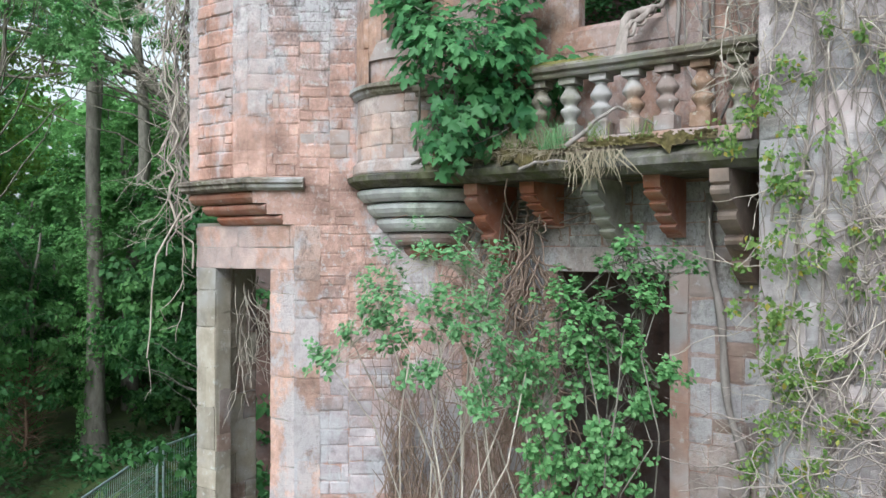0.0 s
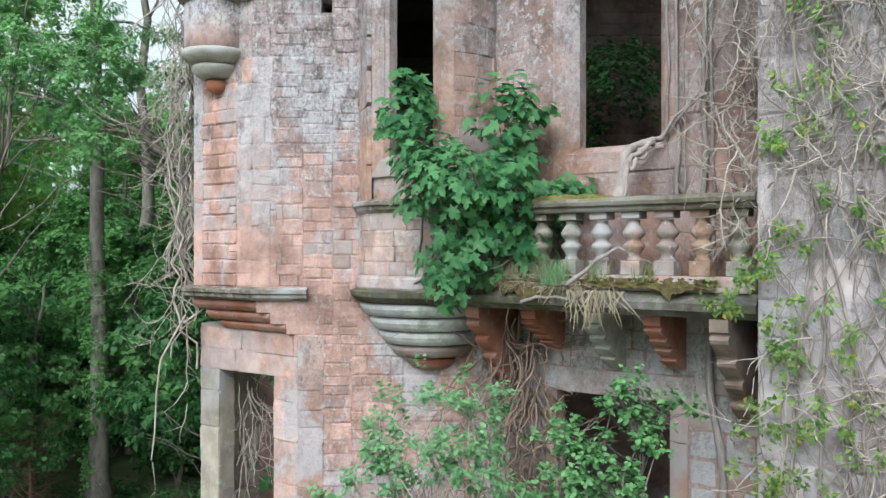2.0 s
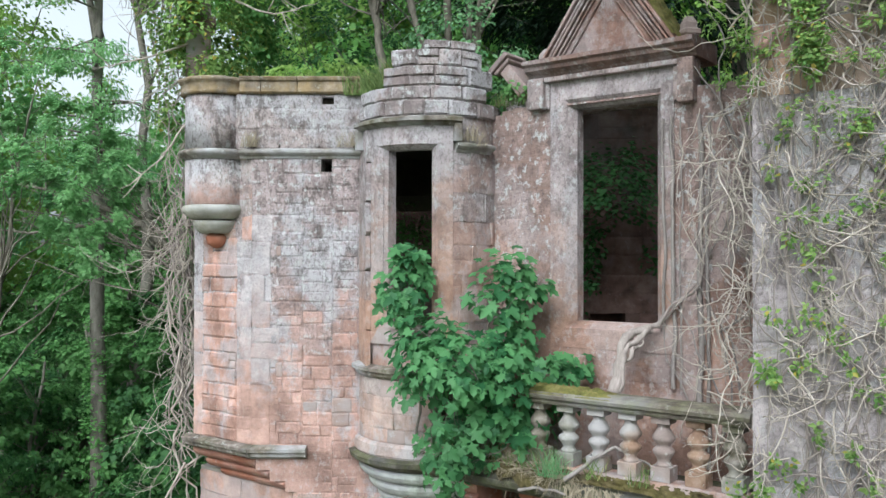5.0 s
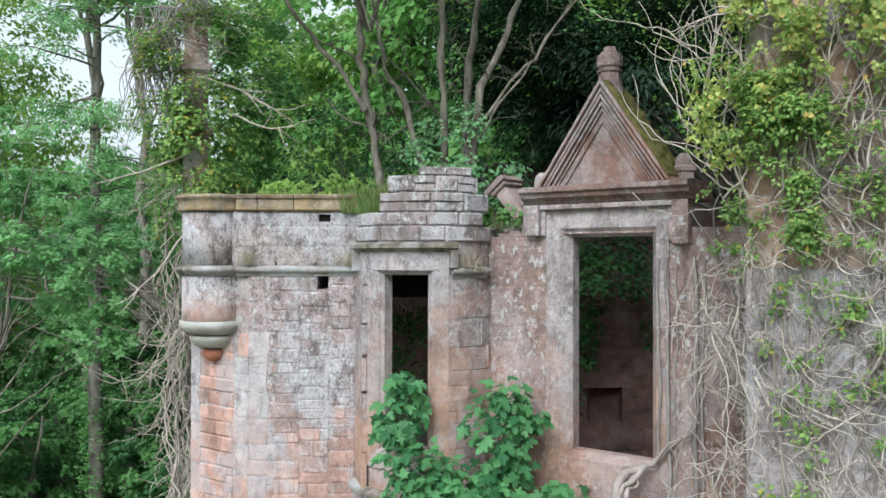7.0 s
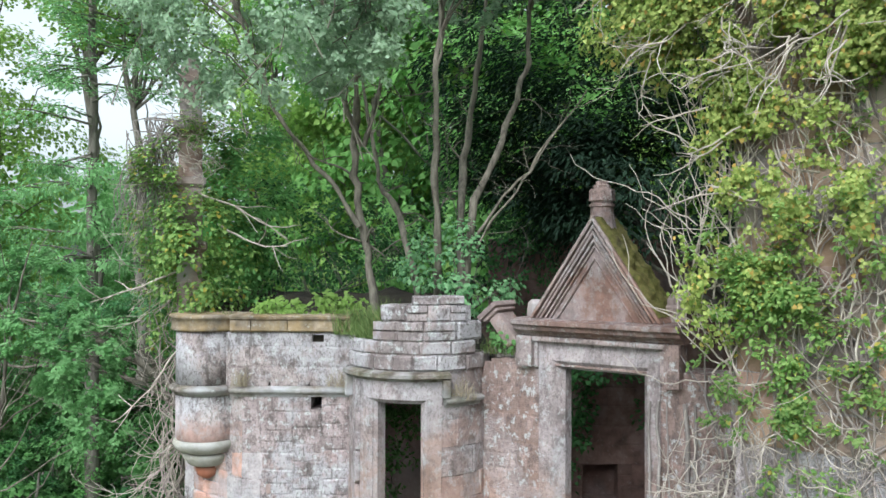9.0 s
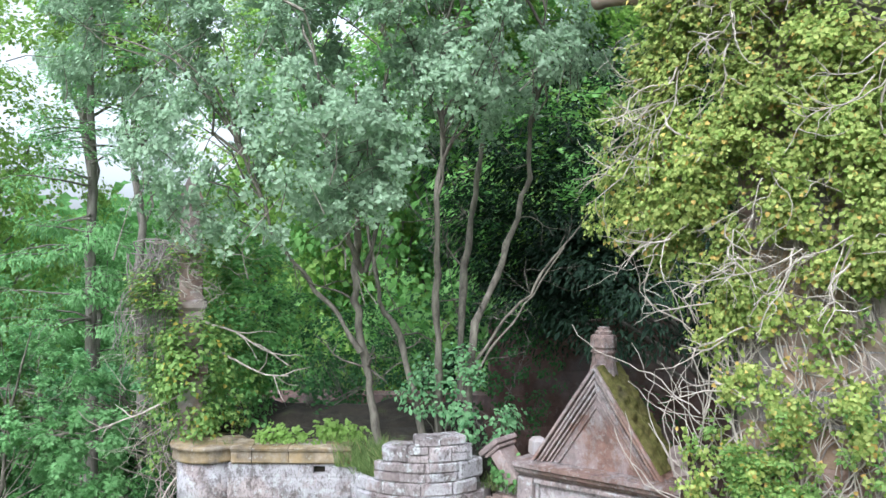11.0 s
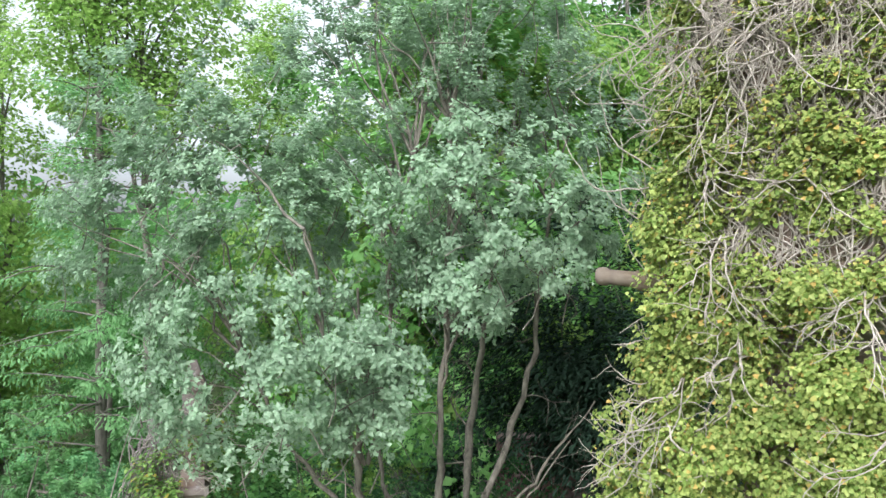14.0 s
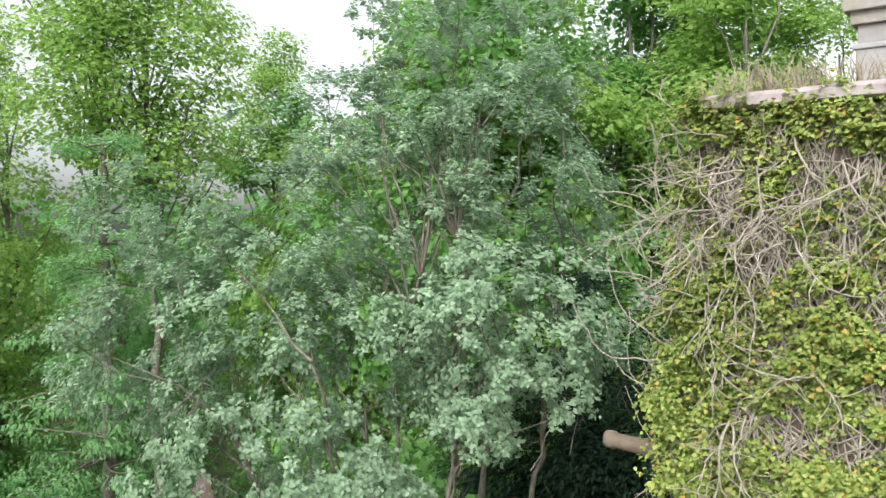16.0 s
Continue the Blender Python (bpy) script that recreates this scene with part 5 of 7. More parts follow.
def beside_pine(x, y):
    """Clear of the straight pine and of the open ground before it."""
    return outside(x, y) and not (y < 19.5 and -0.52 < x / y < -0.33)


# ---- wood ----
OAK = woodland_tree(1, 19, LEAF_MID, 0.2, "broad", 4.2, 0.2, 260, 80, "tall broadleaved woodland tree with dense green crown")
ASH = woodland_tree(2, 21, LEAF_BRIGHT, 0.165, "broad", 3.6, 0.3, 250, 80, "tall woodland tree with light green crown")
BEECH = woodland_tree(3, 16, LEAF_WOOD, 0.19, "broad", 4.0, 0.12, 260, 76, "broadleaved woodland tree with low dark branches")
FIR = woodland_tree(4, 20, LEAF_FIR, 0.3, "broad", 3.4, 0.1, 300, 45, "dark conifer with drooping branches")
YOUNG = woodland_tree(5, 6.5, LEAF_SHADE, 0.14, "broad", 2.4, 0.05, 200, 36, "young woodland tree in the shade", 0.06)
YOUNG_B = woodland_tree(6, 5.5, LEAF_UNDER, 0.13, "broad", 2.2, 0.08, 180, 36, "young light green woodland tree", 0.05)
POPLAR = woodland_tree(7, 22, LEAF_BRIGHT, 0.16, "broad", 3.4, 0.73, 200, 76, "tall yellow-green woodland tree with a high crown")
FIR.scale = (0.7, 0.7, 0.7)
BEECH.scale = (0.72, 0.72, 0.72)
for proto, spot in ((OAK, (-0.6, 26.0)), (ASH, (-17.4, 25.0)), (BEECH, (-3.4, 24.5)), (POPLAR, (-8.6, 23.0)), (FIR, (3.0, 19.5)), (YOUNG, (-5.6, 20.6)), (YOUNG_B, (-9.8, 18.4))):
    proto.location = (*spot, ground_height(*spot))
scatter(OAK, spots_in(11, 7, -30, 14, 19, 42, 0.85, 1.15, off_gap))
scatter(ASH, spots_in(12, 6, -28, 16, 20, 42, 0.85, 1.1, off_gap))
scatter(BEECH, spots_in(13, 7, -26, 10, 18, 34, 0.8, 1.1, off_gap))
scatter(FIR, spots_in(14, 2, 3, 8, 18.5, 22, 0.6, 0.75, outside))
scatter(ASH, spots_in(17, 5, 1, 14, 20, 27, 0.95, 1.1, outside))
scatter(OAK, spots_in(18, 5, -4, 14, 20, 30, 0.95, 1.1, outside))
scatter(YOUNG, spots_in(15, 14, -14, -3.4, 14.5, 24, 0.6, 1.1, beside_pine))
scatter(YOUNG_B, spots_in(16, 8, -16, -3.4, 17, 27, 0.7, 1.2, beside_pine))
scatter(POPLAR, [(-10.4, 24.5, 1.08, 40)])
scatter(ASH, [(-15.2, 27.5, 0.95, 75), (-17.5, 30.0, 1.05, 15)])
scatter(BEECH, [(-11.5, 30, 0.72, 60), (-9.5, 27, 0.58, 0), (-13.4, 36, 0.8, 120), (-16.5, 40, 0.9, 10), (-14.6, 45, 1.05, 200), (-18.5, 46, 1.05, 300)])
scatter(YOUNG_B, [(-10.6, 24.6, 1.25, 30), (-8.9, 22.6, 1.1, 100), (-10.2, 27.5, 1.5, 220), (-8.2, 25.2, 1.2, 10)])
# First two firs added: dark crowns stand in for shade behind the willow stems.
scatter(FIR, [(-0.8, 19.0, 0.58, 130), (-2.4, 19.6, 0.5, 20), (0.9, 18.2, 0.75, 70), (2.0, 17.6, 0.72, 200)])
scatter(ASH, [(-16.6, 22.6, 1.05, 40), (-3.6, 23.5, 0.68, 150), (-1.2, 21.6, 1.0, 250), (1.5, 23.5, 1.1, 80)])
scatter(OAK, [(5.2, 26.0, 1.26, 200), (7.6, 27.0, 1.2, 90)])


def far_woods():
    """The belt of woodland that closes the horizon all round."""
    rng = np.random.default_rng(37)
    pts = []
    for i in range(5200):
        a, r = rng.random() * 6.283, rng.uniform(48, 75)
        x, y = math.cos(a) * r, 10 + math.sin(a) * r
        top = 12.5 + 4 * noise.noise((a * 9, 0.3, 0)) + 2.5 * noise.noise((a * 31, 2.0, 0))
        pts.append((x, y, ground_height(x, y) + top * rng.random() ** 0.7))
    v, f = sprays(rng, pts, 6, 1.6, 1.3, "broad", 0.3, 0.7, (0, 10, -20))
    tagged(link("far_woods", fast_mesh("far_woods", v, f), LEAF_WOOD), "belt of distant green woodland round the house", "woods", kind="stuff")


far_woods()


def straight_pine():
    """The straight trunk beside the house: bare and ivy-dusted low down, thin level branches higher up."""
    rng = np.random.default_rng(31)
    x, y = -7.75, 18.4
    g = ground_height(x, y)
    stem = bend(rng, (x + 0.1, y, g - 0.3), (x - 0.1, y + 0.1, 17.0), 16, 0, 0.006)
    r = np.linspace(0.21, 0.06, 16)
    r[0], r[1] = 0.38, 0.24
    arms, tips = [], []
    for i in range(60):
        z = rng.uniform(8.5, 17.2)
        a = rng.random() * 6.28
        l = rng.uniform(1.0, 3.0) * (1.1 - (z - 8.5) / 13)
        p0 = np.array([x, y, z])
        p1 = p0 + np.array([math.cos(a) * l, math.sin(a) * l, rng.uniform(-0.3, 0.25)])
        arms.append((bend(rng, p0, p1, 6, 0.04, 0.06), np.linspace(0.03, 0.006, 6)))
        tips += [p0 + (p1 - p0) * f for f in (0.55, 0.75, 0.95)]
    ivy = np.array([[x + math.cos(a) * 0.2, y + math.sin(a) * 0.2, z] for a, z in zip(rng.random(260) * 6.28, rng.random(260) ** 1.3 * 6 + g)])
    growth("pine_tree", (x, y, g), "tall straight pine with ivied foot and thin level branches", "tree",
           [("trunk", join(tube_arrays([(stem, r)], 12), tube_arrays(arms, 5)), BARK, "")],
           [("crown", sprays(rng, tips, 60, 0.42, 0.14, "lance", 0.4, 0.5), LEAF_SOFT, ""), ("ivy", sprays(rng, ivy, 8, 0.12, 0.08, "ivy", 0.5, 1.0, (x, y, 3)), LEAF_WOOD, "ivy leaves on the bark")])


straight_pine()


def dead_bush():
    rng = np.random.default_rng(33)
    base = (-8.5, 17.0, ground_height(-8.5, 17.0))
    paths = []
    for i in range(170):
        a, l = rng.random() * 6.28, rng.uniform(0.4, 1.0)
        p0 = np.array(base) + np.array([0, 0, rng.uniform(0.5, 2.2)])
        p1 = p0 + np.array([math.cos(a) * l, math.sin(a) * l, rng.uniform(-0.1, 0.6)])
        paths.append((bend(rng, p0, p1, 5, 0, 0.15), np.linspace(0.012, 0.003, 5)))
    paths.append((bend(rng, base, np.array(base) + np.array([0.1, 0, 2.5]), 6, 0, 0.03), np.linspace(0.06, 0.02, 6)))
    growth("dead_bush", base, "dead brown leafless bush among the trees", "bush", [("twigwork", tube_arrays(paths, 3), bark_material("dead_brown_twigs", (0.07, 0.04, 0.025), (0.2, 0.12, 0.08)), "")], [])


dead_bush()


def fern(x, y, s):
    rng = np.random.default_rng(int(abs(x * 100)))
    pts, nrm, tip, siz = [], [], [], []
    g = ground_height(x, y)
    for i in range(11):
        a = i * 0.571 + rng.random() * 0.3
        l = s * rng.uniform(0.7, 1.0)
        for k in range(26):
            f = 0.12 + 0.88 * k / 26
            c = np.array([x + math.cos(a) * l * f, y + math.sin(a) * l * f, g + l * (1.25 * f - 0.85 * f * f)])
            sidev = np.array([-math.sin(a), math.cos(a), 0])
            for sg in (-1, 1):
                pts.append(c), nrm.append((math.cos(a) * 0.3, math.sin(a) * 0.3, 1)), tip.append(sidev * sg + np.array([math.cos(a), math.sin(a), 0]) * 0.4), siz.append(0.24 * s * (1.05 - f))
    ob = growth("fern", (x, y, g), "green fern on the woodland floor", "fern", [], [("fronds", leaves(np.array(pts), np.array(nrm), np.array(tip), np.array(siz), "lance"), LEAF_BRIGHT, "")], "ferns")
    return ob


for x, y, s in ((-6.9, 13.2, 1.1), (-6.2, 12.6, 0.9), (-7.6, 14.0, 1.0), (-5.9, 14.3, 0.9), (-5.3, 12.9, 0.8), (-6.4, 15.4, 0.9), (-4.1, 15.8, 0.9), (-4.4, 14.6, 0.7)):
    fern(x, y, s)


def weeds():
    rng = np.random.default_rng(36)
    p = np.array([[x, y, ground_height(x, y) + rng.random() * 0.35] for x, y in zip(rng.uniform(-12, -3, 1000), rng.uniform(10.5, 20, 1000))])
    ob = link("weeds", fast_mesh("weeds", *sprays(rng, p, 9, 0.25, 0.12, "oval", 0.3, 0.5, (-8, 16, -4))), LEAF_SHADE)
    tagged(ob, "low nettles and weeds over the woodland floor", "weeds", kind="stuff")


weeds()


def site_fence(a, b):
    """A mesh fence panel between two posts on rubber feet."""
    a, b = Vector(a), Vector(b)
    ob = base_at("site_fence", *a, "galvanised temporary site fence panel with fine wire mesh", "fence", "fence panels")
    m, t, bs = nodes_of("galvanised_steel") if "galvanised_steel" not in bpy.data.materials else (bpy.data.materials["galvanised_steel"], None, None)
    if t:
        c = ramp(t, noise_node(t, 14, 4).outputs[0], [(0.3, (0.3, 0.37, 0.41)), (0.7, (0.46, 0.54, 0.58))]).outputs[0]
        t.links.new(c, bs.inputs["Base Color"])
        bs.inputs["Metallic"].default_value, bs.inputs["Roughness"].default_value = 0.6, 0.5
    top, foot = Vector((0, 0, 2.0)), Vector((0, 0, 0.1))
    d = (b - a)
    for nm, paths in (("post", [((a, a + top), (0.02, 0.02))]), ("post", [((b, b + top), (0.02, 0.02))]), ("rail", [((a + top, b + top), (0.019, 0.019))]), ("rail", [((a + foot, b + foot), (0.019, 0.019))])):
        put_under(link(nm, fast_mesh(nm, *tube_arrays(paths, 8)), m, None), ob)
    n = int(d.length / 0.075)
    wires = [((a + foot + d * (i / n), a + top + d * (i / n)), (0.0034, 0.0034)) for i in range(1, n)] + [((a + Vector((0, 0, 0.2 + 0.22 * i)), b + Vector((0, 0, 0.2 + 0.22 * i))), (0.0034, 0.0034)) for i in range(8)]
    put_under(link("mesh_panel", fast_mesh("mesh_panel", *tube_arrays(wires, 3)), m, None, "fine welded wire mesh"), ob)


site_fence((-4.82, 10.7, -0.73), (-4.80, 14.05, -0.73))
site_fence((-4.72, 14.12, -0.73), (-3.72, 17.4, -0.7))


# ---- trees rooted on the wall head ----
def twig_from(rng, p, d, l, curl=0.5, k=9):
    """A free twig that curls as it goes."""
    d = np.asarray(d, dtype=float)
    pts = [np.asarray(p, dtype=float)]
    for i in range(k):
        d = d + rng.normal(scale=curl * 0.45, size=3)
        d /= np.linalg.norm(d)
        pts.append(pts[-1] + d * l / k)
    return np.array(pts)


def forked(rng, p, d, l, r, curl=0.5, forks=3):
    """A bare branch with side twigs: a list of tubes."""
    m = twig_from(rng, p, d, l, curl)
    out = [(m, np.linspace(r, r * 0.35, len(m)))]
    for i in range(forks):
        j = rng.integers(3, len(m) - 1)
        e = (m[j] - m[j - 1]) / np.linalg.norm(m[j] - m[j - 1]) + rng.normal(scale=0.7, size=3)
        t = twig_from(rng, m[j], e, l * rng.uniform(0.25, 0.5), curl, 6)
        out.append((t, np.linspace(r * 0.55, r * 0.22, len(t))))
    return out


def roof_tree(seed, stems, ells, per, label, size=0.08, arms=34, r_arm=0.022, leaf=None, name="willow_tree", group="silvery willows"):
    """A multi-stemmed tree: each stem is a list of (x, y, z, radius)."""
    rng = np.random.default_rng(seed)
    paths, allpts = [], []
    for s in stems:
        p, r = np.array(s)[:, :3], np.array(s)[:, 3] * 0.56
        t = np.linspace(0, 1, len(p))
        tt = np.linspace(0, 1, len(p) * 5)
        q = np.stack([np.interp(tt, t, p[:, i]) for i in range(3)], 1) + np.cumsum(rng.normal(scale=0.024, size=(len(tt), 3)), axis=0) * (1 - tt[:, None]) * tt[:, None] * 4
        paths.append((q, np.interp(tt, t, r) * (1 + 0.12 * rng.normal(size=len(tt)))))
        allpts.append(q)
    stem = np.concatenate(allpts)
    c = lobes(rng, ells, -0.03, 1.7)
    side_twigs = []
    for q, r in paths:
        for i in rng.integers(len(q) // 4, len(q) - 1, 7):
            side_twigs += forked(rng, q[i], rng.normal(size=3) * np.array([1, 0.6, 0.4]) + np.array([0, 0, 0.35]), rng.uniform(0.25, 0.8), r[i] * 0.3, 0.4, 3)
    pick = c[rng.choice(len(c), min(arms, len(c)), replace=False)]
    twigs = [(bend(rng, q + rng.normal(scale=0.25, size=3) - np.array([0, 0, 0.25]), q, 4, 0, 0.1), np.linspace(0.008, 0.003, 4)) for q in c[::3]]
    mid = np.mean([e[0] for e in ells], axis=0)
    growth(name, tuple(np.array(stems[0][0])[:3]), label, "tree",
           [("stem", tube_arrays([q], 9), BARK_WARM, "lichen-spotted bare stem") for q in paths] + [("branchwork", join(tube_arrays(limbs_to(rng, stem, pick, r_arm), 5), tube_arrays(twigs, 3), tube_arrays(side_twigs, 4)), BARK_WARM, "")],
           [("crown", sprigs(rng, c, 5, per // 5, 0.2, size, "small", mid - np.array([0, 0, 0.8]), 0.5), leaf or LEAF_SILVER, "")], group)


roof_tree(51, [[(-0.62, 9.35, 9.0, 0.1), (-0.72, 9.31, 9.9, 0.085), (-0.8, 9.25, 10.6, 0.075), (-0.83, 9.2, 11.3, 0.07), (-0.75, 9.0, 12.2, 0.05), (-0.85, 8.6, 13.2, 0.025)],
               [(-0.85, 9.25, 10.3, 0.06), (-1.2, 9.25, 10.9, 0.05), (-1.65, 9.1, 11.6, 0.04), (-2.1, 8.7, 12.6, 0.02)],
               [(-0.83, 9.2, 11.2, 0.06), (-1.05, 8.9, 11.8, 0.05), (-1.3, 8.4, 12.8, 0.03), (-1.3, 8.0, 13.8, 0.015)],
               [(-0.8, 9.2, 11.2, 0.05), (-0.6, 9.4, 12.0, 0.045), (-0.5, 9.4, 13.2, 0.03), (-0.3, 9.0, 14.6, 0.015)]],
          [((-1.75, 8.2, 12.4), (1.4, 1.0, 1.0), 300), ((-0.75, 7.9, 12.3), (0.6, 0.7, 0.65), 90), ((-0.9, 9.2, 13.9), (1.4, 0.9, 1.0), 220), ((-2.2, 8.9, 14.4), (1.3, 1.0, 0.9), 190), ((-0.7, 9.3, 15.3), (1.3, 1.1, 1.1), 190), ((-3.2, 8.9, 13.7), (1.0, 0.9, 1.0), 190), ((-3.3, 9.4, 15.0), (1.1, 0.9, 0.8), 120), ((-1.3, 9.8, 16.2), (1.3, 1.0, 0.9), 130), ((-0.3, 9.9, 17.4), (1.2, 1.0, 0.8), 100)], 60,
          "multi-stemmed willow on the wall head with silvery green leaves")
roof_tree(52, [[(0.05, 9.5, 9.0, 0.09), (0.02, 9.2, 10.4, 0.08), (0.03, 9.2, 11.4, 0.07), (0.06, 9.2, 12.8, 0.045), (0.1, 9.0, 15.0, 0.02)],
               [(0.3, 9.3, 9.1, 0.09), (0.5, 9.4, 10.6, 0.075), (0.85, 9.8, 11.6, 0.065), (1.15, 10.0, 12.3, 0.06), (1.25, 10.0, 13.2, 0.04), (1.3, 9.6, 14.5, 0.02)],
               [(0.35, 9.35, 10.0, 0.04), (0.8, 9.4, 10.8, 0.035), (1.25, 9.4, 11.3, 0.03), (1.75, 9.4, 11.9, 0.015)],
               [(0.4, 9.35, 9.9, 0.03), (0.95, 9.2, 10.7, 0.025), (1.45, 9.2, 11.5, 0.012)],
               [(0.33, 10.5, 8.6, 0.1), (0.35, 10.6, 10.6, 0.09), (0.38, 11.0, 11.8, 0.09), (0.55, 11.0, 12.8, 0.06), (0.7, 11.0, 14, 0.03)],
               [(-0.1, 9.4, 9.1, 0.08), (-0.3, 9.5, 10.3, 0.065), (-0.55, 9.6, 11.0, 0.05), (-0.9, 9.8, 12.2, 0.03)]],
          [((0.55, 8.5, 13.9), (1.25, 0.95, 1.1), 290), ((0.4, 9.3, 15.9), (1.4, 1.1, 1.1), 230), ((1.5, 9.3, 14.4), (0.8, 0.9, 1.2), 130), ((0.2, 9.7, 13.4), (1.0, 0.8, 0.8), 80), ((0.5, 9.7, 17.1), (1.3, 1.2, 0.8), 120)], 60,
          "willow on the wall head with leaning mossy stems and silvery crown")


def yew():
    """A dark evergreen that has grown up inside the roofless room."""
    rng = np.random.default_rng(55)
    base = (5.0, 12.6, -0.8)
    stem = bend(rng, base, (4.4, 12.2, 15.0), 12, 0, 0.03)
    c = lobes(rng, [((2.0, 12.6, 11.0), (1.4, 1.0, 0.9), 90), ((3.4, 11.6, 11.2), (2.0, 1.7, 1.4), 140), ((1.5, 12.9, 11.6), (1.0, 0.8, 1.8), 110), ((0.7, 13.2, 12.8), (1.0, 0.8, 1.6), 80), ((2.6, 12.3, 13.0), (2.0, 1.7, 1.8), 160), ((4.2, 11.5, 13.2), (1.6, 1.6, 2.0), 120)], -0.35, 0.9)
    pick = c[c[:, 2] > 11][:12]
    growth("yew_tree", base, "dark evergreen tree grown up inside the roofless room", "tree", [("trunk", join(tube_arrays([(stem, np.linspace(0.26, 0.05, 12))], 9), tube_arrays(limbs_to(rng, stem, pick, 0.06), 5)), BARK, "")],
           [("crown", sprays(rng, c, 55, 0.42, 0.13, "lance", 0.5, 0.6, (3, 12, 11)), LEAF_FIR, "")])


yew()


def shrub(name, seed, base, ells, leaf, size, shape, per, clump, label, stems=7, r=0.02, droop=0.3, group="", bark=None, category="bush"):
    rng = np.random.default_rng(seed)
    c = lobes(rng, ells, -0.35, 2.0)
    picks = c[rng.choice(len(c), min(stems * 4, len(c)), replace=False)]
    main = [bend(rng, np.asarray(base) + rng.normal(scale=0.06, size=3) * np.array([1, 1, 0]), p, 8, 0.05, 0.08) for p in picks[:stems]]
    allm = np.concatenate(main)
    paths = [(p, np.linspace(r, r * 0.3, 8)) for p in main] + limbs_to(rng, allm, picks, r * 0.5)
    paths += [(bend(rng, allm[np.argmin(np.linalg.norm(allm - q, axis=1))], q, 5, 0.05, 0.1), np.linspace(r * 0.3, r * 0.12, 5)) for q in c[::2]]
    mid = np.mean([e[0] for e in ells], axis=0)
    return growth(name, tuple(base), label, category, [("branchwork", tube_arrays(paths, 5), bark or BARK, "")], [("leaves", sprays(rng, c, per, clump, size, shape, droop, 0.8, mid - np.array([0, -0.5, 0]), 0.3, (0.6, 0.8)), leaf, "")], group)


shrub("sycamore_sapling", 61, MAIN.at(-0.02, 0.72, 5.42), [((0.06, 7.4, 6.4), (0.48, 0.36, 0.36), 50), ((0.42, 7.5, 6.28), (0.42, 0.3, 0.28), 32), ((0.13, 7.5, 5.72), (0.28, 0.25, 0.4), 28), ((-0.2, 7.7, 6.72), (0.26, 0.3, 0.26), 18), ((0.85, 7.6, 6.05), (0.45, 0.25, 0.2), 28), ((0.75, 7.45, 5.85), (0.3, 0.2, 0.16), 14)],
      LEAF_MAPLE, 0.12, "palm", 8, 0.19, "leafy sycamore sapling sprouting from the balcony ledge", 6, 0.016, 0.6)
shrub("sycamore_sapling", 62, DRUM.at(-0.3, -0.05, 6.7), [((-0.38, 8.0, 7.1), (0.2, 0.2, 0.4), 20)], LEAF_MAPLE, 0.125, "palm", 8, 0.15, "young sycamore shoot filling the foot of the bay window", 3, 0.01, 0.6)
shrub("sycamore_sapling", 63, MAIN.at(0.35, 0.1, 5.45), [((0.64, 7.95, 6.95), (0.3, 0.2, 0.46), 30), ((0.58, 8.0, 6.45), (0.25, 0.2, 0.3), 14)], LEAF_MAPLE, 0.13, "palm", 7, 0.16, "sycamore shoot growing up against the balcony wall", 3, 0.01, 0.6)
shrub("sycamore_sapling", 64, MAIN.at(0.95, 0.2, 5.45), [((1.1, 7.85, 6.3), (0.32, 0.2, 0.16), 14)], LEAF_MAPLE, 0.125, "palm", 7, 0.14, "low sycamore shoot behind the handrail", 3, 0.008, 0.6)
def elder(seed, base, ells, leaf, size, twigs, per, label, bark, stems=9):
    """Leafy sprigs in small clumps at the ends of thin bare stems."""
    rng = np.random.default_rng(seed)
    c = np.concatenate([np.asarray(p) + rng.normal(scale=0.5, size=(k, 3)) * np.asarray(w) for p, w, k in ells])
    ends = np.array([p for p, w, k in ells])
    main = [bend(rng, np.asarray(base) + rng.normal(scale=0.08, size=3) * np.array([1, 1, 0]), p, 9, 0.06, 0.1) for p in ends[:: max(1, len(ends) // stems)]]
    allm = np.concatenate(main)
    paths = [(p, np.linspace(0.014, 0.005, 9)) for p in main]
    paths += [(bend(rng, allm[np.argmin(np.linalg.norm(allm - p, axis=1))], p, 6, 0.05, 0.1), np.linspace(0.007, 0.004, 6)) for p in ends]
    for p, w, k in ells:
        near = c[np.linalg.norm(c - np.asarray(p), axis=1) < 0.5]
        paths += [(bend(rng, np.asarray(p) - np.array([0, 0, 0.08]), q, 4, 0.04, 0.08), np.linspace(0.004, 0.002, 4)) for q in near[:10]]
    mid = np.mean(ends, axis=0) + np.array([0, 0.5, -0.3])
    return growth("elder_bush", tuple(base), label, "bush", [("branchwork", tube_arrays(paths, 5), bark, "")], [("leaves", sprigs(rng, c, twigs, per, 0.13, size, "oval", mid, 0.45, 0.4, (0.55, 0.6)), leaf, "")])


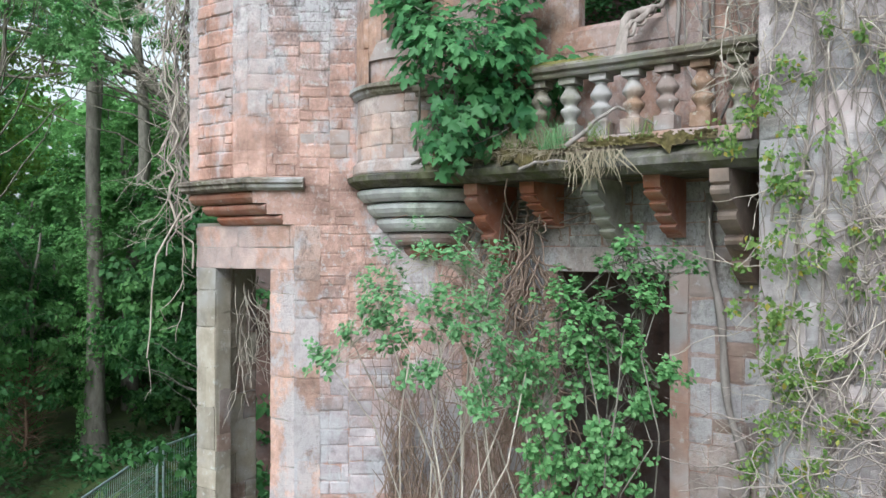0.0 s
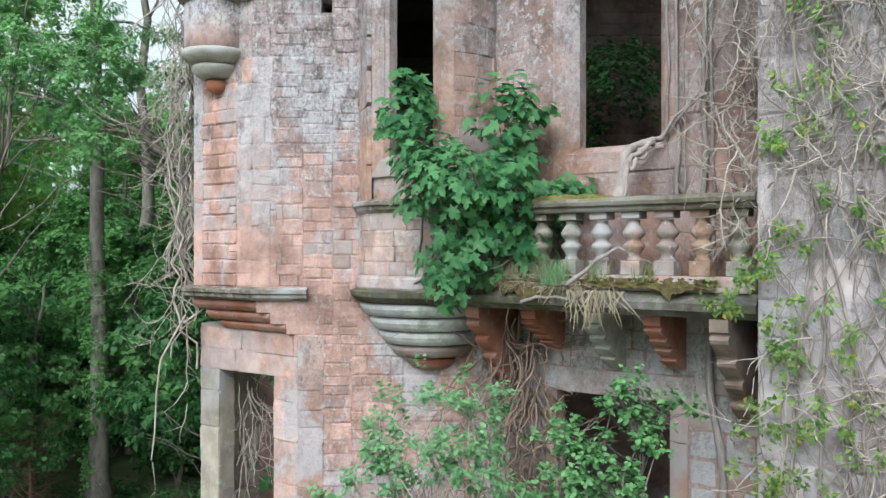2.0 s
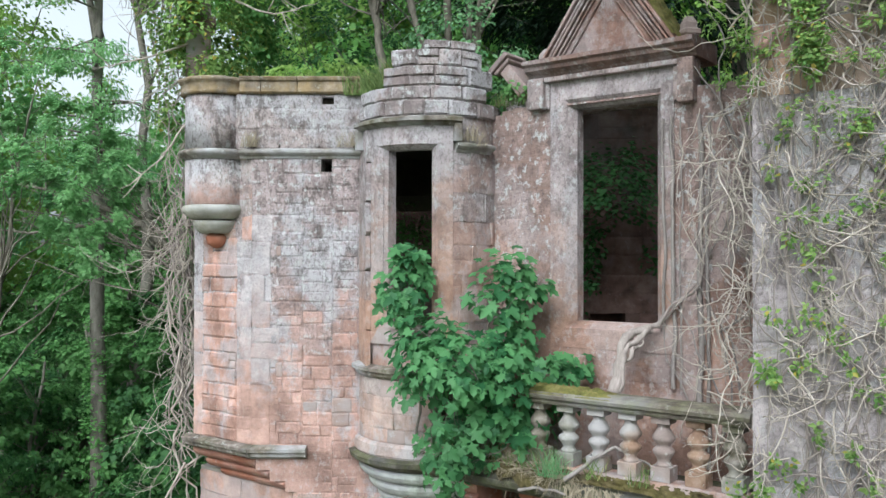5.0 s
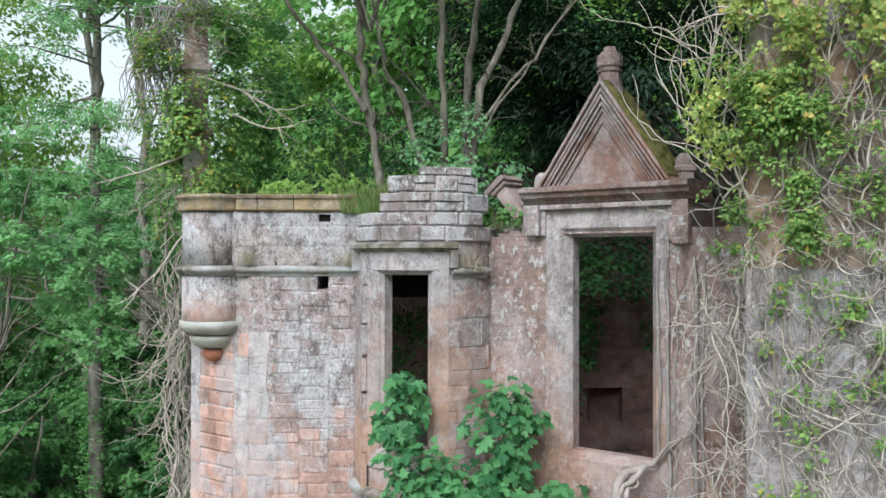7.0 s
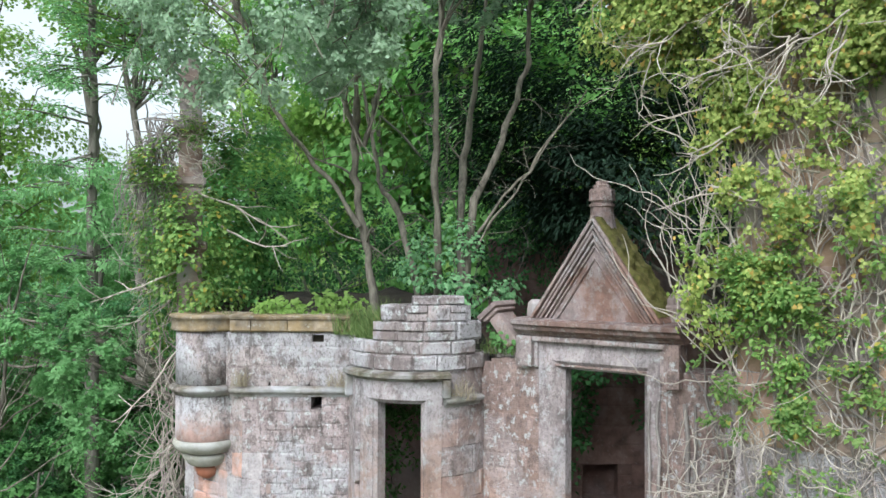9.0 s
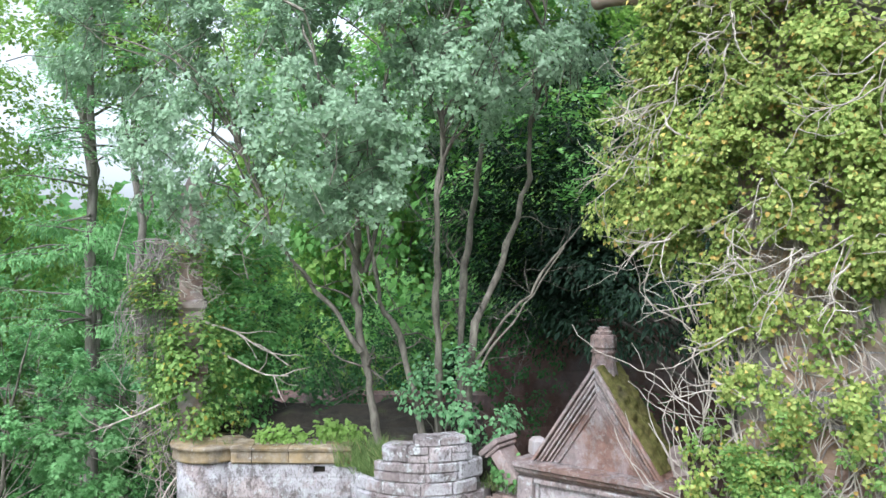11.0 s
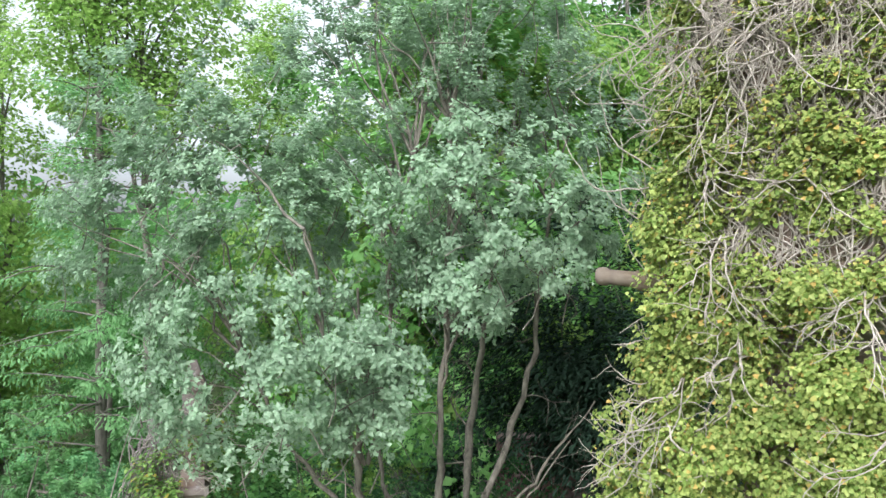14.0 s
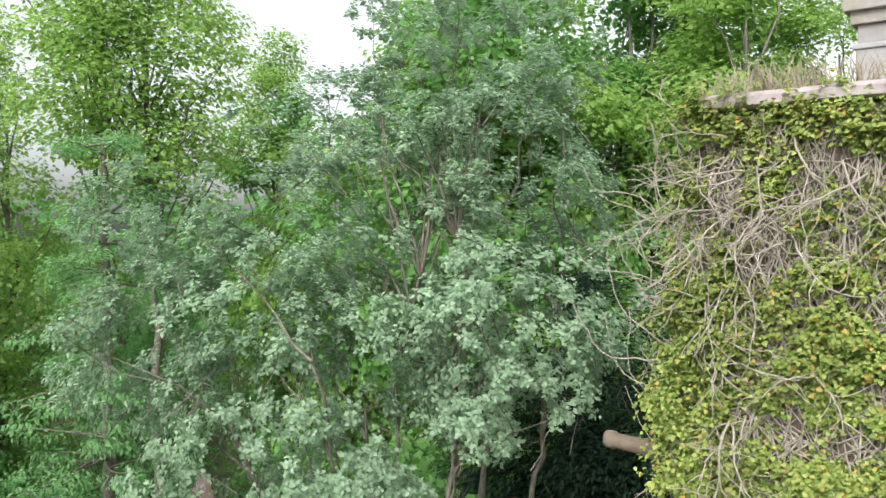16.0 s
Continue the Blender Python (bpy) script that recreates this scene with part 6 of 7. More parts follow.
elder(65, (0.1, 7.3, ground_height(0.1, 7.3)),
      [((-0.42, 6.7, 4.4), (0.2, 0.2, 0.2), 9), ((-0.08, 6.75, 4.55), (0.16, 0.2, 0.16), 8), ((0.2, 6.8, 4.45), (0.2, 0.2, 0.16), 8), ((0.42, 6.8, 4.38), (0.14, 0.2, 0.2), 7), ((-0.5, 6.65, 4.15), (0.24, 0.2, 0.16), 12), ((-0.1, 6.7, 4.15), (0.3, 0.2, 0.12), 14), ((0.3, 6.8, 4.1), (0.26, 0.2, 0.18), 13), ((0.12, 6.75, 3.92), (0.24, 0.2, 0.1), 9), ((-0.42, 6.65, 3.92), (0.18, 0.2, 0.16), 10), ((-0.73, 6.6, 3.9), (0.08, 0.1, 0.1), 3), ((-0.9, 6.6, 3.7), (0.18, 0.15, 0.07), 7), ((-0.12, 6.7, 3.58), (0.26, 0.2, 0.1), 8), ((0.24, 6.8, 3.36), (0.2, 0.2, 0.16), 10), ((0.5, 6.85, 3.66), (0.24, 0.2, 0.2), 15), ((0.56, 6.9, 3.38), (0.14, 0.2, 0.18), 7), ((0.74, 6.9, 3.6), (0.16, 0.2, 0.16), 7)],
      LEAF_BUSH, 0.058, 3, 7, "light green elder bush with bare lower stems before the wall", VINE)
elder(66, (1.2, 7.1, ground_height(1.2, 7.1)),
      [((1.42, 6.9, 4.56), (0.2, 0.16, 0.16), 6), ((1.62, 6.9, 4.6), (0.12, 0.1, 0.2), 3), ((1.85, 6.85, 4.45), (0.2, 0.16, 0.16), 6), ((1.55, 6.9, 4.38), (0.2, 0.2, 0.14), 7), ((1.08, 6.9, 4.2), (0.26, 0.2, 0.2), 14), ((1.22, 6.9, 3.95), (0.28, 0.2, 0.16), 13), ((1.62, 6.85, 4.2), (0.2, 0.15, 0.1), 6), ((1.62, 6.85, 3.95), (0.14, 0.14, 0.14), 5), ((0.95, 6.9, 3.72), (0.22, 0.2, 0.18), 11), ((1.25, 6.9, 3.72), (0.24, 0.2, 0.14), 11), ((1.5, 6.8, 3.66), (0.22, 0.2, 0.16), 12), ((1.76, 6.8, 3.55), (0.18, 0.16, 0.12), 8), ((1.6, 6.85, 3.32), (0.2, 0.2, 0.14), 9), ((1.15, 6.9, 3.45), (0.24, 0.2, 0.16), 9), ((0.8, 6.85, 3.35), (0.2, 0.2, 0.2), 10), ((0.85, 6.8, 3.0), (0.24, 0.2, 0.24), 14), ((1.3, 6.75, 3.14), (0.2, 0.2, 0.18), 11), ((1.4, 6.75, 2.85), (0.2, 0.2, 0.2), 12), ((1.1, 6.75, 2.8), (0.26, 0.2, 0.2), 14), ((0.85, 6.75, 2.6), (0.26, 0.2, 0.24), 14), ((1.3, 6.7, 2.45), (0.3, 0.25, 0.24), 16), ((1.0, 6.7, 2.2), (0.4, 0.25, 0.24), 16)],
      LEAF_ELDER, 0.07, 3, 7, "dense green elder bush standing in the lower opening", BARK)
roof_tree(53, [[(-7.9, 13.8, -0.9, 0.12), (-7.7, 13.7, 4.0, 0.1), (-7.2, 13.5, 7.0, 0.08), (-6.8, 13.2, 9.0, 0.04), (-6.4, 13.0, 10.2, 0.015)]],
          [((-6.2, 13.0, 8.8), (1.2, 1.1, 1.1), 120), ((-4.9, 12.5, 7.6), (0.7, 0.7, 0.6), 30), ((-7.2, 13.4, 10.2), (1.1, 1.0, 1.0), 80), ((-5.4, 12.6, 8.6), (0.8, 0.8, 0.7), 45)], 80, "slender tree with soft green foliage beside the house", 0.1, 14, 0.02, LEAF_SOFT, "young_tree", "")
roof_tree(54, [[(-4.0, 16.8, -0.8, 0.3), (-4.1, 16.7, 4.0, 0.26), (-4.5, 16.5, 6.3, 0.2), (-5.1, 16.3, 7.3, 0.15), (-5.9, 16.1, 8.0, 0.1), (-7.2, 16.0, 8.5, 0.06), (-8.8, 15.9, 8.9, 0.03)],
               [(-5.9, 16.1, 8.0, 0.08), (-6.6, 16.0, 8.1, 0.06), (-7.8, 15.9, 7.9, 0.045), (-9.4, 15.8, 8.0, 0.03)]],
          [((-7.0, 16.0, 8.75), (1.0, 0.7, 0.62), 60), ((-8.2, 15.9, 8.6), (0.9, 0.7, 0.7), 46), ((-5.9, 16.0, 8.9), (0.8, 0.7, 0.55), 40), ((-9.3, 15.9, 8.8), (0.7, 0.7, 0.9), 30), ((-8.6, 15.9, 7.7), (0.8, 0.6, 0.3), 14), ((-7.6, 15.9, 9.5), (1.1, 0.7, 0.4), 28)],
          60, "old oak with a low bough reaching out beside the house", 0.11, 26, 0.03, LEAF_OAK, "oak_tree", "")
for seed, p, ells, leaf, text in ((68, (-1.2, 9.15, 9.1), [((-1.15, 9.1, 9.4), (0.35, 0.15, 0.14), 26), ((-1.75, 9.15, 9.36), (0.4, 0.15, 0.08), 16)], LEAF_BRIGHT, "low bright green seedlings behind the parapet"),
                             (69, (0.2, 9.3, 9.1), [((0.1, 9.2, 9.9), (0.55, 0.3, 0.5), 36), ((0.55, 9.2, 9.5), (0.4, 0.3, 0.3), 18)], LEAF_BUSH, "young bush among the willow stems"),
                             # The next two carry shade-dark leaves; the second is added to fill the gap.
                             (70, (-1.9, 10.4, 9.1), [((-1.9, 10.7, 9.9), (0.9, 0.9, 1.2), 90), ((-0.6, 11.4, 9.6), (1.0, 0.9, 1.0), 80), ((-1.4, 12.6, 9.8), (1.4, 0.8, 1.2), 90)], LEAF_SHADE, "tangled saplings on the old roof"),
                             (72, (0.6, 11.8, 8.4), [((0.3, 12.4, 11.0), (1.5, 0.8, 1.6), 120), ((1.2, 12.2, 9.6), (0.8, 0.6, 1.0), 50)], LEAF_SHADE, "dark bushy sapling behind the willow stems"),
                             (73, (-0.8, 11.6, 5.2), [((-0.75, 11.6, 7.5), (0.9, 0.5, 1.3), 90)], LEAF_UNDER, "dark sapling inside the roofless bay"),
                             (71, (0.9, 8.7, 8.95), [((0.85, 8.6, 9.1), (0.25, 0.2, 0.2), 12)], LEAF_WOOD, "small bush on the broken wall head")):
    shrub("roof_bush", seed, p, ells, leaf, 0.06, "oval", 22, 0.13, text, 4, 0.012)


# ---- ivy and vines ----
def on_face(line, rng, u, z, steps, step, lean, o=0.03, wander=0.5):
    """A stem creeping over a wall face, with a heading that wanders."""
    pts, a = [], math.pi / 2 + lean
    for i in range(steps):
        pts.append(line.at(u, o + 0.015 * math.sin(i * 1.1 + u * 9), z))
        a += rng.normal() * wander
        a += (math.pi / 2 - a) * 0.12
        u, z = u + math.cos(a) * step, z + math.sin(a) * step
    return np.array(pts)


def wing_ivy():
    rng = np.random.default_rng(81)
    creepers, pale, spots, low, fine = [], [], [], [], []
    for i in range(350):
        u, z = rng.uniform(3.36, 5.1), rng.uniform(2.5, 9.8)
        k = rng.integers(10, 34)
        p = on_face(WING, rng, u, z, k, 0.11, rng.normal() * 0.6, 0.025 + rng.random() * 0.05, 0.4)
        creepers.append((p, np.linspace(rng.uniform(0.004, 0.011), 0.0025, k)))
    for i in range(10):
        u = rng.uniform(3.4, 5.0)
        p = on_face(WING, rng, u, 1.0, 60, 0.18, 0.0, 0.03, 0.08)
        creepers.append((p, np.linspace(0.014, 0.008, 60)))
    creepers = [q for q in creepers if min((Vector(v) - O2).dot(U) for v in q[0]) > 3.3]
    tw = np.array(N)
    for i in range(260):
        u, z = rng.uniform(3.3, 5.1), rng.uniform(1.6, 3.5) - 0.3 * rng.random()
        d = tw * rng.uniform(0.0, 0.4) + np.array(U) * rng.normal() * 0.5 + np.array([0, 0, rng.uniform(-1.0, 0.8)])
        creepers += forked(rng, WING.at(u, rng.uniform(0.05, 0.25), z), d, rng.uniform(0.4, 1.0), rng.uniform(0.004, 0.01), 0.55, 1)
    for i in range(190):
        u, z = rng.uniform(3.4, 5.0), rng.uniform(2.6, 9.3) if i % 3 else rng.uniform(2.6, 5.2)
        d = tw * rng.uniform(0.1, 0.6) + np.array(U) * rng.normal() * 0.8 + np.array([0, 0, rng.uniform(-1.0, 0.4)])
        pale += forked(rng, WING.at(u, 0.06, z), d, rng.uniform(0.35, 0.95), rng.uniform(0.003, 0.008), 0.55, 2)
        if rng.random() < 0.4:
            spots.append(pale[-1][0][-1])
    for i in range(210):
        # a curtain of bleached twigs over the corner between the two walls
        u, z = 3.0 + 1.5 * rng.random() ** 1.3, rng.uniform(6.0, 8.9)
        d = tw * rng.uniform(0.0, 0.5) + np.array(U) * (abs(rng.normal()) * 0.6 - 0.15) + np.array([0, 0, rng.uniform(-1.2, 0.1)])
        s = WING.at(u, rng.uniform(0.03, 0.2), z) if u > 3.36 else MAIN.at(u, rng.uniform(0.15, 0.9), z)
        pale += forked(rng, s, d, rng.uniform(0.3, 0.7), rng.uniform(0.004, 0.009), 0.65, 3)
    for i in range(130):
        low.append(WING.at(rng.uniform(3.38, 5.1), rng.uniform(0.05, 0.14), rng.uniform(2.8, 8.6)))
    for i in range(26):
        low.append(WING.at(rng.uniform(3.2, 3.9), rng.uniform(0.08, 0.3), rng.uniform(2.6, 5.6)))
    for u, z, w, k in ((3.45, 4.05, 0.18, 12), (3.65, 3.75, 0.2, 14), (3.55, 3.4, 0.16, 9), (3.35, 3.1, 0.16, 8), (3.6, 3.1, 0.1, 5), (3.2, 5.35, 0.14, 10), (3.35, 5.7, 0.16, 12), (3.5, 5.1, 0.12, 5), (3.75, 4.5, 0.12, 5), (3.1, 2.6, 0.16, 8)):
        low += [WING.at(u + w * rng.normal() * 0.6, rng.uniform(0.05, 0.2), z + w * rng.normal() * 0.35) for i in range((k + 1) // 2)]
    for i in range(60):
        low.append(WING.at(rng.uniform(3.5, 5.1), rng.uniform(0.06, 0.2), rng.uniform(7.6, 11.4)))
    for i in range(46):
        q = RETURN.at(rng.uniform(0.1, 1.0), rng.uniform(0.06, 0.25), rng.uniform(8.4, 12.8))
        low.append(q)
        fine.append((on_face(RETURN, rng, rng.uniform(0.1, 0.9), rng.uniform(7.5, 11.5), 14, 0.1, rng.normal() * 0.4, 0.04, 0.3), np.linspace(0.009, 0.003, 14)))
    # the heavy growth higher up: bulging cushions that stand off the wall, with gaps of bare stem between
    bush, thick = [], []
    heights, thickness = (8.6, 9.2, 9.6, 10.2, 10.8, 11.1, 11.45, 12.0, 13.0, 13.3, 14.7, 15.1, 15.5, 15.85), (-0.25, -0.08, -0.02, 0.02, 0.02, -0.15, 0.12, 0.2, 0.22, 0.16, 0.1, -0.2, 0.15, 0.4)
    for i in range(11000):
        u, z = rng.uniform(2.5, 5.3), rng.uniform(8.6, 15.86)
        edge = 3.05 if z < 11.2 else (2.6 if z < 12.8 else 2.62 + 0.25 * max(0.0, z - 15.5))
        coarse, fine_n = noise.noise((u * 1.7, z * 1.5, 5.0)), noise.noise((u * 3.6, z * 3.4, 8.0)) + 0.5 * noise.noise((u * 8, z * 8, 2.0))
        lump = coarse * 0.4 + fine_n * 0.7 + float(np.interp(z, heights, thickness)) - (0.3 * max(0.0, u - 3.7) if z < 11.2 else 0.0)
        if (lump < 0.12 and rng.random() > 0.07) or u < edge + 0.25 * fine_n + 0.1:
            continue
        stand = float(np.interp(z, (9.0, 10.2, 11.0, 11.6, 12.6, 13.2, 13.4), (0.06, 0.22, 0.1, 0.3, 0.4, 0.36, 0.34)))
        q = WING.at(u, stand * rng.random() ** 0.5 * (1 if z < 13.2 else 0) + (0.33 if z > 13.2 else 0.05) + 0.45 * min(0.8 if z < 15.3 else 0.15, lump) * rng.random() ** 1.5, z)
        (bush if z > 9.5 + 1.1 * rng.random() else low).append(q)
    bush += [WING.at(2.95 + 2.2 * rng.random() ** 2, rng.uniform(0.3, 0.46), rng.uniform(15.75, 16.02)) for i in range(55)]
    bush += [WING.at(rng.uniform(2.72, 3.2), rng.uniform(0.22, 0.55), rng.uniform(13.2, 13.75)) for i in range(70)]
    for cu, co, cz, ru, ro, rz, k in ((2.8, 0.3, 12.2, 0.5, 0.35, 0.5, 150), (2.7, 0.3, 11.7, 0.45, 0.35, 0.35, 110), (3.3, 0.2, 9.7, 0.35, 0.25, 0.55, 60)):
        for i in range(k):
            d = rng.normal(size=3)
            d *= (0.3 + 0.7 * rng.random() ** 0.5) / np.linalg.norm(d)
            if noise.noise((d[0] * 2.4 + cu, d[2] * 2.4 + cz, d[1] * 2)) > -0.12:
                bush.append(WING.at(cu + d[0] * ru, co + d[1] * ro, cz + d[2] * rz))
    # bleached branches in brooms: several from one knot, sweeping down and outward together
    knots = [(4.0, 15.5), (4.6, 15.4), (3.25, 15.7), (3.6, 15.1), (3.1, 14.9), (3.15, 14.3), (3.9, 14.2), (4.5, 14.5), (3.3, 13.7), (4.2, 13.4), (4.9, 13.9), (3.5, 12.9), (4.4, 12.6), (3.0, 12.7), (3.7, 12.0), (4.6, 11.7), (3.9, 11.4), (4.9, 12.9), (3.2, 14.6), (3.4, 13.3)]
    knots += [(3.1, 15.6), (3.3, 15.5), (3.0, 15.3), (3.75, 15.5), (3.85, 15.35)]
    knots += [(rng.uniform(2.8, 5.1), rng.uniform(11.5, 15.7)) for i in range(14)]
    for u, z in knots:
        main = np.array(U) * rng.uniform(-0.7, 0.15) + np.array([0, 0, rng.uniform(-1.0, -0.5)])
        for k in range(rng.integers(4, 8)):
            d = main + np.array(N) * rng.uniform(0.05, 0.45) + rng.normal(scale=0.28, size=3)
            s = WING.at(u + rng.normal() * 0.06, (0.42 if z > 13 else 0.5) + rng.uniform(-0.06, 0.08), z + rng.normal() * 0.06)
            thick += forked(rng, s, d, rng.uniform(0.35, 0.85), rng.uniform(0.004, 0.01), 0.55, 5)
    for i in range(60):
        z = rng.uniform(11.3, 15.9)
        d = np.array(U) * -1.0 + np.array([0, 0, rng.uniform(-0.7, 0.25)]) + rng.normal(scale=0.25, size=3)
        thick += forked(rng, O2 + U * rng.uniform(2.8, 3.1) + N * rng.uniform(1.0, 1.4) + Vector((0, 0, z)), d, rng.uniform(0.2, 0.55), 0.006, 0.5, 4)
    for i in range(7):
        thick += forked(rng, WING.at(rng.uniform(3.0, 3.7), 0.3, rng.uniform(10.3, 11.4)), np.array(U) * -1.0 + np.array([0, 0, rng.uniform(-0.35, 0.0)]), rng.uniform(0.35, 0.6), 0.008, 0.35, 4)
    for i in range(820):
        p = on_face(WING, rng, rng.uniform(3.0, 5.2), rng.uniform(9.0, 12.5) if i % 3 == 0 else rng.uniform(12.8, 15.4), 14, 0.1, rng.normal() * 0.7, 0.35 + 0.05 * rng.random() if i % 3 else 0.1, 0.35)
        p = p[(p[:, 2] > 13.2) & (p[:, 2] < 15.9)] if i % 3 else p[p[:, 2] < 13.1]
        if len(p) > 4:
            fine.append((p, np.linspace(rng.uniform(0.004, 0.011), 0.003, len(p))))
    ob = growth("ivy", tuple(WING.at(4.0, 0.1, ground_height(4, 6))), "old climbing ivy with bare twigs and yellow-green leaves", "climbing plant",
                [("creeper_mat", tube_arrays(creepers, 5), VINE_WALL, "grey stems clinging to the wall"), ("twigwork", tube_arrays(pale, 4), VINE, "pale curling bare twigs"), ("creeper_mat", tube_arrays(fine, 4), VINE, "bleached stems clinging to the parapet"), ("twigwork", tube_arrays(thick, 5), VINE, "bleached bare branches")],
                [("leaves", sprigs(rng, np.array(low), 4, 7, 0.13, 0.056, "small", np.array(WING.at(4.2, -2.5, 6)), 0.1, 0.45, (0.3, 0.8), 0.4), LEAF_IVY_GREEN, "loose tufts of green leaves"),
                 ("leaves", sprigs(rng, np.array(bush), 4, 6, 0.15, 0.046, "ivy", np.array(WING.at(4.2, -2.5, 11.5)), 0.25, 0.45, (0.35, 0.85), 0.4), LEAF_IVY, "dense yellow-green leaves")])


wing_ivy()


def wall_stems():
    """Thick woody stems up the main wall beside the window and a tangle over the inner corner of the wing."""
    rng = np.random.default_rng(82)
    thick, pale = [], []
    for u, r, z0 in ((2.285, 0.016, 6.75), (2.36, 0.02, 6.2), (2.62, 0.028, 5.5), (2.68, 0.018, 5.5), (2.44, 0.01, 6.2)):
        p = [MAIN.at(u + 0.05 * noise.noise((z * 0.9, u * 9, 0)) + 0.02 * noise.noise((z * 3.5, u * 9, 4)), 0.055 + 0.02 * noise.noise((z * 2, u * 5, 7)), z) for z in np.arange(z0, 8.7, 0.07)]
        thick.append((np.array(p), np.linspace(r, r * 0.7, len(p))))
    for i in range(20):
        u, z = rng.uniform(2.6, 3.3), rng.uniform(5.6, 8.6)
        thick.append((on_face(MAIN, rng, u, z, 12, 0.12, rng.normal() * 0.6, 0.04 + 0.3 * rng.random() * (u - 2.6), 0.25), np.linspace(rng.uniform(0.006, 0.014), 0.004, 12)))
    for i in range(80):
        u, z = rng.uniform(2.7, 3.6), rng.uniform(6.2, 8.7)
        o = rng.uniform(0.3, 1.0) * min(1, (u - 2.2) / 0.9)
        d = np.array(N) * 0.3 + np.array(U) * (rng.normal() * 0.6 + 0.35) + np.array([0, 0, rng.uniform(-1.0, 0.2)])
        pale += forked(rng, MAIN.at(u, o, z), d, rng.uniform(0.4, 0.9), rng.uniform(0.005, 0.009), 0.42, 3)
    def clear(q):
        return not any(v[0] < v[1] * 0.263 and v[2] < 8.9 for v in q[0])
    thick, pale = [q for q in thick[:5]] + [q for q in thick[5:] if clear(q)], [q for q in pale if clear(q)]
    growth("creeper", tuple(MAIN.at(2.6, 0.1, 5.42)), "bare woody creeper stems climbing beside the window", "climbing plant", [("stem", tube_arrays([q], 6), VINE_DARK, "") for q in thick] + [("twigwork", tube_arrays(pale, 4), VINE, "pale tangled twigs")], [])
    # the root that hangs over the sill
    rng = np.random.default_rng(83)
    paths = []
    for k, r in enumerate((0.042, 0.03, 0.018)):
        line = [(2.0 + 0.03 * k, 0.52, 6.2), (2.0 + 0.035 * k, 0.43, 6.44), (2.025 + 0.04 * k, 0.36, 6.6 - 0.03 * k), (2.08 + 0.03 * k, 0.25, 6.71 - 0.05 * k), (2.16, 0.15, 6.75 - 0.03 * k), (2.24, 0.09, 6.77), (2.4, 0.09, 6.955), (2.56, 0.11, 7.08), (2.64, 0.13, 7.19), (2.65, 0.12, 7.45), (2.58, 0.1, 7.68)][:11 if k < 2 else 7]
        t, tt = np.linspace(0, 1, len(line)), np.linspace(0, 1, 34)
        q = np.stack([np.interp(tt, t, np.array(line)[:, i]) for i in range(3)], 1)
        p = np.array([MAIN.at(*v) for v in q]) + rng.normal(scale=0.006, size=(34, 3)) + 0.014 * np.sin(tt[:, None] * (19 + 5 * k) + np.array([0, 2, 4]))
        paths.append((p, np.interp(tt, (0, 0.35, 0.48, 0.56, 1), (r, r * 0.95, r * 0.65, r * 0.32, r * 0.22)) * (1 + 0.1 * rng.normal(size=34))))
    growth("creeper_root", tuple(MAIN.at(1.65, 0.6, 6.17)), "gnarled grey root slung over the window sill to the handrail", "root", [("stem", tube_arrays([q], 8), VINE_WALL, "") for q in paths], [])


wall_stems()


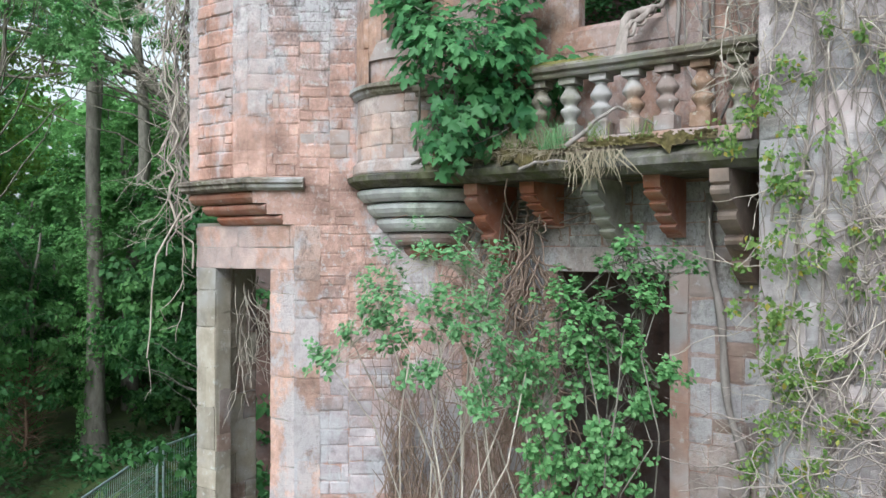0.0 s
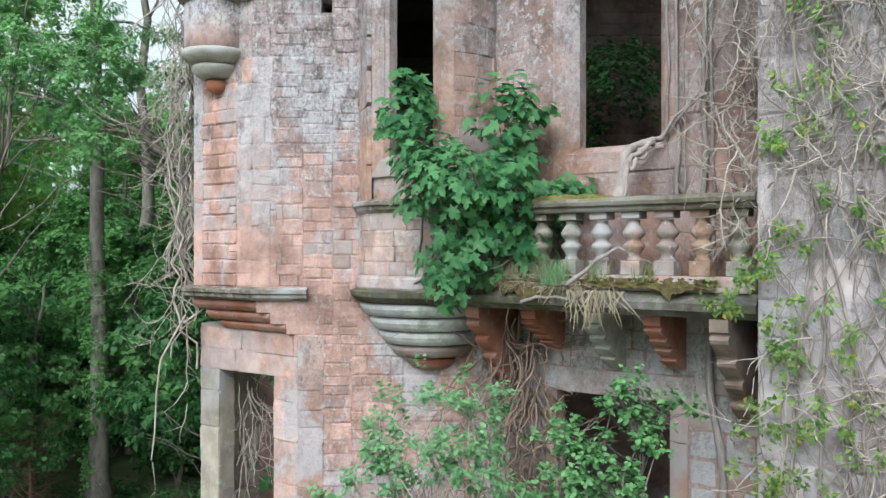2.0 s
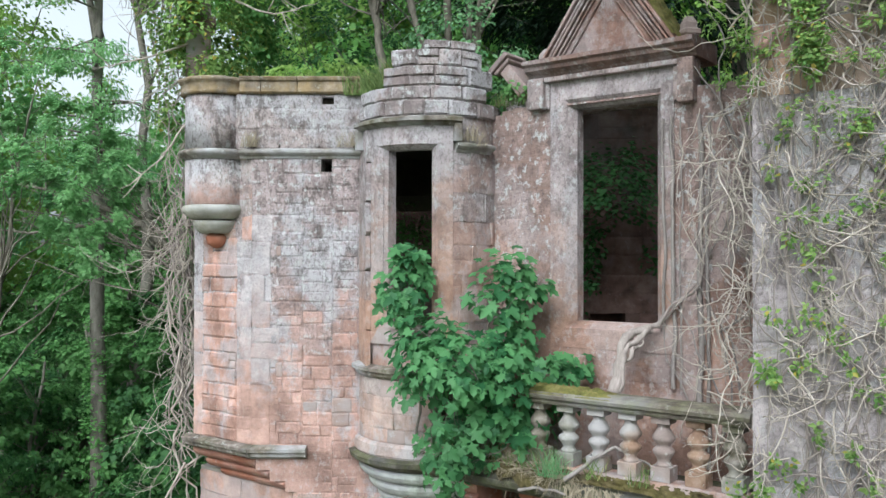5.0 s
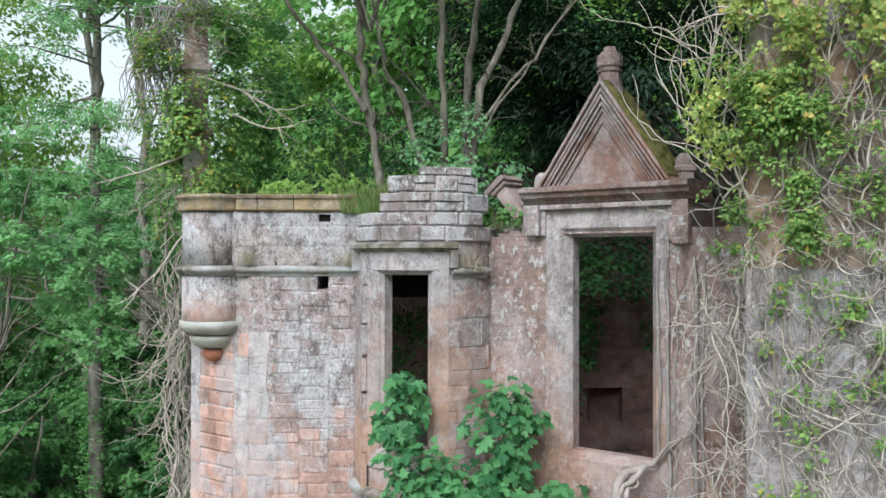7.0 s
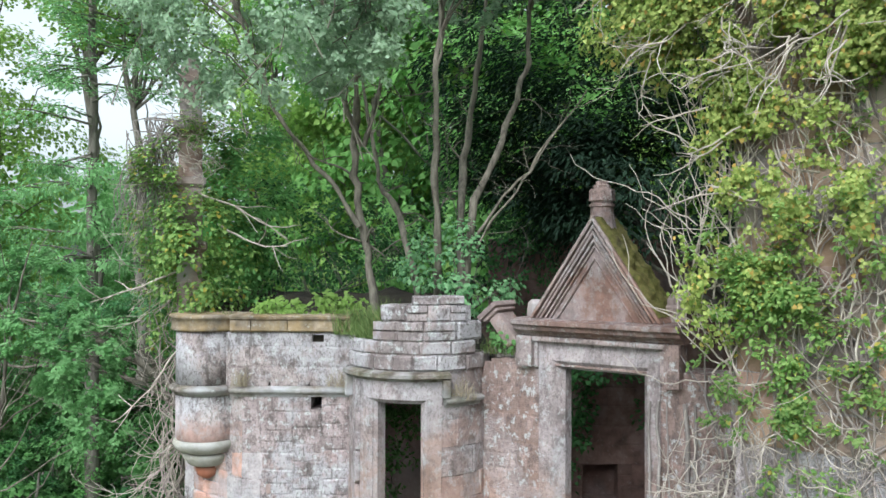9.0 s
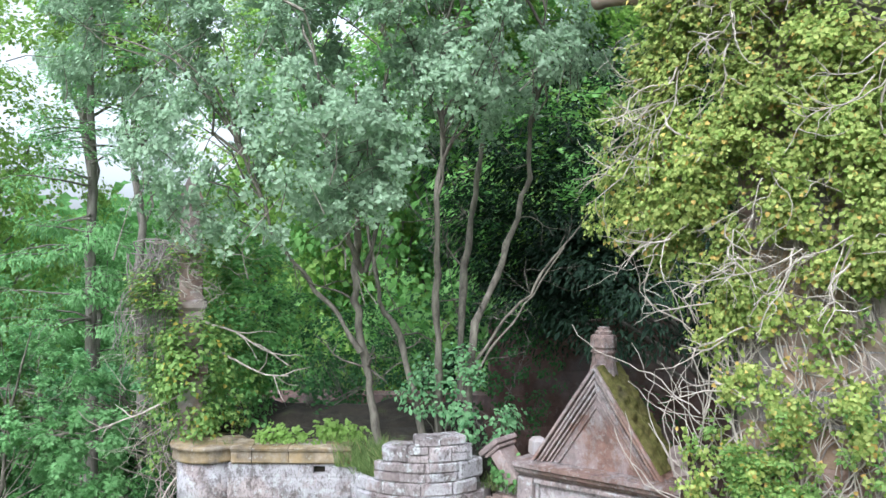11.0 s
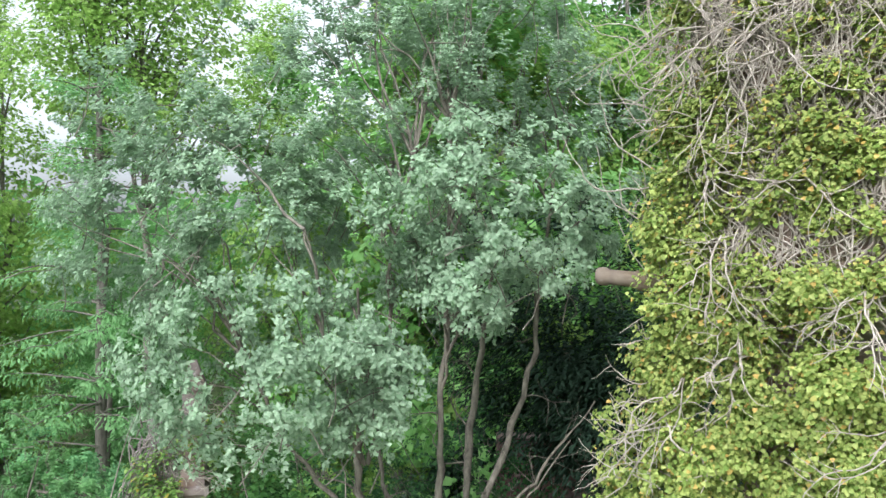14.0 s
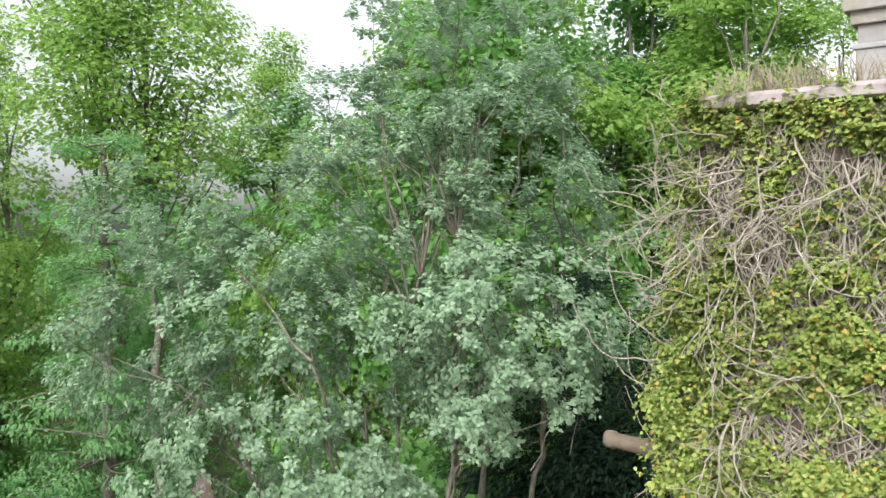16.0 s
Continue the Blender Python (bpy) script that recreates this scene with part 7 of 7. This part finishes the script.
def hanging_vines():
    rng = np.random.default_rng(84)
    paths, hang, tips = [], [], []
    for i in range(30):
        x, y = rng.uniform(-3.12, -2.88), rng.uniform(9.55, 9.8)
        z = rng.uniform(4.3, 6.5)
        n = rng.integers(12, 36)
        p = np.array([[x + (0.05 + 0.1 * (i % 4) / 3) * math.sin(k * (0.35 + 0.08 * (i % 5)) + i) + 0.05 * rng.normal() + 0.12 * noise.noise((k * 0.22, i * 3.1, 0)) - 0.003 * k * (i % 3), y + 0.03 * math.sin(k * 0.3 + i), z + 0.15 * k] for k in range(n)])
        paths.append((p, np.linspace(rng.uniform(0.004, 0.017), 0.005, n)))
    for i in range(110):
        z = rng.uniform(5.2, 11.6)
        d = np.array([rng.uniform(-1.1, 0.1), rng.uniform(-0.3, 0.2), rng.uniform(-1.2, -0.3)])
        hang += forked(rng, (rng.uniform(-3.1, -2.9), rng.uniform(9.5, 9.8), z), d, rng.uniform(0.4, 1.2), rng.uniform(0.004, 0.009), 0.55, 4)
    drop = np.array([(-2.96, 9.5, 5.0), (-3.08, 9.46, 4.8), (-3.22, 9.45, 4.5), (-3.3, 9.45, 4.1), (-3.31, 9.45, 3.7), (-3.33, 9.45, 3.35)])
    hang.append((drop + rng.normal(scale=0.012, size=drop.shape), np.linspace(0.014, 0.008, 6)))
    hang += forked(rng, drop[-1], (0.15, 0, -1), 0.4, 0.006, 0.3, 1)
    for q in range(5):
        hang += forked(rng, (-2.95, 9.5, 5.0 - 0.25 * q), (-0.1, 0, -1), 0.5, 0.008, 0.3, 1)
    for i in range(30):
        hang += forked(rng, DOORWALL.at(rng.uniform(-1.38, -1.2), rng.uniform(-0.75, -0.28), rng.uniform(3.4, 4.3)), (0.02, 0, -1), rng.uniform(0.4, 1.1), rng.uniform(0.005, 0.009), 0.6, 2)
    beard = []
    for i in range(70):
        top, l = np.array([rng.uniform(-3.55, -3.1), rng.uniform(9.4, 9.7), rng.uniform(11.0, 11.6)]), rng.uniform(0.6, 1.4)
        k = 10
        beard.append((np.array([top + np.array([0.05 * math.sin(j * 0.7 + i) + 0.012 * rng.normal() - 0.02 * j * (i % 3 - 1), 0.03 * math.sin(j * 0.5 + i * 2), -l * j / k]) for j in range(k + 1)]), np.linspace(0.008, 0.003, k + 1)))
        if i % 3 == 0:
            beard.append((bend(rng, (-2.85, 9.5, 11.2 + 0.4 * rng.random()), top, 6, 0.08, 0.06), np.linspace(0.012, 0.007, 6)))
    c = lobes(rng, [((-3.2, 9.6, 9.7), (0.25, 0.3, 0.9), 36), ((-2.75, 9.25, 9.5), (0.3, 0.15, 0.2), 24), ((-2.75, 9.3, 10.45), (0.4, 0.3, 0.35), 50), ((-3.1, 9.4, 11.0), (0.4, 0.3, 0.35), 46), ((-2.5, 9.4, 9.75), (0.3, 0.25, 0.45), 36), ((-2.6, 9.6, 11.2), (0.3, 0.3, 0.5), 34), ((-2.35, 9.6, 10.2), (0.35, 0.35, 0.8), 50), ((-3.15, 9.4, 10.2), (0.35, 0.3, 0.7), 46), ((-2.85, 9.15, 10.05), (0.3, 0.1, 0.25), 24), ((-2.7, 9.2, 11.5), (0.3, 0.15, 0.3), 24)], -0.12, 2.6)
    dark = lobes(rng, [((-2.15, 9.7, 10.8), (0.5, 0.45, 1.1), 170), ((-2.3, 9.9, 9.6), (0.3, 0.3, 0.5), 40)], -0.3, 2.0)
    pale = []
    for i in range(60):
        hang += forked(rng, (rng.uniform(-2.9, -2.4), rng.uniform(9.15, 9.35), rng.uniform(10.9, 11.9)), rng.normal(size=3) * np.array([1, 0.4, 0.7]), rng.uniform(0.2, 0.5), 0.006, 0.6, 3)
    for p, d, l in (((-2.62, 9.2, 10.65), (0.8, -0.1, -0.25), 1.1), ((-2.9, 9.3, 9.8), (-0.8, -0.2, -0.6), 1.0), ((-2.9, 9.3, 8.9), (-0.8, -0.2, -0.5), 0.9), ((-2.4, 9.2, 10.3), (0.8, 0, -0.5), 0.9)):
        pale += forked(rng, p, d, l, 0.015, 0.3, 4)
    growth("ivy", (-3.0, 9.7, ground_height(-3.0, 9.7)), "hanging ivy with bare rope-like stems and leaves round the pinnacle", "climbing plant",
           [("stem", tube_arrays([q], 5), VINE_WALL if i % 2 else VINE, "rope of bare stem") for i, q in enumerate(paths)] + [("twigwork", tube_arrays(hang, 4), VINE, "thin hanging twigs"), ("twigwork", tube_arrays(pale, 5), VINE, "bleached bare branches"), ("twigwork", tube_arrays(beard, 4), VINE_DARK, "beard of dead hanging stems")],
           [("leaves", sprays(rng, c, 24, 0.15, 0.055, "ivy", 0.5, 0.9), LEAF_IVY_GREEN, ""), ("leaves", sprays(rng, dark, 24, 0.15, 0.06, "ivy", 0.5, 0.9), LEAF_WOOD, "")])


hanging_vines()


def tangle():
    """Bare vine stems in the inner corner under the balcony."""
    rng = np.random.default_rng(85)
    paths = []
    for i in range(190):
        if i < 140:
            x = rng.uniform(-0.55, 0.85)
            y = 8.78 if x < 0.15 else 8.72 - (x - 0.15) * 0.75
            p = np.array([[x + (0.04 + 0.08 * (i % 3)) * math.sin(k * (0.25 + 0.04 * (i % 6)) + i) + 0.035 * rng.normal(), y - 0.05 - 0.1 * rng.random(), 1.2 + 0.14 * k] for k in range(rng.integers(9, 20))])
        else:
            u = rng.uniform(0.3, 1.0)
            p = twig_from(rng, MAIN.at(u, 0.1 + 0.2 * rng.random(), rng.uniform(4.3, 5.1)), (0.1 * rng.normal(), 0, -1), rng.uniform(0.7, 1.5), 0.42, 14)
        paths.append((p, np.linspace(rng.uniform(0.005, 0.013), 0.004, len(p))))
    for i in range(110):
        s = MAIN.at(rng.uniform(0.62, 1.12), 0.06 + 0.25 * rng.random(), rng.uniform(3.2, 5.1))
        p = twig_from(rng, s, np.array(U) * rng.uniform(-0.35, 0.25) + np.array([0, 0, -1]), rng.uniform(0.7, 1.9), 0.6, 18)
        paths.append((p, np.linspace(rng.uniform(0.006, 0.015), 0.004, len(p))))
    for i in range(5):
        p = twig_from(rng, MAIN.at(0.75, 0.12, 4.75 + 0.08 * i), np.array(U) + np.array([0, 0, 0.15]), 0.9, 0.2, 9)
        paths.append((p, np.linspace(0.014, 0.005, len(p))))
    growth("vine", (0.2, 8.6, ground_height(0.2, 8.6)), "tangle of bare brown vine stems against the wall", "climbing plant", [("stem", tube_arrays([q], 5), VINE_BROWN, "") for q in paths], [])
    line = [(float(np.interp(z, (1.0, 2.84, 3.19, 3.66, 4.06, 4.5, 4.94, 5.2), (3.05, 2.96, 2.85, 2.79, 2.755, 2.69, 2.66, 2.66))) + 0.012 * math.sin(z * 5.2), z) for z in np.arange(1.0, 5.2, 0.12)]
    p = np.array([MAIN.at(u, 0.08, z) for u, z in line])
    growth("vine", tuple(MAIN.at(3.05, 0.08, 1.0)), "single thick grey vine stem up the wall by the lower opening", "climbing plant", [("stem", tube_arrays([(p, 0.034 + 0.006 * np.sin(np.arange(len(p)) * 1.3))], 8), VINE_DARK, "")], [])


tangle()


def tufts(name, seed, spots, blades, length, material, label, hang=0.0):
    """Grass in tufts at (x, y, z, spread)."""
    rng = np.random.default_rng(seed)
    pts, tips, nrm, siz = [], [], [], []
    for x, y, z, w in spots:
        for i in range(blades):
            a = rng.random() * 6.28
            r = w * rng.random() ** 0.5
            pts.append((x + math.cos(a) * r, y + math.sin(a) * r * 0.6, z))
            lean = rng.normal(scale=0.35, size=3)
            tips.append((lean[0], lean[1] - 0.35 * hang, (1 - 2 * hang) * rng.uniform(0.7, 1.0)))
            nrm.append((rng.normal(), -1 + rng.normal() * 0.4, 0.3))
            siz.append(length * rng.uniform(0.5, 1.2))
    v, f = leaves(np.array(pts), np.array(nrm), np.array(tips), np.array(siz), "blade")
    tagged(link(name, fast_mesh(name, v, f), material), label, "grass", kind="stuff")


tufts("grass", 91, [(*MAIN.at(u, o, 5.5), 0.12) for u, o in ((0.6, 0.86), (0.8, 0.86), (1.0, 0.87), (1.2, 0.86), (1.35, 0.86), (1.5, 0.85), (2.0, 0.86), (2.4, 0.86))], 45, 0.2, GRASS, "long grass along the balcony plinth")
tufts("dry_grass", 92, [(*MAIN.at(u, 0.88, 5.45), 0.1) for u in (1.66, 1.84, 2.0, 2.16)], 9, 0.2, STRAW, "dry bleached grass hanging over the balcony edge", 0.8)
tufts("grass", 93, [(x, 8.85, 9.12, 0.12) for x in (-1.0, -0.92, -0.84, -0.76, -0.68, -0.6, -0.52)] + [(*DRUM.at(-0.8 + 0.1 * i, -0.08, 9.0 + 0.05 * i), 0.07) for i in range(5)], 70, 0.33, GRASS, "tall grass in the breach of the parapet")
tufts("dry_grass", 94, [(-2.1, 8.8, 8.56, 0.1), (-2.05, 8.8, 8.56, 0.06), (-1.05, 8.82, 8.56, 0.12), (-0.95, 8.78, 8.56, 0.1), (*DRUM.at(0.5, 0.05, 8.5), 0.1), (*DRUM.at(0.4, 0.05, 8.55), 0.08)], 40, 0.2, STRAW, "dry grass rooted in the string course")
tufts("grass", 95, [(*WING.at(u, 0.1, 15.96), 0.16) for u in (3.15, 3.3, 3.45, 3.55, 3.65, 3.8, 3.95, 4.15, 4.35)], 46, 0.36, STRAW, "dry seeding grass along the wing parapet")
tufts("grass", 98, [(*MAIN.at(u, 0.0, 8.95), 0.1) for u in (0.45, 0.6, 0.75, 0.9)], 40, 0.2, GRASS, "grass tuft on the broken wall head beside the pediment")
tufts("grass", 96, [(x, 8.93, 9.3, 0.1) for x in (-2.6, -2.3, -1.9, -1.7, -1.5)], 25, 0.12, GRASS, "short grass on the parapet coping")
tufts("dry_grass", 97, [(*MAIN.at(u, 0.84, 5.5), 0.1) for u in (0.4, 0.55, 0.7, 0.85, 1.0, 1.15, 1.3, 1.45, 1.6)], 40, 0.17, STRAW, "brown dry grass along the balcony plinth", 0.35)
tufts("dry_grass", 99, [(*MAIN.at(0.35 + 0.09 * i, 0.86 + 0.03 * math.sin(i * 2.1), 5.47 + 0.03 * math.sin(i * 1.3)), 0.07) for i in range(18)], 34, 0.16, STRAW, "matted dead grass on the balcony ledge", 0.55)
tufts("dry_grass", 100, [(*MAIN.at(u, 0.9, 5.42), 0.07) for u in (1.78, 1.92, 2.0, 2.07, 2.2)], 15, 0.36, STRAW, "long bleached grass hanging from the balcony edge", 0.85)


tufts("grass", 103, [(*MAIN.at(u, 0.9, 5.46), 0.07) for u in (1.52, 1.6, 1.68)], 40, 0.24, LEAF_BUSH, "blue-green grass tuft on the balcony ledge")


def balcony_roots():
    """Grey roots that creep through the balustrade and along the edge of the slab."""
    rng = np.random.default_rng(101)
    for a, b, r, text in (((1.75, 0.95, 5.47), (2.15, 0.8, 5.78), 0.022, "grey root climbing through the balusters"), ((1.28, 0.93, 5.3), (1.75, 0.93, 5.34), 0.016, "grey root along the slab edge"), ((0.68, 0.93, 5.62), (0.62, 0.95, 5.3), 0.014, "grey root hanging over the ledge"), ((2.15, 0.8, 5.78), (2.42, 0.66, 5.62), 0.014, "grey root behind the balusters")):
        p = bend(rng, MAIN.at(*a), MAIN.at(*b), 10, 0.03, 0.05)
        growth("creeper_root", tuple(p[0]), text, "root", [("stem", tube_arrays([(p, np.linspace(r, r * 0.6, 10))], 7), VINE_DARK, "")], [])


balcony_roots()


def inner_ivy():
    """Dark leaves hanging down the rear wall of the roofless room."""
    rng = np.random.default_rng(102)
    c = lobes(rng, [((2.7, 12.6, 8.5), (0.9, 0.35, 0.5), 36), ((3.1, 13.7, 8.6), (1.0, 0.35, 0.7), 50), ((2.2, 13.7, 7.6), (0.35, 0.3, 0.9), 34), ((3.7, 13.7, 7.6), (0.35, 0.3, 0.5), 20), ((2.0, 13.8, 6.4), (0.25, 0.2, 0.8), 18)], -0.4, 1.5)
    stems = [(bend(rng, (x, 13.95, 4.6), (x + rng.normal() * 0.3, 13.85, 8.8), 10, 0, 0.05), np.linspace(0.02, 0.006, 10)) for x in (2.0, 2.3, 3.6)]
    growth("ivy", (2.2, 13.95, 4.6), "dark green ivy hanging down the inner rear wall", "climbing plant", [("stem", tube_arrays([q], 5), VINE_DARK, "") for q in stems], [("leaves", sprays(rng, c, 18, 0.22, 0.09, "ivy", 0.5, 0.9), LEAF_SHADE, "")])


inner_ivy()
